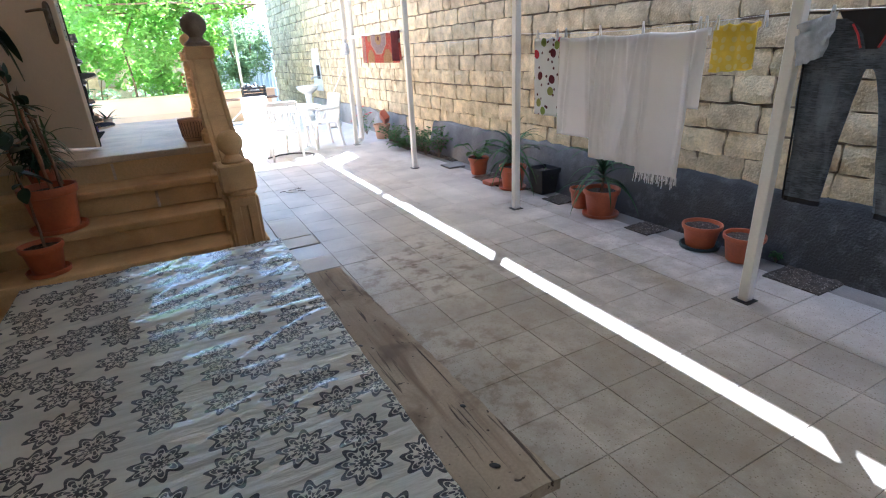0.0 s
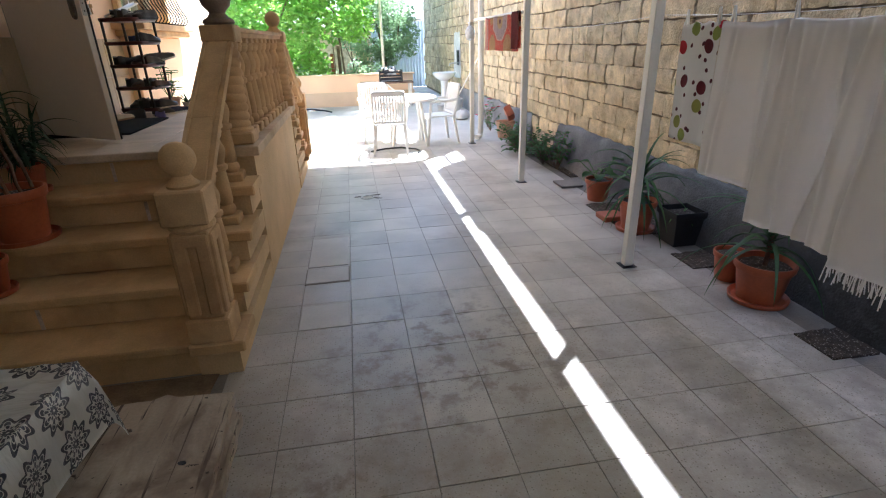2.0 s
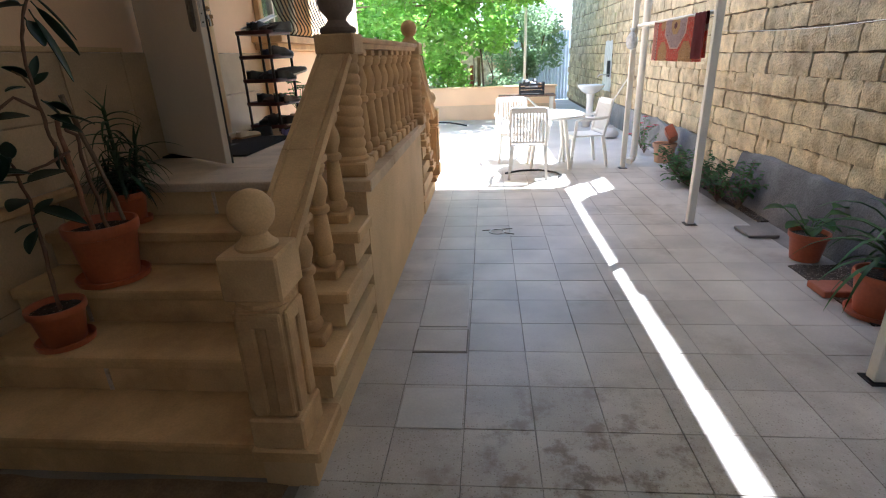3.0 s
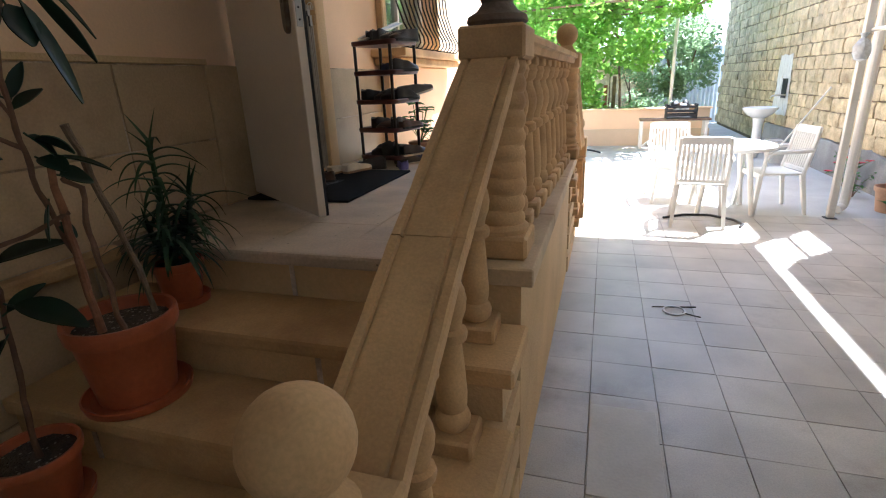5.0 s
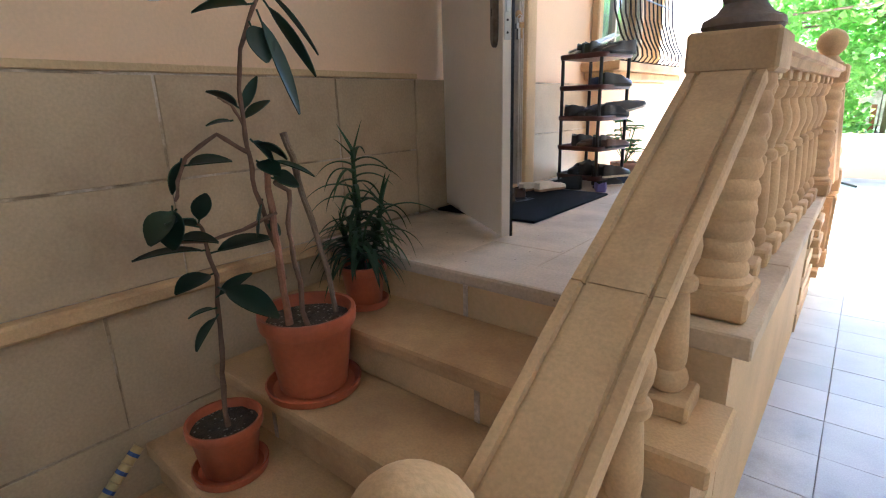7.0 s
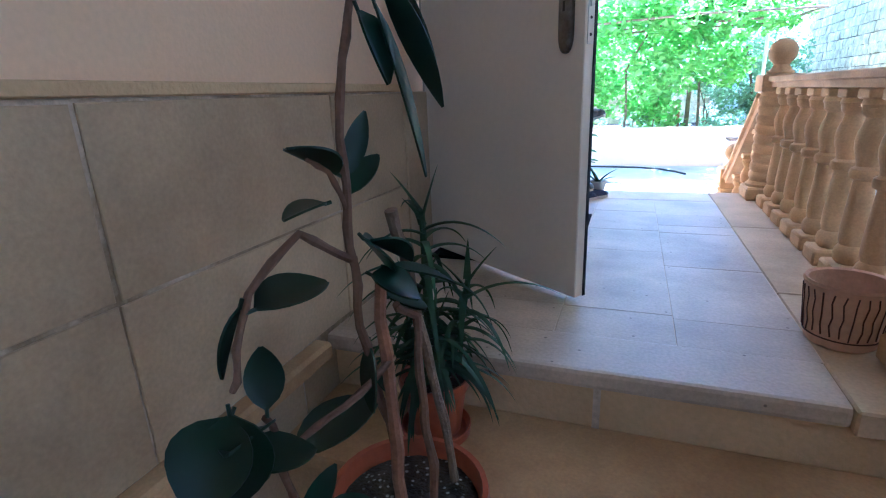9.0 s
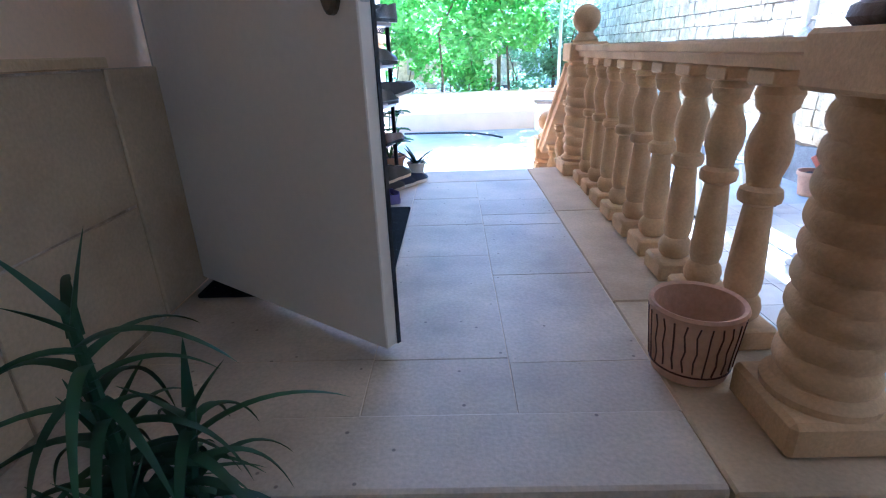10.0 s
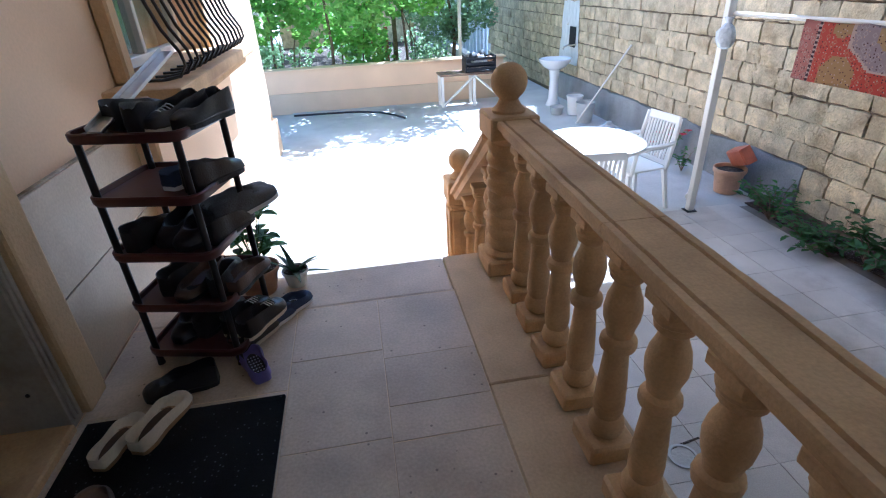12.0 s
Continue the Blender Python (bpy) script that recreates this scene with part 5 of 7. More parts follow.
def plank(x0, x1, y0, y1, z0, z1, seed, spread=0.0):
    """A plank along y with wavering, chipped edges and ragged ends; spread widens its near end."""
    bm = B()
    nu, nv = 10, 70
    rows = []
    for k in range(nv + 1):
        f = k / nv
        row = []
        for i in range(nu + 1):
            u = i / nu
            x = x0 + (x1 - x0 + spread * (1 - f)) * u
            if i in (0, nu):
                x += (0.007 * noise.noise(Vector((f * 30, u, seed))) + 0.012 * min(0, noise.noise(Vector((f * 12, u, seed + 3))))) * (1 if i else -1)
            y = y0 + (y1 - y0) * f
            if k in (0, nv):
                y += 0.035 * noise.noise(Vector((u * 5, f, seed + 7)))
            z = z1 + 0.0025 * noise.noise(Vector((u * 9, y * 3, seed))) - 0.005 * (1 if i in (0, nu) else 0)
            row.append((bm.verts.new((x, y, z)), bm.verts.new((x, y, z0))))
        rows.append(row)
    for a, b in zip(rows, rows[1:]):
        for i in range(nu):
            bm.faces.new((a[i][0], a[i + 1][0], b[i + 1][0], b[i][0]))
            bm.faces.new((b[i][1], b[i + 1][1], a[i + 1][1], a[i][1]))
        bm.faces.new((b[0][0], b[0][1], a[0][1], a[0][0]))
        bm.faces.new((a[nu][0], a[nu][1], b[nu][1], b[nu][0]))
    for r in (rows[0], rows[-1]):
        for i in range(nu):
            bm.faces.new((r[i][0], r[i][1], r[i + 1][1], r[i + 1][0]))
    return bm


part("seat", plank(0.50, 0.892, 1.44, 3.03, 0.462, 0.5, 1.0, 0.06), M_PLANK, bench, "weathered plank with knots and chips", True)
part("under_plank", plank(0.84, 0.915, 1.5, 2.98, 0.425, 0.4605, 6.0, 0.05), M_PLANK, bench, "lower plank showing past the seat's edge", True)
for y in (1.6, 2.8):
    boxpart("leg", (0.58, 0.63, y - 0.03, y + 0.03, 0, 0.461), M_WOOD, bench, "", 0.004)
    boxpart("leg", (0.77, 0.82, y - 0.03, y + 0.03, 0, 0.461), M_WOOD, bench, "", 0.004)
knots = random.Random(19)
for i in range(6):
    bm = B()
    r = knots.uniform(0.005, 0.011)
    lathe(bm, [(r, 0), (r * 0.6, 0.0012)], 9, (0, 0, 0), pose(knots.uniform(0.66, 0.88), 1.55 + i * 0.24, 0.5022, 0, 0, knots.uniform(0, 90)) @ Matrix.Diagonal((1, knots.uniform(1.2, 2.2), 1, 1)))
    part("knot", bm, M_DARK, bench)


# ---- plastic garden furniture ----
def plastic_chair():
    c = thing("plastic_chair", "white moulded plastic garden chair with a slatted back", "chair", "garden chairs")
    bm = B()
    box(bm, -0.22, 0.22, -0.2, 0.22, 0.405, 0.425, 0.008, None, 2)
    box(bm, -0.22, 0.22, 0.2, 0.225, 0.37, 0.41, 0.008)
    part("seat", bm, M_PLASTIC, c)
    for x, y, tx, ty in ((-0.2, 0.2, -0.04, 0.04), (0.2, 0.2, 0.04, 0.04), (-0.2, -0.19, -0.03, -0.07), (0.2, -0.19, 0.03, -0.07)):
        bm = B()
        lathe(bm, [(0.021, 0.0), (0.03, 0.405)], 4, (0, 0, 0), pose(0, 0, 0, 0, 0, 45))
        for v in bm.verts:
            f = 1 - v.co.z / 0.405
            v.co += Vector((x + tx * f, y + ty * f, 0))
        part("leg", bm, M_PLASTIC, c)
    for s in (-1, 1):
        bm = B()
        tube(bm, [(s * 0.225, 0.2, 0.4), (s * 0.25, 0.19, 0.62), (s * 0.255, 0.1, 0.645), (s * 0.25, -0.1, 0.64), (s * 0.225, -0.24, 0.65)], [0.02, 0.02, 0.024, 0.024, 0.018], 8)
        part("armrest", bm, M_PLASTIC, c, "", True)
        bm = B()
        tube(bm, [(s * 0.215, -0.19, 0.40), (s * 0.22, -0.235, 0.62), (s * 0.205, -0.285, 0.86)], 0.019, 8)
        part("back_post", bm, M_PLASTIC, c, "", True)
    bm = B()
    box(bm, -0.2, 0.2, -0.012, 0.012, 0, 0.075, 0.01, pose(0, -0.282, 0.80, 12, 0, 0), 2)
    backrest = part("backrest", bm, M_PLASTIC, c)
    boxpart("lower_rail", (-0.2, 0.2, -0.215, -0.195, 0.43, 0.47), M_PLASTIC, backrest, "", 0.006)
    for i in range(10):
        x = -0.172 + i * 0.0382
        bm = B()
        box(bm, -0.012, 0.012, -0.007, 0.007, 0, 0.37, 0.004, pose(x, -0.207, 0.45, 11.5, 0, 0))
        part("slat", bm, M_PLASTIC, backrest)
    return c


chair = plastic_chair()
chair.matrix_world = pose(1.84, 8.98, 0.0, 0, 0, -6)
copy_thing(chair, pose(2.62, 9.58, 0.0, 0, 0, 100))
copy_thing(chair, pose(1.70, 10.02, 0.0, 0, 0, 186))
gt = thing("plastic_table", "round white plastic garden table", "table")
bm = B()
lathe(bm, [(0.40, 0.66), (0.45, 0.665), (0.462, 0.675), (0.462, 0.70), (0.452, 0.712), (0.43, 0.716)], 40, (2.15, 9.52, 0))
part("tabletop", bm, M_PLASTIC, gt, "", True)
for k in range(4):
    a = math.radians(45 + 90 * k)
    bm = B()
    tube(bm, [(2.15 + 0.25 * math.cos(a), 9.52 + 0.25 * math.sin(a), 0.66), (2.15 + 0.31 * math.cos(a), 9.52 + 0.31 * math.sin(a), 0.3), (2.15 + 0.36 * math.cos(a), 9.52 + 0.36 * math.sin(a), 0)], [0.032, 0.028, 0.024], 8)
    part("leg", bm, M_PLASTIC, gt, "", True)


# ---- pots and plants ----
def flower_pot(x, y, z, r, h, label, saucer=None, material=None, group="flower pots", seg=32):
    p = thing("flower_pot", label, "flower pot", group, at=(x, y, z))
    material = material or M_TERRA
    z0 = 0.0
    if saucer:
        bm = B()
        lathe(bm, [(r * 0.80, 0), (r * 1.02, 0.004), (r * 1.06, 0.028), (r * 1.02, 0.03), (r * 0.9, 0.012), (0.01, 0.012)], 28)
        part("saucer", bm, saucer, p, "", True)
        z0 = 0.0125
    bm = B()
    lathe(bm, [(r * 0.70, z0), (r * 0.74, z0 + 0.004), (r * 0.93, h * 0.78), (r * 0.95, h * 0.80), (r, h * 0.81), (r * 1.03, h * 0.84), (r * 1.05, h * 0.95),
               (r * 1.03, h), (r * 0.96, h * 0.995), (r * 0.93, h * 0.9), (r * 0.86, h * 0.55), (0.004, h * 0.5)], seg, (0, 0, 0), pose(0, 0, 0, 0, 0, 45))
    pot = part("pot", bm, material, p, "", True)
    bm = B()
    lathe(bm, [(r * 0.915, h * 0.80), (r * 0.915, h * 0.86), (r * 0.6, h * 0.885), (r * 0.3, h * 0.875), (0.004, h * 0.89)], 24 if seg > 8 else seg, (0, 0, 0), pose(0, 0, 0, 0, 0, 45))
    for v in bm.verts:
        v.co.z += 0.008 * noise.noise(v.co * 30 + Vector((x, y, 0)) * 9)
    part("soil", bm, M_SOIL, pot, "dark potting soil", True)
    return p


def strap_plant(p, n, z0, length, width, rise, droop, material, stem=0.0, seed=1):
    rnd = random.Random(seed)
    if stem:
        bm = B()
        tube(bm, [(0, 0, z0), (0.006, 0, z0 + stem * 0.5), (0, 0.004, z0 + stem)], [0.014, 0.012, 0.009], 8)
        part("stem", bm, M_STEM, p, "", True)
    for i in range(n):
        a = i * 2.399 + rnd.uniform(-0.3, 0.3)
        f = (i + 0.5) / n
        el = rise * (0.35 + 0.9 * f) + rnd.uniform(-0.15, 0.15)
        bm = B()
        blade(bm, (0, 0, z0 + stem * (0.25 + 0.75 * f) if stem else z0), (math.cos(a) * math.cos(el), math.sin(a) * math.cos(el), math.sin(el)),
              length * rnd.uniform(0.7, 1.15), width, droop * rnd.uniform(0.7, 1.3), 7)
        part("leaf", bm, material, p, "", True)


p = flower_pot(3.60, 6.08, 0, 0.125, 0.21, "terracotta pot with a broad-leaved plant by the plinth")
rnd = random.Random(5)
for i in range(11):
    a = i * 2.4
    el = rnd.uniform(0.2, 1.2)
    h = rnd.uniform(0.05, 0.2)
    tip = Vector((math.cos(a) * math.cos(el) * h, math.sin(a) * math.cos(el) * h, 0.19 + h * 0.9))
    bm = B()
    tube(bm, [(0, 0, 0.17), tip * 0.5 + Vector((0, 0, 0.1)), tip], 0.0035, 5)
    part("stalk", bm, M_WEED, p)
    bm = B()
    oval_leaf(bm, tip, (math.cos(a), math.sin(a), 0.25), rnd.uniform(0.10, 0.15), rnd.uniform(0.08, 0.11), 0.7)
    part("leaf", bm, M_WEED, p, "", True)
p = flower_pot(3.52, 5.24, 0, 0.145, 0.26, "terracotta pot with an arching strap-leaved plant", M_TERRA)
strap_plant(p, 40, 0.23, 0.52, 0.034, 1.05, 2.1, M_YUCCA, 0.22, 3)
p = flower_pot(3.60, 3.98, 0, 0.155, 0.25, "large terracotta pot with drooping strap leaves", M_TERRA)
strap_plant(p, 32, 0.22, 0.56, 0.034, 1.2, 2.1, M_YUCCA, 0.3, 8)
flower_pot(3.62, 4.27, 0, 0.10, 0.19, "small terracotta pot of bare soil by the plinth")
flower_pot(3.63, 2.98, 0, 0.135, 0.185, "terracotta pot of bare soil on a dark saucer", mat("green_saucer", (0.03, 0.05, 0.045), 0.5))
flower_pot(3.64, 2.66, 0, 0.13, 0.19, "terracotta pot of bare soil beside the post")
p = flower_pot(3.68, 4.90, 0, 0.17, 0.27, "square black plastic tub by the grey plinth", None, M_DARK, seg=4)
strap_plant(p, 6, 0.2, 0.2, 0.02, 0.9, 2.2, M_WEED, 0.0, 11)
bm = B()
box(bm, 3.36, 3.56, 5.44, 5.62, 0.0, 0.045, 0.006)
solid("brick", bm, M_BRICKRED, "red clay brick lying in the soil bed", "brick")


def soil_patch(x0, x1, y0, y1, label):
    bm = B()
    box(bm, x0, x1, y0, y1, -0.006, 0.004)
    bmesh.ops.subdivide_edges(bm, edges=bm.edges[:], cuts=6, use_grid_fill=True)
    for v in bm.verts:
        if v.co.z > 0:
            v.co.z += 0.012 * noise.noise(v.co * 20) + 0.004
    return tagged(part("soil_patch", bm, M_SOIL, None, "", True), label, "soil", kind="structure")


soil_patch(3.50, 3.76, 4.44, 4.70, "square planting hole of dark soil in the tiles")
soil_patch(3.50, 3.76, 3.36, 3.60, "square planting hole of dark soil in the tiles")
soil_patch(3.50, 3.79, 2.08, 2.42, "square planting hole of dark soil in the tiles")
soil_patch(3.42, 3.80, 5.1, 5.95, "soil bed under the potted plants")
soil_patch(3.70, 3.93, 6.95, 9.3, "soil bed with weeds at the wall's foot")
bm = B()
box(bm, 3.42, 3.66, 6.52, 6.78, 0.0, 0.022, 0.004, pose(0, 0, 0.004, 0, 0, 0))
solid("loose_slab", bm, M_JOINT, "loose dark floor slab lying on the tiles", "slab")


def weed(x, y, z, h, spread, n, seed, label, leaf=0.05, material=None, category="weed", flowers=0):
    w = thing("weed", label, category, "weeds", at=(x, y, z))
    r = random.Random(seed)
    crown = B()
    stems = B()
    petals = B()
    for i in range(n):
        a, out = r.uniform(0, 6.28), r.uniform(0.2, 1) * spread
        tip = Vector((math.cos(a) * out, math.sin(a) * out, h * r.uniform(0.4, 1.0)))
        mid = tip * 0.5 + Vector((0, 0, h * 0.2))
        tube(stems, [(0, 0, 0), mid, tip], [0.004, 0.003, 0.0015], 5)
        for k in range(9):
            f = 0.25 + 0.75 * k / 8
            q = mid.lerp(tip, max(0, f * 2 - 1)) if f > 0.5 else Vector((0, 0, 0)).lerp(mid, f * 2)
            b = r.uniform(0, 6.28)
            oval_leaf(crown, q, (math.cos(b), math.sin(b), r.uniform(-0.2, 0.7)), leaf * r.uniform(0.6, 1.3), leaf * 0.55, 0.5, 0, 3, 0.0008)
        if i < flowers:
            for k in range(7):
                b = r.uniform(0, 6.28)
                oval_leaf(petals, tip, (math.cos(b), math.sin(b), 0.5), 0.05, 0.045, 0.4, 0, 3, 0.001)
    part("stem", stems, M_BARK, w)
    part("foliage", crown, material or M_WEED, w)
    if flowers:
        part("blossom", petals, M_FLOWER, w, "red blossoms")
    else:
        petals.free()
    return w


weed(3.70, 7.35, 0, 0.5, 0.34, 18, 1, "leafy green weed growing at the wall's foot", 0.075)
weed(3.62, 7.62, 0, 0.3, 0.30, 16, 31, "leafy green weed growing at the wall's foot", 0.065)
weed(3.68, 7.95, 0, 0.42, 0.42, 20, 2, "leafy green weed growing at the wall's foot", 0.075)
weed(3.58, 8.2, 0, 0.2, 0.30, 14, 32, "low spreading weed in the soil bed", 0.065)
weed(3.62, 8.45, 0, 0.22, 0.42, 18, 3, "low spreading weed in the soil bed", 0.065)
weed(3.64, 8.9, 0, 0.34, 0.40, 20, 4, "low spreading weed in the soil bed", 0.065)
weed(3.76, 9.2, 0, 0.25, 0.2, 8, 5, "low spreading weed in the soil bed")
weed(3.72, 10.7, 0, 0.5, 0.2, 12, 6, "rose bush with red blossoms by the wall", 0.05, None, "rose bush", 7)
weed(3.66, 10.3, 0, 0.28, 0.2, 8, 16, "low green shrub by the wall")
weed(3.78, 2.5, 0, 0.10, 0.08, 5, 7, "small green weed at the plinth", 0.03)
flower_pot(3.72, 9.62, 0, 0.15, 0.26, "old terracotta pot standing among the weeds", None, M_CLAYPALE)
bm = B()
box(bm, -0.17, 0.17, -0.08, 0.08, 0, 0.02, 0.006)
for d in ((-0.17, 0.17, -0.085, -0.07, 0.015, 0.11), (-0.17, 0.17, 0.07, 0.085, 0.015, 0.11), (-0.175, -0.16, -0.085, 0.085, 0.015, 0.11), (0.16, 0.175, -0.085, 0.085, 0.015, 0.11)):
    box(bm, *d, 0.004)
bmesh.ops.transform(bm, matrix=pose(3.72, 9.58, 0.36, 60, 20, 70), verts=bm.verts)
solid("planter_box", bm, M_TERRA, "terracotta planter box tipped on its side in a pot", "planter")

# sink corner
sk = thing("pedestal_sink", "white ceramic pedestal sink by the stone wall", "sink", at=(3.53, 14.03, 0))
bm = B()
lathe(bm, [(0.13, 0), (0.12, 0.03), (0.085, 0.12), (0.075, 0.45), (0.10, 0.62)], 20)
part("pedestal", bm, M_SINK, sk, "", True)
bm = B()
lathe(bm, [(0.10, 0.60), (0.20, 0.66), (0.27, 0.74), (0.28, 0.78), (0.265, 0.785), (0.22, 0.74), (0.10, 0.68), (0.01, 0.67)], 28)
part("basin", bm, M_SINK, sk, "", True)
bm = B()
tube(bm, [(0.36, 0, 0.98), (0.2, 0, 0.98), (0.14, 0, 0.96), (0.13, 0, 0.92)], 0.014, 8)
part("tap", bm, M_METAL, sk)
bm = B()
bmesh.ops.create_grid(bm, x_segments=18, y_segments=24, size=0.5)
for v in bm.verts:
    u, q = v.co.x, v.co.y
    edge = 0.06 * noise.noise(Vector((u * 5, q * 5, 2)))
    v.co = Vector((WX - 0.012 - 0.006 * noise.noise(Vector((u * 9, q * 9, 0))), 14.45 + u * (0.75 + edge) * (1 - 0.25 * q), 1.15 + q * (1.0 + edge)))
bmesh.ops.solidify(bm, geom=bm.faces[:], thickness=0.03)
solid("plaster_patch", bm, M_SINK, "rough white plaster patch on the stone wall behind the sink", "plaster patch", "structure")
mir = thing("wall_mirror", "small dark mirror on the white plaster patch", "mirror")
boxpart("mirror_glass", (WX - 0.035, WX - 0.028, 14.15, 14.40, 0.92, 1.25), M_IRON, mir)


def bucket(x, y, r, h, material, label):
    b = thing("bucket", label, "bucket", "buckets", at=(x, y, 0))
    bm = B()
    lathe(bm, [(r * 0.75, 0), (r * 0.77, 0.005), (r, h), (r * 1.05, h + 0.004), (r * 1.05, h - 0.015), (r * 0.94, h - 0.02), (r * 0.72, 0.02), (0.004, 0.015)], 24)
    part("pail", bm, material, b, "", True)
    bm = B()
    tube(bm, [(r * math.cos(a), 0.3 * r + r * 0.4 * math.sin(a), h + r * 0.2 * math.sin(a)) for a in [math.pi * i / 10 for i in range(11)]], 0.004, 5)
    part("handle", bm, M_METAL, b)
    return b


bucket(3.60, 13.25, 0.13, 0.30, M_PLASTIC, "white plastic bucket by the sink")
bucket(3.55, 12.72, 0.14, 0.30, M_BUCKET, "grey plastic bucket with a pole in it")
bucket(3.34, 13.35, 0.11, 0.12, M_BUCKET, "low grey basin by the sink")
bm = B()
lathe(bm, [(0.08, 0), (0.15, 0.03), (0.15, 0.09), (0.11, 0.15), (0.05, 0.18), (0.03, 0.22)], 18, (3.50, 11.85, 0))
for v in bm.verts:
    v.co += Vector((noise.noise(v.co * 12), noise.noise(v.co * 12 + Vector((5, 0, 0))), 0)) * 0.03
solid("sack", bm, M_BUCKET, "grey crumpled sack on the ground", "sack", smooth=True)
bm = B()
tube(bm, [(3.36, 12.6, 0.02), (3.93, 12.25, 1.15)], 0.013, 8)
solid("pole", bm, M_WHITE, "pale wooden pole leaning on the stone wall", "pole", smooth=True)

# back of the yard
wb = thing("wooden_bench", "pale wooden work bench against the garden wall", "bench")
boxpart("top", (1.58, 2.85, 14.42, 14.85, 0.545, 0.58), M_WOOD, wb, "", 0.004)
for x in (1.62, 2.2, 2.78):
    boxpart("leg", (x - 0.025, x + 0.025, 14.45, 14.5, 0, 0.544), M_WHITE, wb, "", 0.003)
    boxpart("leg", (x - 0.025, x + 0.025, 14.77, 14.82, 0, 0.544), M_WHITE, wb, "", 0.003)
for x0, x1 in ((1.64, 2.18), (2.76, 2.22)):
    bm = B()
    tube(bm, [(x0, 14.44, 0.05), (x1, 14.44, 0.52)], 0.022, 4)
    part("brace", bm, M_WHITE, wb)
crate = thing("crate", "black plastic crate of odds and ends on the bench", "crate")
for d in ((2.05, 2.6, 14.46, 14.8, 0.581, 0.6), (2.05, 2.07, 14.46, 14.8, 0.6, 0.85), (2.58, 2.6, 14.46, 14.8, 0.6, 0.85)):
    boxpart("panel", d, M_DARK, crate, "", 0.003)
for z in (0.62, 0.70, 0.78):
    boxpart("slat", (2.07, 2.58, 14.46, 14.475, z, z + 0.045), M_DARK, crate)
    boxpart("slat", (2.07, 2.58, 14.785, 14.8, z, z + 0.045), M_DARK, crate)
rnd = random.Random(2)
for k in range(8):
    bm = B()
    sphere(bm, (2.15 + 0.05 * k, 14.6 + rnd.uniform(-0.08, 0.08), 0.72 + rnd.uniform(0, 0.14)), rnd.uniform(0.05, 0.09), 10)
    for v in bm.verts:
        v.co += Vector((1, 1, 1)) * 0.03 * noise.noise(v.co * 14)
    part("oddment", bm, (M_BUCKET, M_DARK, M_SINK, M_TAN)[k % 4], crate, "", True)
bm = B()
tube(bm, [(-1.05, 14.75, 0.017), (-0.4, 14.72, 0.017), (0.1, 14.66, 0.017), (0.45, 14.5, 0.017), (0.7, 14.2, 0.017), (0.86, 13.9, 0.017)], 0.017, 8)
solid("hose", bm, M_HOSE, "black garden hose lying on the concrete", "hose", smooth=True)

bm = B()
tube(bm, [(1.55, 9.05, 0.012), (1.75, 9.2, 0.012), (2.0, 9.22, 0.012), (2.2, 9.05, 0.012), (2.25, 8.88, 0.012), (2.2, 8.78, 0.012)], 0.012, 7)
solid("hose", bm, M_HOSE, "short black hose lying under the garden table", "hose", smooth=True)

# mended floor
lid = thing("floor_lid", "smooth cement lid let into the tiled floor", "floor lid", kind="structure")
boxpart("rim", (0.912, 1.208, 4.785, 5.03, -0.006, 0.0015), M_JOINT, lid)
boxpart("cover", (0.92, 1.2, 4.795, 5.02, -0.006, 0.006), M_PATCH, lid, "", 0.002)
boxpart("cover", (0.92, 1.2, 5.06, 5.62, -0.006, 0.004), M_PATCH, lid, "", 0.002)
boxpart("cover", (0.925, 1.205, 4.2, 4.475, -0.006, 0.004), M_PATCH, lid, "", 0.002)
# Mortar patch whose dark brown also stands in for shadow on the floor
bm = B()
bmesh.ops.create_grid(bm, x_segments=20, y_segments=20, size=0.5)
for v in bm.verts:
    v.co = Vector((-0.12 + v.co.x * (1.4 + 0.1 * noise.noise(v.co * 4)), 3.42 + v.co.y * (0.88 + 0.12 * noise.noise(v.co * 5)), 0.005 + 0.006 * noise.noise(v.co * 9)))
bmesh.ops.solidify(bm, geom=bm.faces[:], thickness=-0.004)
solid("floor_patch", bm, M_EARTHSHADE, "rough brown mortar patch before the steps, darkened for shadow", "floor patch", "structure", smooth=True)
rnd = random.Random(14)
for i in range(9):
    bm = B()
    box(bm, -0.04, 0.04, -0.025, 0.03, 0.0, 0.012, 0.003, pose(rnd.uniform(-0.6, 0.45), rnd.uniform(3.1, 3.75), 0.006, 0, 0, rnd.uniform(0, 180)))
    solid("tile_shard", bm, M_BRICKRED, "broken reddish tile shard in the mortar", "tile shard", group="shards")

# floor drain
dr = thing("floor_drain", "round metal floor drain in a broken tile", "drain", kind="structure", at=(1.40, 6.74, 0))
bm = B()
lathe(bm, [(0.055, 0.0), (0.07, 0.002), (0.07, 0.007), (0.058, 0.008), (0.055, 0.003)], 24, cap=False)
part("ring", bm, M_BUCKET, dr, "", True)
bm = B()
lathe(bm, [(0.055, 0.0005), (0.004, 0.001)], 24)
part("grate", bm, M_CONC, dr)
bm = B()
box(bm, -0.13, 0.14, -0.006, 0.004, 0.0, 0.004, 0, pose(0, 0.06, 0.0005, 0, 0, 10))
box(bm, 0.05, 0.16, -0.004, 0.004, 0.0, 0.004, 0, pose(0, 0, 0.0008, 0, 0, -25))
part("crack", bm, M_SOIL, dr, "dark broken tile edge")


# ---- porch things ----
bm = B()
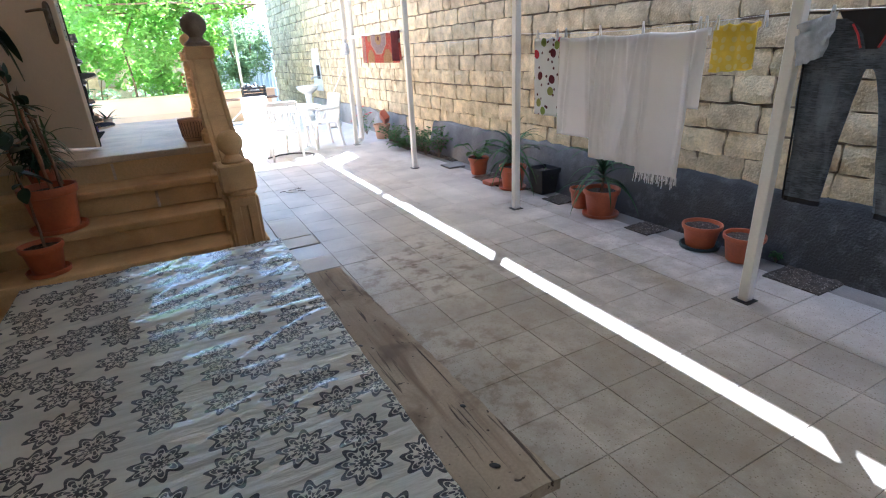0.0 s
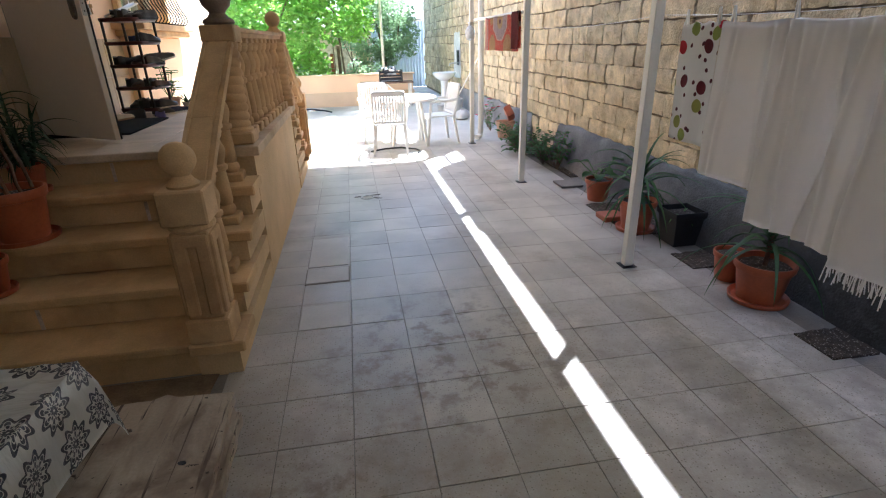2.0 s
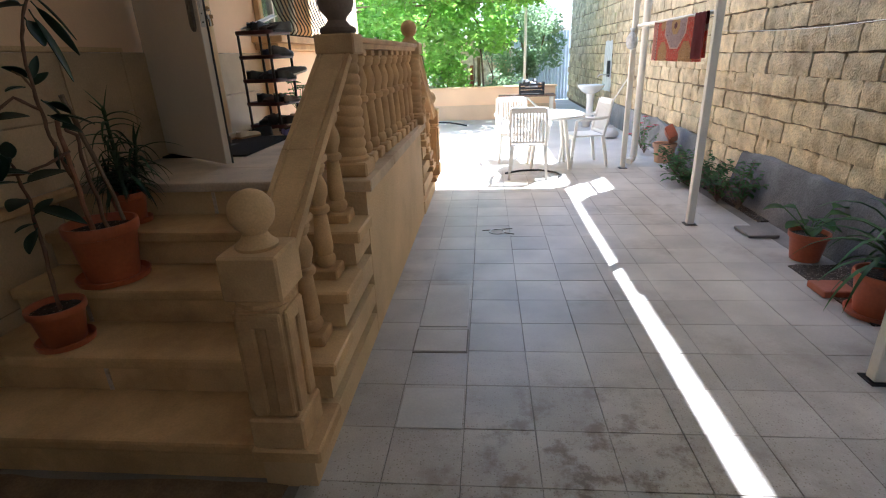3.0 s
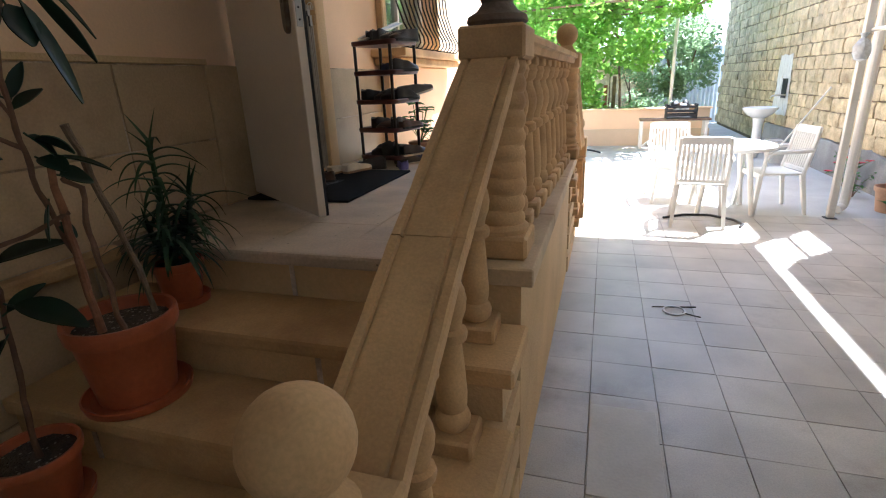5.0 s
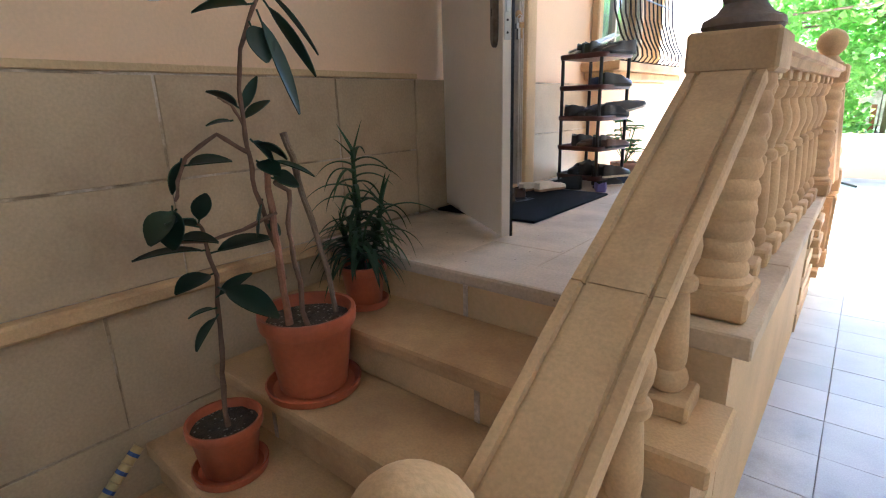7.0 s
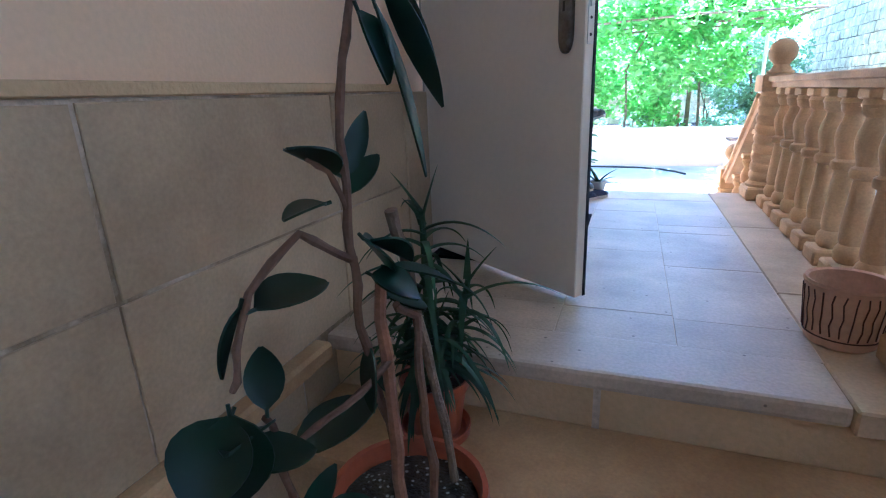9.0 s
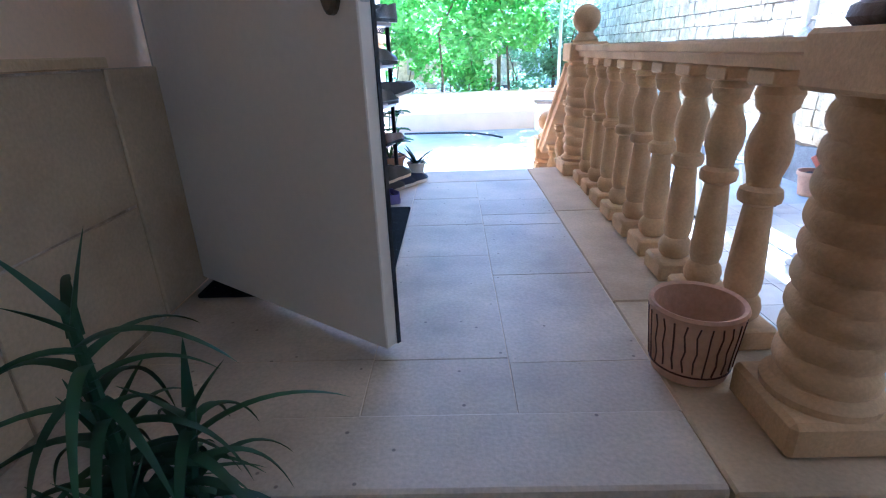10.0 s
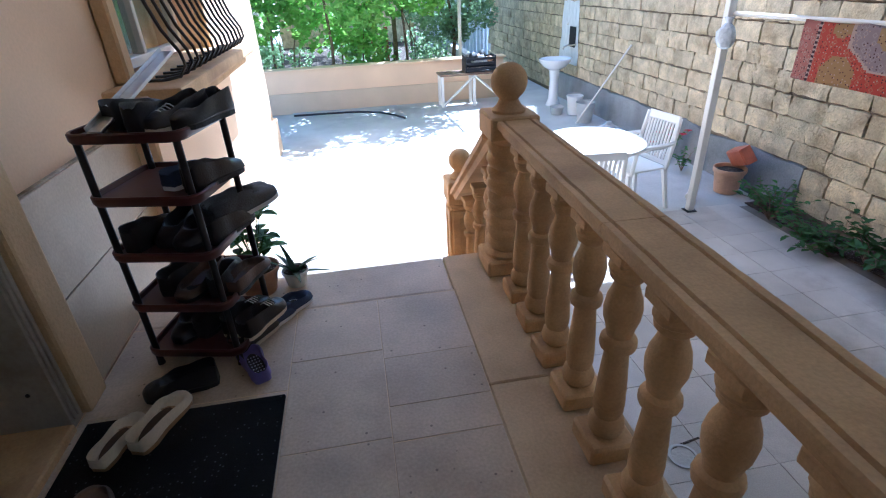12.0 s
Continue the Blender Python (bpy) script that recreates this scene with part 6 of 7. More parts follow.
box(bm, -0.85, -0.265, 5.70, 6.57, PZ + 0.001, PZ + 0.014, 0.003)
dm = solid("door_mat", bm, M_MAT, "worn charcoal door mat before the open door", "door mat")
for i in range(6):
    boxpart("worn_mark", (-0.62 + 0.012 * i, -0.612 + 0.012 * i, 6.05 + 0.03 * (i % 3), 6.16 + 0.05 * (i % 2), PZ + 0.0142, PZ + 0.0152), M_GREYSHOE, dm)


def spline(a, b, c, d, f):
    """Point at f between b and c on the smooth curve through a, b, c, d."""
    return 0.5 * (2 * b + (c - a) * f + (2 * a - 5 * b + 4 * c - d) * f * f + (3 * b - a - 3 * c + d) * f ** 3)


def shoe(material, sole, low=False, label="", category="shoe", lining=None, laces=None):
    """One shoe, toe towards +y, heel at the origin's back."""
    s = thing("shoe", label, category, "shoes")
    h = 0.05 if low else 0.075
    rows = ((-0.128, 0.02, 0.9), (-0.12, 0.03, 1.0), (-0.08, 0.038, 0.98), (-0.03, 0.036, 0.86), (0.02, 0.042, 0.78), (0.07, 0.048, 0.62), (0.105, 0.045, 0.5), (0.128, 0.032, 0.4), (0.138, 0.014, 0.28))
    bm = B()
    rings = []
    hollow = ((-1, 0), (-1.06, 0.4), (-1.0, 1.0), (-0.92, 0.99), (-0.86, 0.12), (0.86, 0.12), (0.92, 0.99), (1.0, 1.0), (1.06, 0.4), (1, 0))
    closed = ((-1, 0), (-1.04, 0.4), (-0.86, 0.78), (-0.6, 0.95), (-0.25, 1.0), (0.25, 1.0), (0.6, 0.95), (0.86, 0.78), (1.04, 0.4), (1, 0))
    last = 0.075 if low else 0.025
    coarse = []
    for i, (y, w, f) in enumerate(rows):
        shape = hollow if 0 < i and y < last else closed
        coarse.append([Vector((w * q, y, 0.014 + h * f * k)) for q, k in shape])
    m = len(coarse)
    along = [[spline(coarse[max(i - 1, 0)][k], coarse[i][k], coarse[i + 1][k], coarse[min(i + 2, m - 1)][k], g / 3) for k in range(10)] for i in range(m - 1) for g in range(3)] + [coarse[-1]]
    for row in along:
        rings.append([bm.verts.new(spline(row[(k - 1) % 10], row[k], row[(k + 1) % 10], row[(k + 2) % 10], g / 2) if k < 9 else row[k].lerp(row[0], g / 2)) for k in range(10) for g in range(2)])
    for a, b in zip(rings, rings[1:]):
        for k in range(20):
            bm.faces.new((a[k], a[(k + 1) % 20], b[(k + 1) % 20], b[k]))
    bm.faces.new(rings[0])
    bm.faces.new(rings[-1][::-1])
    upper = part("upper", bm, material, s, "", True)
    bm = B()
    n = len(rows)
    pts = [(-w * 1.08, y) for y, w, f in rows] + [(w * 1.08, y) for y, w, f in rows[::-1]]
    lo = [bm.verts.new((x, y, 0)) for x, y in pts]
    hi = [bm.verts.new((x, y, 0.016)) for x, y in pts]
    bm.faces.new(lo[::-1])
    bm.faces.new(hi)
    for i in range(len(pts)):
        k = (i + 1) % len(pts)
        bm.faces.new((lo[i], lo[k], hi[k], hi[i]))
    part("sole", bm, sole, s)
    bm = B()
    lathe(bm, [(1.0, 0.0), (0.98, 0.003), (0.02, 0.003)], 16)
    for v in bm.verts:
        v.co = Vector((v.co.x * 0.0325, (last - 0.125) / 2 + v.co.y * (last + 0.09) / 2, 0.0245 + v.co.z))
    part("insole", bm, lining or M_DARK, upper)
    if laces:
        for k in range(4):
            bm = B()
            y, z = 0.034 + 0.016 * k, 0.014 + h * (0.75 - 0.055 * k)
            tube(bm, [(-0.022, y, z - 0.006), (-0.01, y + 0.003, z + 0.003), (0.01, y - 0.003, z + 0.003), (0.022, y, z - 0.006)], 0.0022, 5)
            part("lace", bm, laces, upper)
    return s


black = shoe(M_LEATHER, M_DARK, False, "black leather shoe on the shoe rack")
grey = shoe(M_GREYSHOE, M_PLASTIC, False, "grey canvas trainer with a white sole")
tan = shoe(M_BROWNSHOE, M_DARK, True, "brown leather slip-on shoe", lining=M_INSOLE)
cream = shoe(M_CREAM, M_TAN, True, "cream flat shoe lying on the door mat", lining=M_INSOLE)
navy = shoe(M_NAVY, M_PLASTIC, True, "navy clog on the shoe rack")
laced = shoe(M_LEATHER, M_CREAM, False, "black trainer with a pale sole on the shoe rack", laces=M_PLASTIC)
lilac = shoe(M_PURPLE, M_PURPLE, True, "lilac rubber slipper on the porch floor", "slipper")

RX0, RX1, RY0, RY1 = -0.708, -0.418, 6.80, 7.085
TURN = pose(-0.54, 6.945, 0, 0, 0, -13) @ pose(0.56, -6.945, 0)
TIERS = [0.965, 1.15, 1.337, 1.523, 1.71]
rack = thing("shoe_rack", "maroon five-tier shoe rack crowded with shoes", "shoe rack")


def tray(z):
    """Moulded tray with rounded corners, a raised lip and a hollow top."""
    bm = B()

    def ring(out, h):
        rad = 0.045 + out
        pts = []
        for cx, cy, a0 in ((RX1 - 0.02, RY1 - 0.02, 0), (RX0 + 0.02, RY1 - 0.02, 90), (RX0 + 0.02, RY0 + 0.02, 180), (RX1 - 0.02, RY0 + 0.02, 270)):
            for k in range(6):
                a = math.radians(a0 + 18 * k)
                pts.append(bm.verts.new((cx + rad * math.cos(a), cy + rad * math.sin(a), h)))
        return pts

    rs = [ring(-0.004, z - 0.018), ring(0.001, z - 0.01), ring(0.002, z + 0.008), ring(-0.002, z + 0.013), ring(-0.009, z + 0.012), ring(-0.013, z - 0.002)]
    for a, b in zip(rs, rs[1:]):
        for k in range(24):
            bm.faces.new((a[k], a[(k + 1) % 24], b[(k + 1) % 24], b[k]))
    bm.faces.new(rs[0][::-1])
    bm.faces.new(rs[-1])
    return bm


for z in TIERS:
    part("tray", tray(z), M_RACK, rack, "", True)
for x in (RX0, RX1):
    for y in (RY0, RY1):
        bm = B()
        lathe(bm, [(0.013, PZ + 0.001), (0.011, PZ + 0.02), (0.011, 1.695)], 10, (x, y, 0))
        part("leg", bm, M_IRON, rack, "", True)
rack.matrix_world = TURN
rnd = random.Random(9)
plan = ((0, 0, black, -0.72), (0, 0, black, -0.62), (0, 0, laced, -0.50), (0, 0, laced, -0.42),
        (1, 0, black, -0.72), (1, 0, tan, -0.62), (1, 0, black, -0.53), (1, 0, tan, -0.44),
        (2, 0, black, -0.76), (2, 0, black, -0.66), (2, 0, black, -0.56), (2, 0, black, -0.47),
        (3, 0, navy, -0.56), (3, 0, black, -0.46),
        (4, 0, black, -0.70), (4, 0, black, -0.61), (4, 0, laced, -0.52), (4, 0, black, -0.44))
for tier, _, kind, x in plan:
    copy_thing(kind, TURN @ pose(-0.40 + (x + 0.44) * 0.82, 6.945 + rnd.uniform(-0.03, 0.03), TIERS[tier] - 0.001, 0, 0, rnd.uniform(-14, 14) + (180 if rnd.random() < 0.3 else 0)) @ Matrix.Scale(0.87, 4))
copy_thing(grey, TURN @ pose(-0.395, 7.06, TIERS[2] + 0.03, 14, 0, -40) @ Matrix.Scale(0.9, 4))
copy_thing(navy, pose(-0.36, 6.98, PZ + 0.001, 0, 0, -35) @ Matrix.Scale(0.9, 4))
laced.matrix_world = pose(-0.405, 6.90, PZ + 0.001, 0, 0, -30) @ Matrix.Scale(0.85, 4)
bm = B()
for a in range(-1, 3):
    for k in range(7):
        lathe(bm, [(0.0032, 0), (0.0026, 0.002), (0.0006, 0.003)], 6, ((a - 0.5) * 0.0125, -0.10 + k * 0.021, 0.0275))
part("nubs", bm, M_PLASTIC, lilac, "pale massage nubs on the insole")
for ob, m in ((black, pose(-0.60, 6.68, PZ + 0.001, 0, 0, 100) @ Matrix.Scale(0.85, 4)), (grey, TURN @ pose(-0.43, 7.09, TIERS[2] + 0.028, 14, 0, -34) @ Matrix.Scale(0.9, 4)), (tan, pose(-0.665, 6.21, PZ + 0.0145, 0, 0, 40) @ Matrix.Scale(0.85, 4)),
              (cream, pose(-0.617, 6.515, PZ + 0.0145, 0, 0, -18) @ Matrix.Scale(0.86, 4)), (navy, pose(-0.30, 7.06, PZ + 0.001, 0, 0, -35) @ Matrix.Scale(0.9, 4)), (lilac, pose(-0.385, 6.745, PZ + 0.001, 0, 0, 25) @ Matrix.Scale(0.8, 4))):
    ob.matrix_world = m
copy_thing(cream, pose(-0.717, 6.465, PZ + 0.0145, 0, 0, -13) @ Matrix.Scale(0.86, 4))
copy_thing(tan, pose(-0.655, 6.045, PZ + 0.0145, 0, 0, 62) @ Matrix.Scale(0.85, 4))
bm = B()
box(bm, -0.02, 0.02, 0, 0.56, 0, 0.012, 0.002, pose(-0.645, 6.80, 1.716, 15, 0, -8))
box(bm, -0.02, -0.017, 0, 0.56, 0.0121, 0.026, 0.001, pose(-0.645, 6.80, 1.716, 15, 0, -8))
solid("metal_strip", bm, M_METAL, "bent aluminium strip leaning on the shoe rack", "metal strip")
bm = B()
box(bm, -0.645, -0.575, 7.03, 7.10, 1.709, 1.764, 0.012)
solid("sponge", bm, M_TAN, "yellow sponge among the shoes on the rack", "sponge")

# planters beside the newel and on the steps
wp = thing("planter_pot", "pale clay planter carved with dark basket lines", "planter", at=(0.447, 5.292, PZ))
bm = B()
lathe(bm, [(0.078, 0), (0.088, 0.008), (0.092, 0.03), (0.10, 0.09), (0.108, 0.17), (0.112, 0.178), (0.108, 0.186), (0.098, 0.182), (0.092, 0.10), (0.08, 0.03), (0.004, 0.028)], 36)
part("pot", bm, M_CLAYPALE, wp, "", True)
rnd = random.Random(4)
for i in range(26):
    a = 2 * math.pi * i / 26
    bm = B()
    z0, z1 = 0.035 + rnd.uniform(0, 0.01), 0.165
    tube(bm, [((0.0945 + 0.014 * (z - 0.03) / 0.14) * math.cos(a + 0.03 * math.sin(z * 90 + i)), (0.0945 + 0.014 * (z - 0.03) / 0.14) * math.sin(a + 0.03 * math.sin(z * 90 + i)), z) for z in (z0, z0 + 0.03, 0.1, 0.14, z1)], 0.0022, 5)
    part("groove", bm, M_RACK, wp)
bm = B()
tube(bm, [(0.0935 * math.cos(2 * math.pi * i / 36), 0.0935 * math.sin(2 * math.pi * i / 36), 0.032) for i in range(37)], 0.0022, 5)
part("groove", bm, M_RACK, wp)

wp.scale = (0.88, 0.88, 0.92)
p = flower_pot(-0.515, 4.862, 0.722, 0.085, 0.165, "terracotta pot with a spidery aloe on the step", M_TERRA)
p.name = "aloe_pot"
rnd = random.Random(21)
for sx, sy, sh in ((-0.01, 0, 0.44), (0.075, 0.035, 0.27), (-0.045, 0.03, 0.22), (0.02, -0.05, 0.17), (-0.05, -0.03, 0.13)):
    bm = B()
    tube(bm, [(sx * 0.3, sy * 0.3, 0.14), (sx * 0.8, sy * 0.8, 0.14 + sh * 0.5), (sx * 1.1, sy * 1.1, 0.14 + sh)], [0.011, 0.010, 0.007], 7)
    part("stem", bm, M_ALOE, p, "", True)
    k = int(12 + sh * 62)
    for i in range(k):
        f = i / k
        a = i * 2.399 + rnd.uniform(-0.35, 0.35)
        el = 0.78 - 0.42 * f + rnd.uniform(-0.25, 0.25) + (0.7 if i >= k - 3 else 0)
        long = rnd.uniform(0.16, 0.25) * (0.55 if i >= k - 3 else 1.0)
        bm = B()
        blade(bm, (sx * (0.4 + 0.7 * f), sy * (0.4 + 0.7 * f), 0.15 + sh * (0.08 + 0.92 * f)), (math.cos(a) * math.cos(el), math.sin(a) * math.cos(el), math.sin(el)),
              long, 0.019, rnd.uniform(1.5, 3.0) * (1.15 - 0.5 * f ** 2) * (0.2 if i >= k - 3 else 1), 11, 0.3)
        part("leaf", bm, M_ALOE, p, "", True)

p = flower_pot(-0.455, 4.56, 0.542, 0.15, 0.282, "large terracotta pot with a leggy rubber plant on the step", M_TERRA)
p.name = "rubber_plant"


def stem(par, pts, r0, r1, material=M_STEM):
    """A jointed stem through world points."""
    bm = B()
    q = [Vector(a) - Vector(par.matrix_world.translation) for a in pts]
    fine = []
    for a, b in zip(q, q[1:]):
        for i in range(4):
            c = a.lerp(b, i / 4)
            fine.append(c + Vector((noise.noise(c * 11), noise.noise(c * 11 + Vector((4, 0, 0))), 0)) * 0.009)
    fine.append(q[-1])
    n = len(fine) - 1
    tube(bm, fine, [r0 + (r1 - r0) * i / n + (0.0012 if i % 3 == 0 else 0) for i in range(n + 1)], 8)
    part("stem", bm, material, par, "", True)


def leaf(par, base, tip, width, roll=0.0, droop=0.3, material=M_LEAFDK):
    base, tip = Vector(base), Vector(tip)
    d = tip - base
    bm = B()
    o = Vector(par.matrix_world.translation)
    tube(bm, [base - o, base - o + d * 0.14], 0.0028, 5)
    oval_leaf(bm, base - o + d * 0.12, d.normalized() + Vector((0, 0, droop * 0.45)), d.length * 0.92, width * 1.35, droop, roll, 8)
    part("leaf", bm, material, par, "", True)


stem(p, [(-0.42, 4.47, 0.81), (-0.425, 4.46, 1.05), (-0.43, 4.465, 1.286)], 0.011, 0.009, M_REDSTEM)
stem(p, [(-0.37, 4.50, 0.81), (-0.375, 4.485, 1.0), (-0.38, 4.48, 1.10), (-0.39, 4.50, 1.22), (-0.41, 4.47, 1.25)], 0.008, 0.006)
stem(p, [(-0.38, 4.62, 0.81), (-0.40, 4.60, 1.0), (-0.42, 4.56, 1.24), (-0.44, 4.535, 1.38)], 0.008, 0.010, M_BARK)
stem(p, [(-0.43, 4.48, 0.95), (-0.45, 4.455, 1.12), (-0.45, 4.43, 1.26), (-0.45, 4.425, 1.38), (-0.45, 4.42, 1.50), (-0.45, 4.435, 1.60), (-0.44, 4.49, 1.705), (-0.43, 4.52, 1.76)], 0.007, 0.005)
stem(p, [(-0.45, 4.43, 1.33), (-0.49, 4.36, 1.385), (-0.51, 4.28, 1.33), (-0.52, 4.25, 1.27), (-0.52, 4.24, 1.22)], 0.006, 0.004)
stem(p, [(-0.42, 4.47, 1.16), (-0.46, 4.38, 1.12), (-0.50, 4.30, 1.10), (-0.52, 4.22, 1.11)], 0.006, 0.004)
stem(p, [(-0.45, 4.425, 1.40), (-0.46, 4.40, 1.46), (-0.47, 4.37, 1.48)], 0.004, 0.003)
for a, b, w, r in (((-0.44, 4.49, 1.715), (-0.47, 4.34, 1.685), 0.058, 0.2), ((-0.43, 4.49, 1.70), (-0.39, 4.56, 1.44), 0.034, 0.9), ((-0.43, 4.51, 1.73), (-0.38, 4.62, 1.54), 0.03, -0.6),
                   ((-0.44, 4.47, 1.67), (-0.41, 4.49, 1.57), 0.065, 0.5), ((-0.45, 4.42, 1.45), (-0.48, 4.35, 1.495), 0.05, 0.2), ((-0.45, 4.425, 1.44), (-0.44, 4.47, 1.53), 0.024, 0.9),
                   ((-0.45, 4.42, 1.42), (-0.44, 4.50, 1.47), 0.026, 0.5), ((-0.46, 4.40, 1.42), (-0.49, 4.34, 1.41), 0.04, 0.0), ((-0.51, 4.27, 1.31), (-0.47, 4.38, 1.315), 0.05, 0.3),
                   ((-0.51, 4.27, 1.33), (-0.53, 4.24, 1.24), 0.03, 0.6), ((-0.52, 4.23, 1.21), (-0.50, 4.21, 1.10), 0.075, 0.4), ((-0.52, 4.24, 1.20), (-0.52, 4.16, 1.12), 0.075, -0.3),
                   ((-0.52, 4.22, 1.12), (-0.47, 4.31, 1.10), 0.06, 0.1), ((-0.44, 4.43, 1.37), (-0.42, 4.48, 1.30), 0.05, 0.4), ((-0.44, 4.44, 1.36), (-0.40, 4.51, 1.31), 0.05, -0.3),
                   ((-0.44, 4.44, 1.31), (-0.37, 4.46, 1.27), 0.05, 0.2), ((-0.43, 4.47, 1.26), (-0.40, 4.54, 1.23), 0.06, 0.5), ((-0.43, 4.47, 1.31), (-0.35, 4.56, 1.26), 0.035, 0.1),
                   ((-0.45, 4.45, 1.20), (-0.43, 4.41, 1.10), 0.03, 0.9), ((-0.45, 4.45, 1.14), (-0.43, 4.48, 1.09), 0.025, 0.9), ((-0.43, 4.52, 1.76), (-0.40, 4.65, 1.60), 0.03, 0.7),
                   ((-0.43, 4.52, 1.77), (-0.46, 4.62, 1.80), 0.055, 0.2)):
    leaf(p, a, b, w, r)
p2 = flower_pot(-0.52, 4.27, 0.362, 0.108, 0.185, "terracotta pot with a young rubber plant on the step", M_TERRA)
p2.name = "rubber_plant"
stem(p2, [(-0.50, 4.27, 0.52), (-0.505, 4.28, 0.70), (-0.51, 4.30, 0.85), (-0.52, 4.315, 0.99), (-0.52, 4.305, 1.08), (-0.525, 4.29, 1.15)], 0.008, 0.005)
for a, b, w, r in (((-0.52, 4.31, 1.07), (-0.56, 4.13, 1.08), 0.05, 0.0), ((-0.52, 4.31, 1.06), (-0.46, 4.47, 1.08), 0.06, 0.2), ((-0.52, 4.31, 1.00), (-0.49, 4.19, 0.985), 0.055, -0.2),
                   ((-0.51, 4.31, 0.96), (-0.40, 4.42, 0.86), 0.075, 0.3), ((-0.51, 4.30, 0.93), (-0.52, 4.42, 0.97), 0.03, 0.3), ((-0.51, 4.30, 0.88), (-0.50, 4.22, 0.80), 0.05, 0.3),
                   ((-0.51, 4.30, 0.90), (-0.54, 4.23, 0.885), 0.03, 0.1), ((-0.52, 4.29, 1.14), (-0.50, 4.20, 1.17), 0.05, 0.3), ((-0.52, 4.29, 1.15), (-0.56, 4.34, 1.22), 0.04, 0.2)):
    leaf(p2, a, b, w, r)

cane = thing("bamboo_cane", "yellow bamboo cane with blue tape leaning at the steps", "cane")
c0, c1 = Vector((-0.80, 3.72, 0.03)), Vector((-0.845, 4.125, 0.385))
for i in range(9):
    bm = B()
    a, b = c0.lerp(c1, i / 9), c0.lerp(c1, (i + 0.97) / 9)
    tube(bm, [a, a.lerp(b, 0.08), a.lerp(b, 0.92), b], [0.021, 0.018, 0.018, 0.021], 10)
    part("segment", bm, M_BAMBOO, cane, "", True)
    bm = B()
    q = c0.lerp(c1, (i + 0.5) / 9)
    d = (c1 - c0).normalized() * 0.006
    tube(bm, [q - d, q + d], 0.0195, 10)
    part("tape", bm, M_BLUE, cane, "blue tape ring")
plate = thing("wall_plate", "round pale plate fixed on the plaster wall", "wall plate")
bm = B()
lathe(bm, [(0.085, 0), (0.10, 0.006), (0.10, 0.012), (0.085, 0.02), (0.02, 0.024)], 32, (0, 0, 0), pose(-0.909, 4.425, 1.875, 0, 90, 0))
part("disc", bm, M_SINK, plate, "", True)

# little pots at the far edge of the porch
p = flower_pot(-0.43, 7.25, PZ + 0.001, 0.09, 0.12, "small clay pot with a speckled leafy plant on the porch edge", None, M_CLAYPALE)
rnd = random.Random(31)
for i in range(16):
    a, h = rnd.uniform(0, 6.28), rnd.uniform(0.08, 0.3)
    q = Vector((math.cos(a) * 0.07, math.sin(a) * 0.07, 0.1 + h))
    bm = B()
    tube(bm, [(0, 0, 0.1), q * 0.5 + Vector((0, 0, 0.06)), q], 0.0025, 5)
    for k in range(3):
        c = a + k * 2
        oval_leaf(bm, q, (math.cos(c), math.sin(c), 0.3), 0.075, 0.045, 0.5, 0, 3)
    part("leaf", bm, M_WEED, p)
p = flower_pot(-0.28, 7.27, PZ + 0.001, 0.055, 0.075, "tiny pot with fleshy pointed leaves on the porch edge", None, M_SINK)
strap_plant(p, 8, 0.06, 0.19, 0.03, 0.85, 0.5, M_ALOE, 0.0, 4)


# ---- trees and garden ----
def leaf_cloud(name, parent, material, clumps, per, size, seed, flat=0.5):
    """A crown of many small folded leaves set in uneven clumps (centre and radius)."""
    r = np.random.RandomState(seed)
    vs, fs = [], []
    for cx, cy, cz, rad in clumps:
        n = int(per * rad * rad * rad ** 0.3)
        d = r.normal(size=(n, 3))
        d /= np.linalg.norm(d, axis=1)[:, None]
        dist = rad * r.uniform(0.25, 1.0, size=n) ** 0.5
        c = np.array([cx, cy, cz]) + d * dist[:, None] * np.array([1.0, 1.0, 0.8])
        a = r.normal(size=(n, 3))
        a[:, 2] *= flat
        a /= np.linalg.norm(a, axis=1)[:, None]
        b = np.cross(a, r.normal(size=(n, 3)))
        b /= np.linalg.norm(b, axis=1)[:, None]
        up = np.cross(a, b)
        s = size * r.uniform(0.6, 1.3, size=n)[:, None]
        quad = np.stack([c - a * s * 0.55, c + b * s * 0.42 + up * s * 0.12, c + a * s * 0.6 - up * s * 0.15, c - b * s * 0.42 + up * s * 0.12], axis=1)
        o = len(vs)
        vs.extend(map(tuple, quad.reshape(-1, 3)))
        for i in range(n):
            k = o + 4 * i
            fs.append((k, k + 1, k + 2))
            fs.append((k, k + 2, k + 3))
    me = bpy.data.meshes.new(name)
    me.from_pydata(vs, [], fs)
    me.materials.append(material)
    ob = new(name, me)
    ob.parent = parent
    return ob


def limbs(parent, paths, material=M_BARK):
    for path, r0, r1 in paths:
        bm = B()
        n = len(path)
        tube(bm, path, [r0 + (r1 - r0) * i / (n - 1) for i in range(n)], 8)
        part("limb", bm, material, parent, "", True)


rnd = random.Random(12)
vine = thing("grape_vine", "broad light-green vine over the garden wall", "vine")
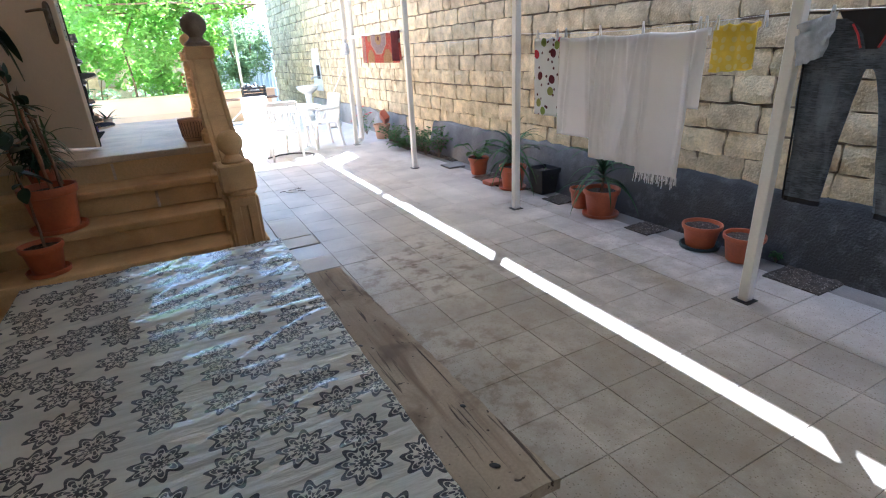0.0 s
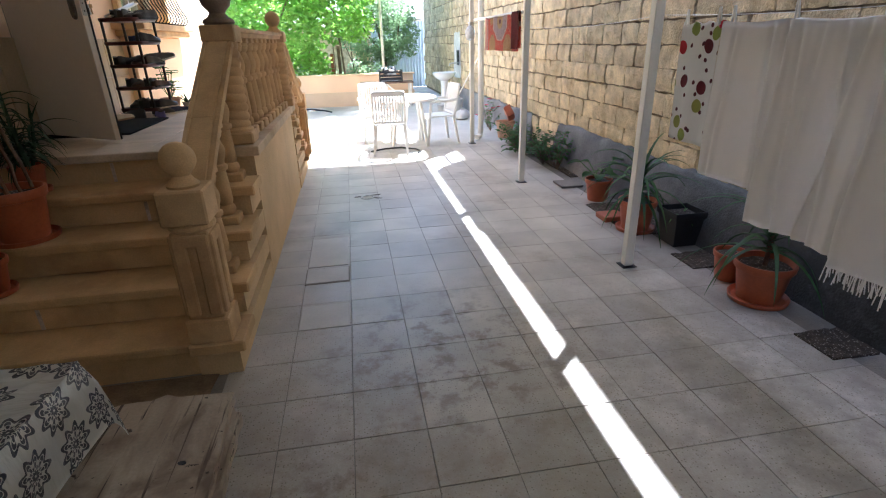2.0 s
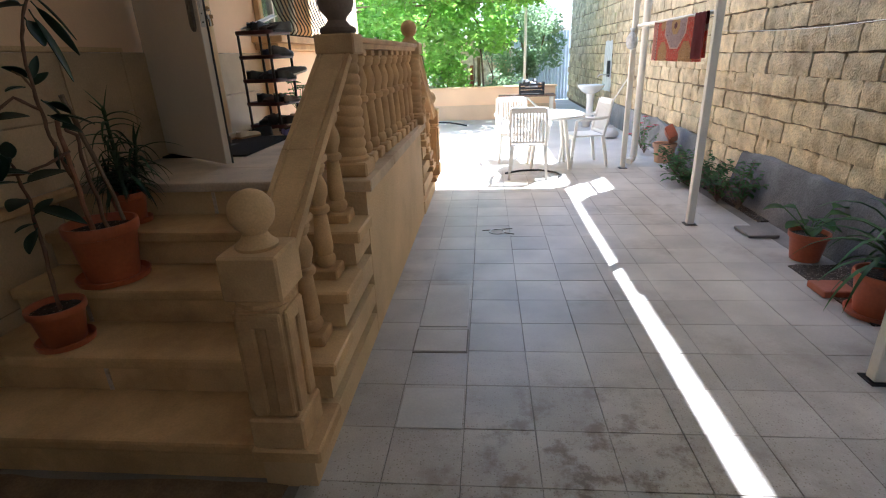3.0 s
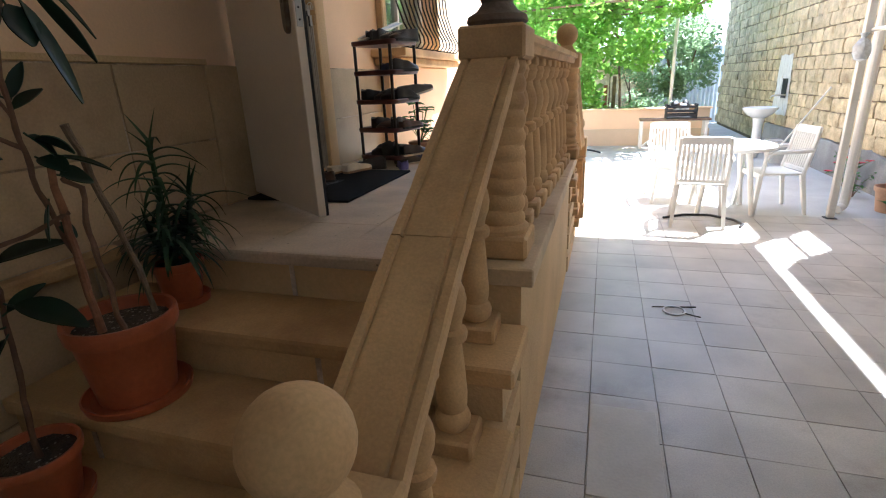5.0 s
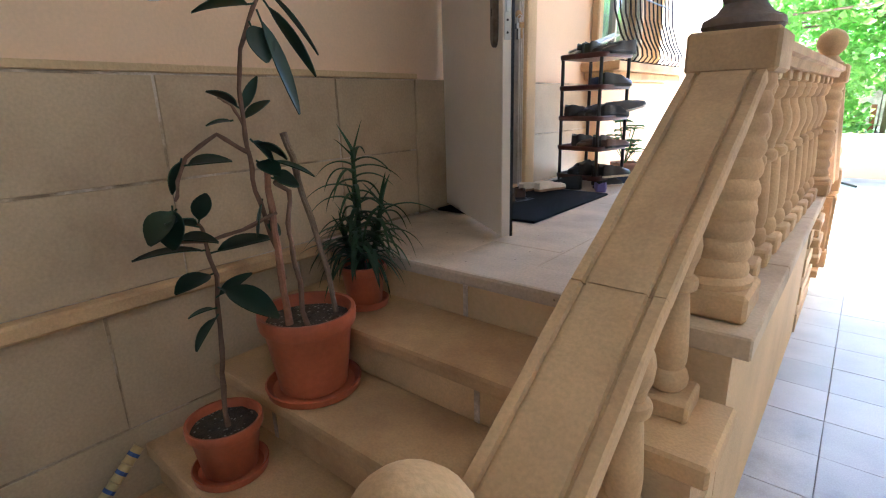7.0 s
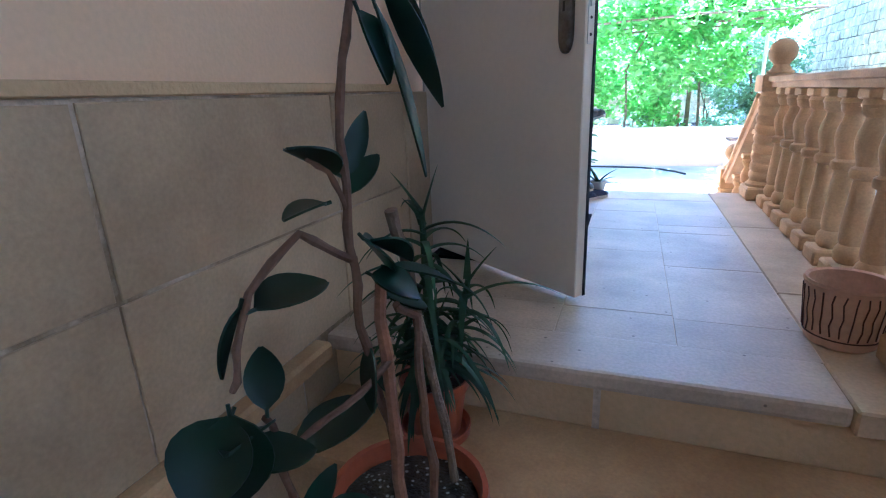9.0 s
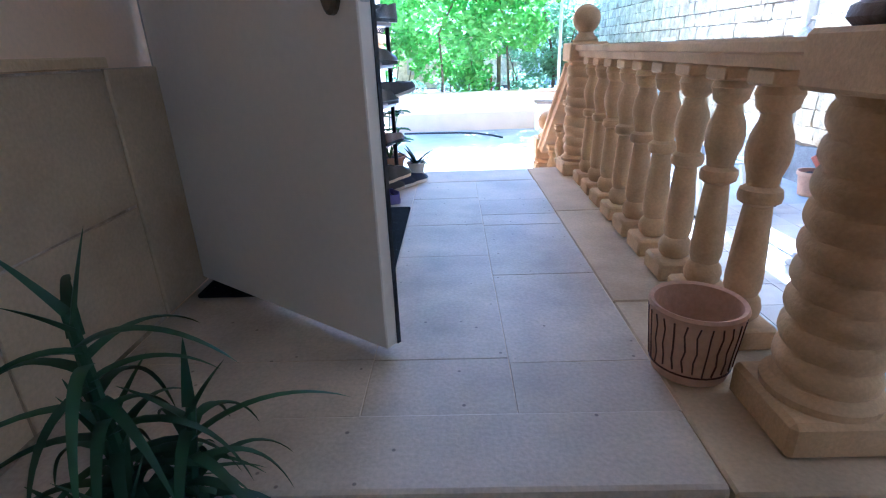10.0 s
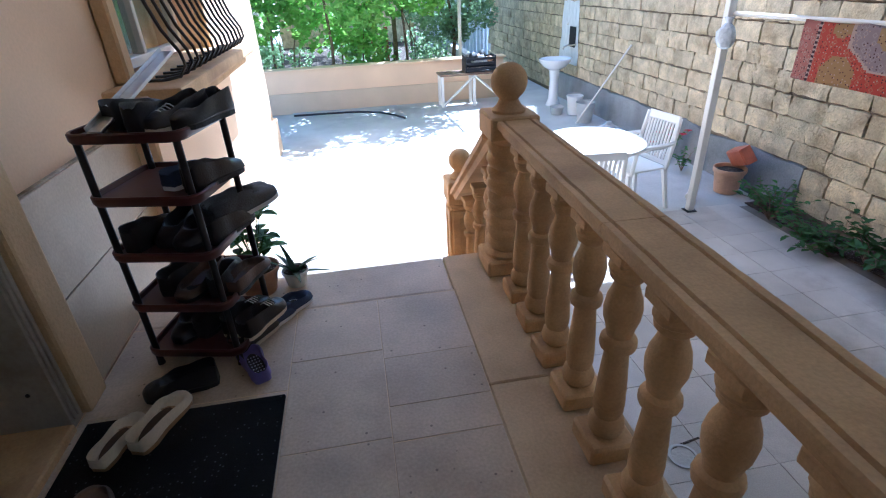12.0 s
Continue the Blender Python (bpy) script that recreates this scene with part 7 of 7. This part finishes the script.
limbs(vine, [([(-0.8, 13.8, 2.62), (0.8, 13.75, 2.66), (2.6, 13.8, 2.62)], 0.02, 0.02), ([(2.55, 13.8, 2.62), (2.5, 15.0, 2.64), (2.3, 16.0, 2.6)], 0.02, 0.02), ([(-0.3, 15.9, 0.3), (-0.25, 15.85, 1.0), (-0.3, 15.8, 1.9), (0.1, 15.6, 2.6)], 0.032, 0.02), ([(1.25, 16.4, 0.3), (1.2, 16.3, 1.2), (1.1, 16.0, 2.2), (0.6, 15.7, 2.8)], 0.028, 0.018),
             ([(-1.4, 16.0, 0.3), (-1.35, 15.9, 1.2), (-1.3, 15.7, 2.4)], 0.028, 0.016), ([(-2.6, 15.6, 2.5), (0, 15.4, 2.6), (2.3, 15.5, 2.6)], 0.025, 0.02), ([(-2.6, 14.7, 2.5), (0, 14.6, 2.6), (1.9, 14.6, 2.6)], 0.02, 0.02)])
cl = []
for i in range(66):
    x = rnd.uniform(-3.2, 1.75)
    y = rnd.uniform(14.2, 17.2)
    low = (0.95 if -1.6 < x < 0.7 else 1.25) + 0.35 * noise.noise(Vector((x * 1.3, y * 0.6, 0))) + (0.55 if x > 1.0 else 0) + max(0, 15.3 - y) * 0.7
    cl.append((x, y, rnd.uniform(low, 3.6), rnd.uniform(0.35, 0.6)))
for i in range(46):
    cl.append((rnd.uniform(-0.7, 2.5), rnd.uniform(13.7, 16.1), rnd.uniform(2.65, 3.2), rnd.uniform(0.3, 0.48)))
leaf_cloud("crown", vine, M_VINE, cl, 900, 0.125, 5)
lemon = thing("fruit_tree", "small airy fruit tree with grey-green leaves", "tree")
limbs(lemon, [([(2.35, 17.2, 0.3), (2.4, 17.2, 0.9), (2.3, 17.1, 1.5), (2.1, 17.0, 2.3)], 0.05, 0.02), ([(2.4, 17.2, 0.85), (2.75, 17.3, 1.4), (2.9, 17.2, 2.2)], 0.03, 0.012),
              ([(2.32, 17.1, 1.2), (1.9, 17.2, 1.7), (1.6, 17.1, 2.2)], 0.025, 0.01), ([(1.5, 17.6, 0.3), (1.45, 17.6, 1.4)], 0.02, 0.012)])
cl = [(rnd.uniform(1.2, 3.1), rnd.uniform(16.5, 18.0), rnd.uniform(1.05, 2.6), rnd.uniform(0.22, 0.42)) for i in range(46)]
leaf_cloud("crown", lemon, M_OLIVE, cl, 2300, 0.075, 7)
bush = thing("hedge", "low tangle of shrubs behind the garden wall", "shrub")
cl = [(rnd.uniform(-5.0, 2.4), rnd.uniform(15.8, 18.5), rnd.uniform(0.45, 0.95), rnd.uniform(0.2, 0.38)) for i in range(44)]
leaf_cloud("foliage", bush, M_OLIVE, cl, 1500, 0.08, 8)
for i in range(14):
    x, y = rnd.uniform(-4.5, 2.4), rnd.uniform(16, 18)
    bm = B()
    tube(bm, [(x, y, 0.3), (x + rnd.uniform(-0.1, 0.1), y, 0.9), (x + rnd.uniform(-0.3, 0.3), y, 1.5)], [0.02, 0.015, 0.008], 6)
    part("stem", bm, M_BARK, bush)
back_tree = thing("tree", "tall green tree behind the garden", "tree")
limbs(back_tree, [([(-3.5, 20.5, 0.0), (-3.4, 20.4, 2.0), (-3.2, 20.2, 4.0)], 0.14, 0.06), ([(-3.4, 20.4, 2.0), (-1.8, 20.0, 3.6)], 0.07, 0.03), ([(-3.4, 20.4, 2.4), (-4.6, 20.2, 4.0)], 0.06, 0.03)])
cl = [(rnd.uniform(-5.5, 0.2), rnd.uniform(19.0, 21.8), rnd.uniform(2.2, 5.2), rnd.uniform(0.5, 0.9)) for i in range(48)]
leaf_cloud("crown", back_tree, M_VINE, cl, 420, 0.16, 9)
gp = thing("garden_pole", "white painted pole standing behind the garden wall", "pole")
bm = B()
lathe(bm, [(0.035, 0.3), (0.035, 3.4)], 10, (2.25, 15.9, 0))
part("shaft", bm, M_WHITE, gp, "", True)
for x, h in ((0.55, 1.0), (0.85, 0.9), (1.05, 1.1)):
    bm = B()
    box(bm, x, x + 0.09, 17.4, 17.46, 0.3, 0.3 + h, 0.004)
    solid("fence_board", bm, M_BRICKRED if x < 1 else M_WOOD, "upright weathered board in the garden", "board", group="boards")
gate_post = thing("gate_pillar", "turned stone pillar at the yard's far corner", "pillar")
for i in range(3):
    ob = new("baluster", bal)
    ob.parent = gate_post
    ob.location = (-1.75 - 0.28 * i, 15.2, 0.766)
    ob.scale = (1.1, 1.1, 1.4)


# ---- pieces of floors and walls ----
def piece_mesh(name, w, d, h, edge, material, seed=0, rough=0.0):
    """A slab w by d, its top at 0 and its underside open, with a chamfered and slightly uneven rim."""
    r = random.Random(seed)
    bm = B()
    lo, mid, top = [], [], []
    for sx, sy in ((-1, -1), (1, -1), (1, 1), (-1, 1)):
        jx, jy = r.uniform(-rough, rough), r.uniform(-rough, rough)
        lo.append(bm.verts.new((sx * w / 2 + jx, sy * d / 2 + jy, -h)))
        mid.append(bm.verts.new((sx * w / 2 + jx, sy * d / 2 + jy, -edge)))
        top.append(bm.verts.new((sx * (w / 2 - edge) + jx, sy * (d / 2 - edge) + jy, 0)))
    for i in range(4):
        k = (i + 1) % 4
        bm.faces.new((lo[i], lo[k], mid[k], mid[i]))
        bm.faces.new((mid[i], mid[k], top[k], top[i]))
    bm.faces.new(top)
    return mesh_of(name, bm, material)


def joined(name, items, material, parent, label):
    """All pieces past the nearest ones in one mesh: items are (mesh, matrix)."""
    vs, fs = [], []
    for me, m in items:
        o = len(vs)
        vs.extend([tuple(m @ v.co) for v in me.vertices])
        fs.extend([tuple(o + i for i in p.vertices) for p in me.polygons])
    me = bpy.data.meshes.new(name)
    me.from_pydata(vs, [], fs)
    me.materials.append(material)
    ob = new(name, me)
    ob.parent = parent
    return tagged(ob, label, kind="stuff")


rnd = random.Random(77)
TX, TY, GX, GY = 0.298, 0.3012, 1.214, 3.602
tiles = [piece_mesh("tile", TX - 0.0026, TY - 0.0026, 0.012, 0.0014, M_TILE, s, 0.0012) for s in range(5)]
rest, count = [], 0
for i in range(-7, 9):
    for k in range(-24, 19):
        x, y = GX + TX * (i + 0.5), GY + TY * (k + 0.5)
        if x + TX / 2 > 3.82 or (x < 0.62 and y > 3.75):
            continue
        m = pose(x, y, rnd.uniform(-0.0016, 0.0003), rnd.uniform(-0.2, 0.2), rnd.uniform(-0.2, 0.2), rnd.uniform(-0.3, 0.3))
        me = rnd.choice(tiles)
        if x > 0.9 and 1.2 < y < 8.2 and count < 300:
            ob = new("tile", me)
            ob.parent = floor
            ob.matrix_basis = m
            count += 1
        else:
            rest.append((me, m))
joined("tiles", rest, M_TILE, floor, "worn terrazzo floor tiles further off")


# limestone blocks
def block_mesh(w, h, seed):
    """A rough-hewn block face: a coarse grid with chipped rim, its sides running back into the wall."""
    r = random.Random(seed)
    bm = B()
    nu, nv = 5, 3
    rows = []
    for i in range(nu + 1):
        row = []
        for k in range(nv + 1):
            u, v = i / nu, k / nv
            rim = 0.004 if i in (0, nu) or k in (0, nv) else 0
            corner = 0.006 if i in (0, nu) and k in (0, nv) else 0
            y = (u - 0.5) * (w - corner) + (r.uniform(-0.009, 0.008) if rim else 0)
            z = (v - 0.5) * (h - corner) + (r.uniform(-0.008, 0.007) if rim else 0)
            row.append(bm.verts.new((rim + r.uniform(-0.006, 0.005) + corner, y, z)))
        rows.append(row)
    for a, b in zip(rows, rows[1:]):
        for k in range(nv):
            bm.faces.new((a[k], a[k + 1], b[k + 1], b[k]))
    ring = [rows[0][k] for k in range(nv + 1)] + [rows[i][nv] for i in range(1, nu + 1)] + [rows[nu][k] for k in range(nv - 1, -1, -1)] + [rows[i][0] for i in range(nu - 1, 0, -1)]
    back = [bm.verts.new((0.07, v.co.y, v.co.z)) for v in ring]
    for i in range(len(ring)):
        k = (i + 1) % len(ring)
        bm.faces.new((ring[i], ring[k], back[k], back[i]))
    return mesh_of("block", bm, M_LIME)


COURSE = 0.192
kinds = {w: [block_mesh(w - 0.011, COURSE - 0.011, s + int(w * 1000)) for s in range(5)] for w in (0.39, 0.30, 0.20)}
rest, count = [], 0
for c in range(24):
    z = 0.05 + COURSE * (c + 0.5) + rnd.uniform(-0.006, 0.006)
    y = -3.5 + rnd.uniform(0, 0.3)
    while y < 19.9:
        w = rnd.choice((0.39, 0.39, 0.39, 0.39, 0.30, 0.20))
        yc = y + w / 2
        y += w
        under = (yc < 7.75 and z < 0.40) or (9.1 < yc < 15.1 and z < 0.36)
        if under or (9.5 < yc < 10.45 and z > 3.4) or z > 4.6:
            continue
        m = pose(WX + rnd.uniform(-0.008, 0.008), yc, z + rnd.uniform(-0.004, 0.004), rnd.uniform(-0.8, 0.8), 0, rnd.uniform(-0.8, 0.8))
        me = rnd.choice(kinds[w])
        if 2.0 < yc < 10.5 and z < 2.2 and count < 300:
            ob = new("stone_block", me)
            ob.parent = wall_east
            ob.matrix_basis = m
            count += 1
        else:
            rest.append((me, m))
joined("stone_blocks", rest, M_LIME, wall_east, "rough yellow limestone blocks further off")


# stone cladding slabs on the house wall
def clad(y0, y1, z0, z1, seed):
    me = piece_mesh("cladding_slab", z1 - z0 - 0.007, y1 - y0 - 0.008, 0.016, 0.002, M_CLAD, seed, 0.0025)
    ob = new("cladding_slab", me)
    ob.parent = house
    ob.matrix_basis = pose(-0.889, (y0 + y1) / 2, (z0 + z1) / 2, 0, 90, 0)


boxpart("grout_bed", (-0.9095, -0.8945, -3.45, 5.60, 0.0, 1.566), M_GROUT, house, "pale grout between the slabs")
boxpart("grout_bed", (-0.9095, -0.8945, 6.752, 7.735, PZ, 1.566), M_GROUT, house)
boxpart("corner_strip", (-0.9095, -0.885, 5.602, 5.848, PZ, 1.566), M_CLAD, house, "", 0.004)
cuts = ((0.005, 0.43, 0.12), (0.43, 0.845, 0.5), (0.902, 1.23, 0.05), (1.23, 1.563, 0.36))
for n, (z0, z1, off) in enumerate(cuts):
    y = -3.44
    edges = [-3.44] + [e for e in [4.39 + off - (0.36 if n == 3 else 0.05) + 0.72 * k for k in range(-12, 3)] if -3.3 < e < 5.5] + [5.60]
    for a, b in zip(edges, edges[1:]):
        clad(a, b, z0, z1, n * 40 + int(a * 10) % 37)
for z0, z1, _ in cuts[2:]:
    clad(6.752, 7.2, z0, z1, 5)
    clad(7.2, 7.735, z0, z1, 6)

# porch floor slabs
boxpart("slab_bed", (HX + 0.002, 0.38, NOSE + 0.17, 7.07, PZ - 0.031, PZ - 0.003), M_CLAD, porch)
COLUMNS = ((HX + 0.004, -0.262, (5.152, 5.355, 5.86, 6.60, 7.06)), (-0.262, 0.055, (5.152, 5.350, 5.990, 6.335, 6.735, 7.06)), (0.055, 0.379, (5.152, 5.330, 5.82, 6.315, 6.455, 6.685, 7.06)))
for a, b, ys in COLUMNS:
    for c, d in zip(ys, ys[1:]):
        me = piece_mesh("floor_slab", b - a - 0.0025, d - c - 0.0025, 0.02, 0.0012, M_PORCH, int(a * 100 + c * 10), 0.001)
        ob = new("floor_slab", me)
        ob.parent = porch
        ob.matrix_basis = pose((a + b) / 2, (c + d) / 2, PZ - 0.001 + rnd.uniform(-0.001, 0.0005))
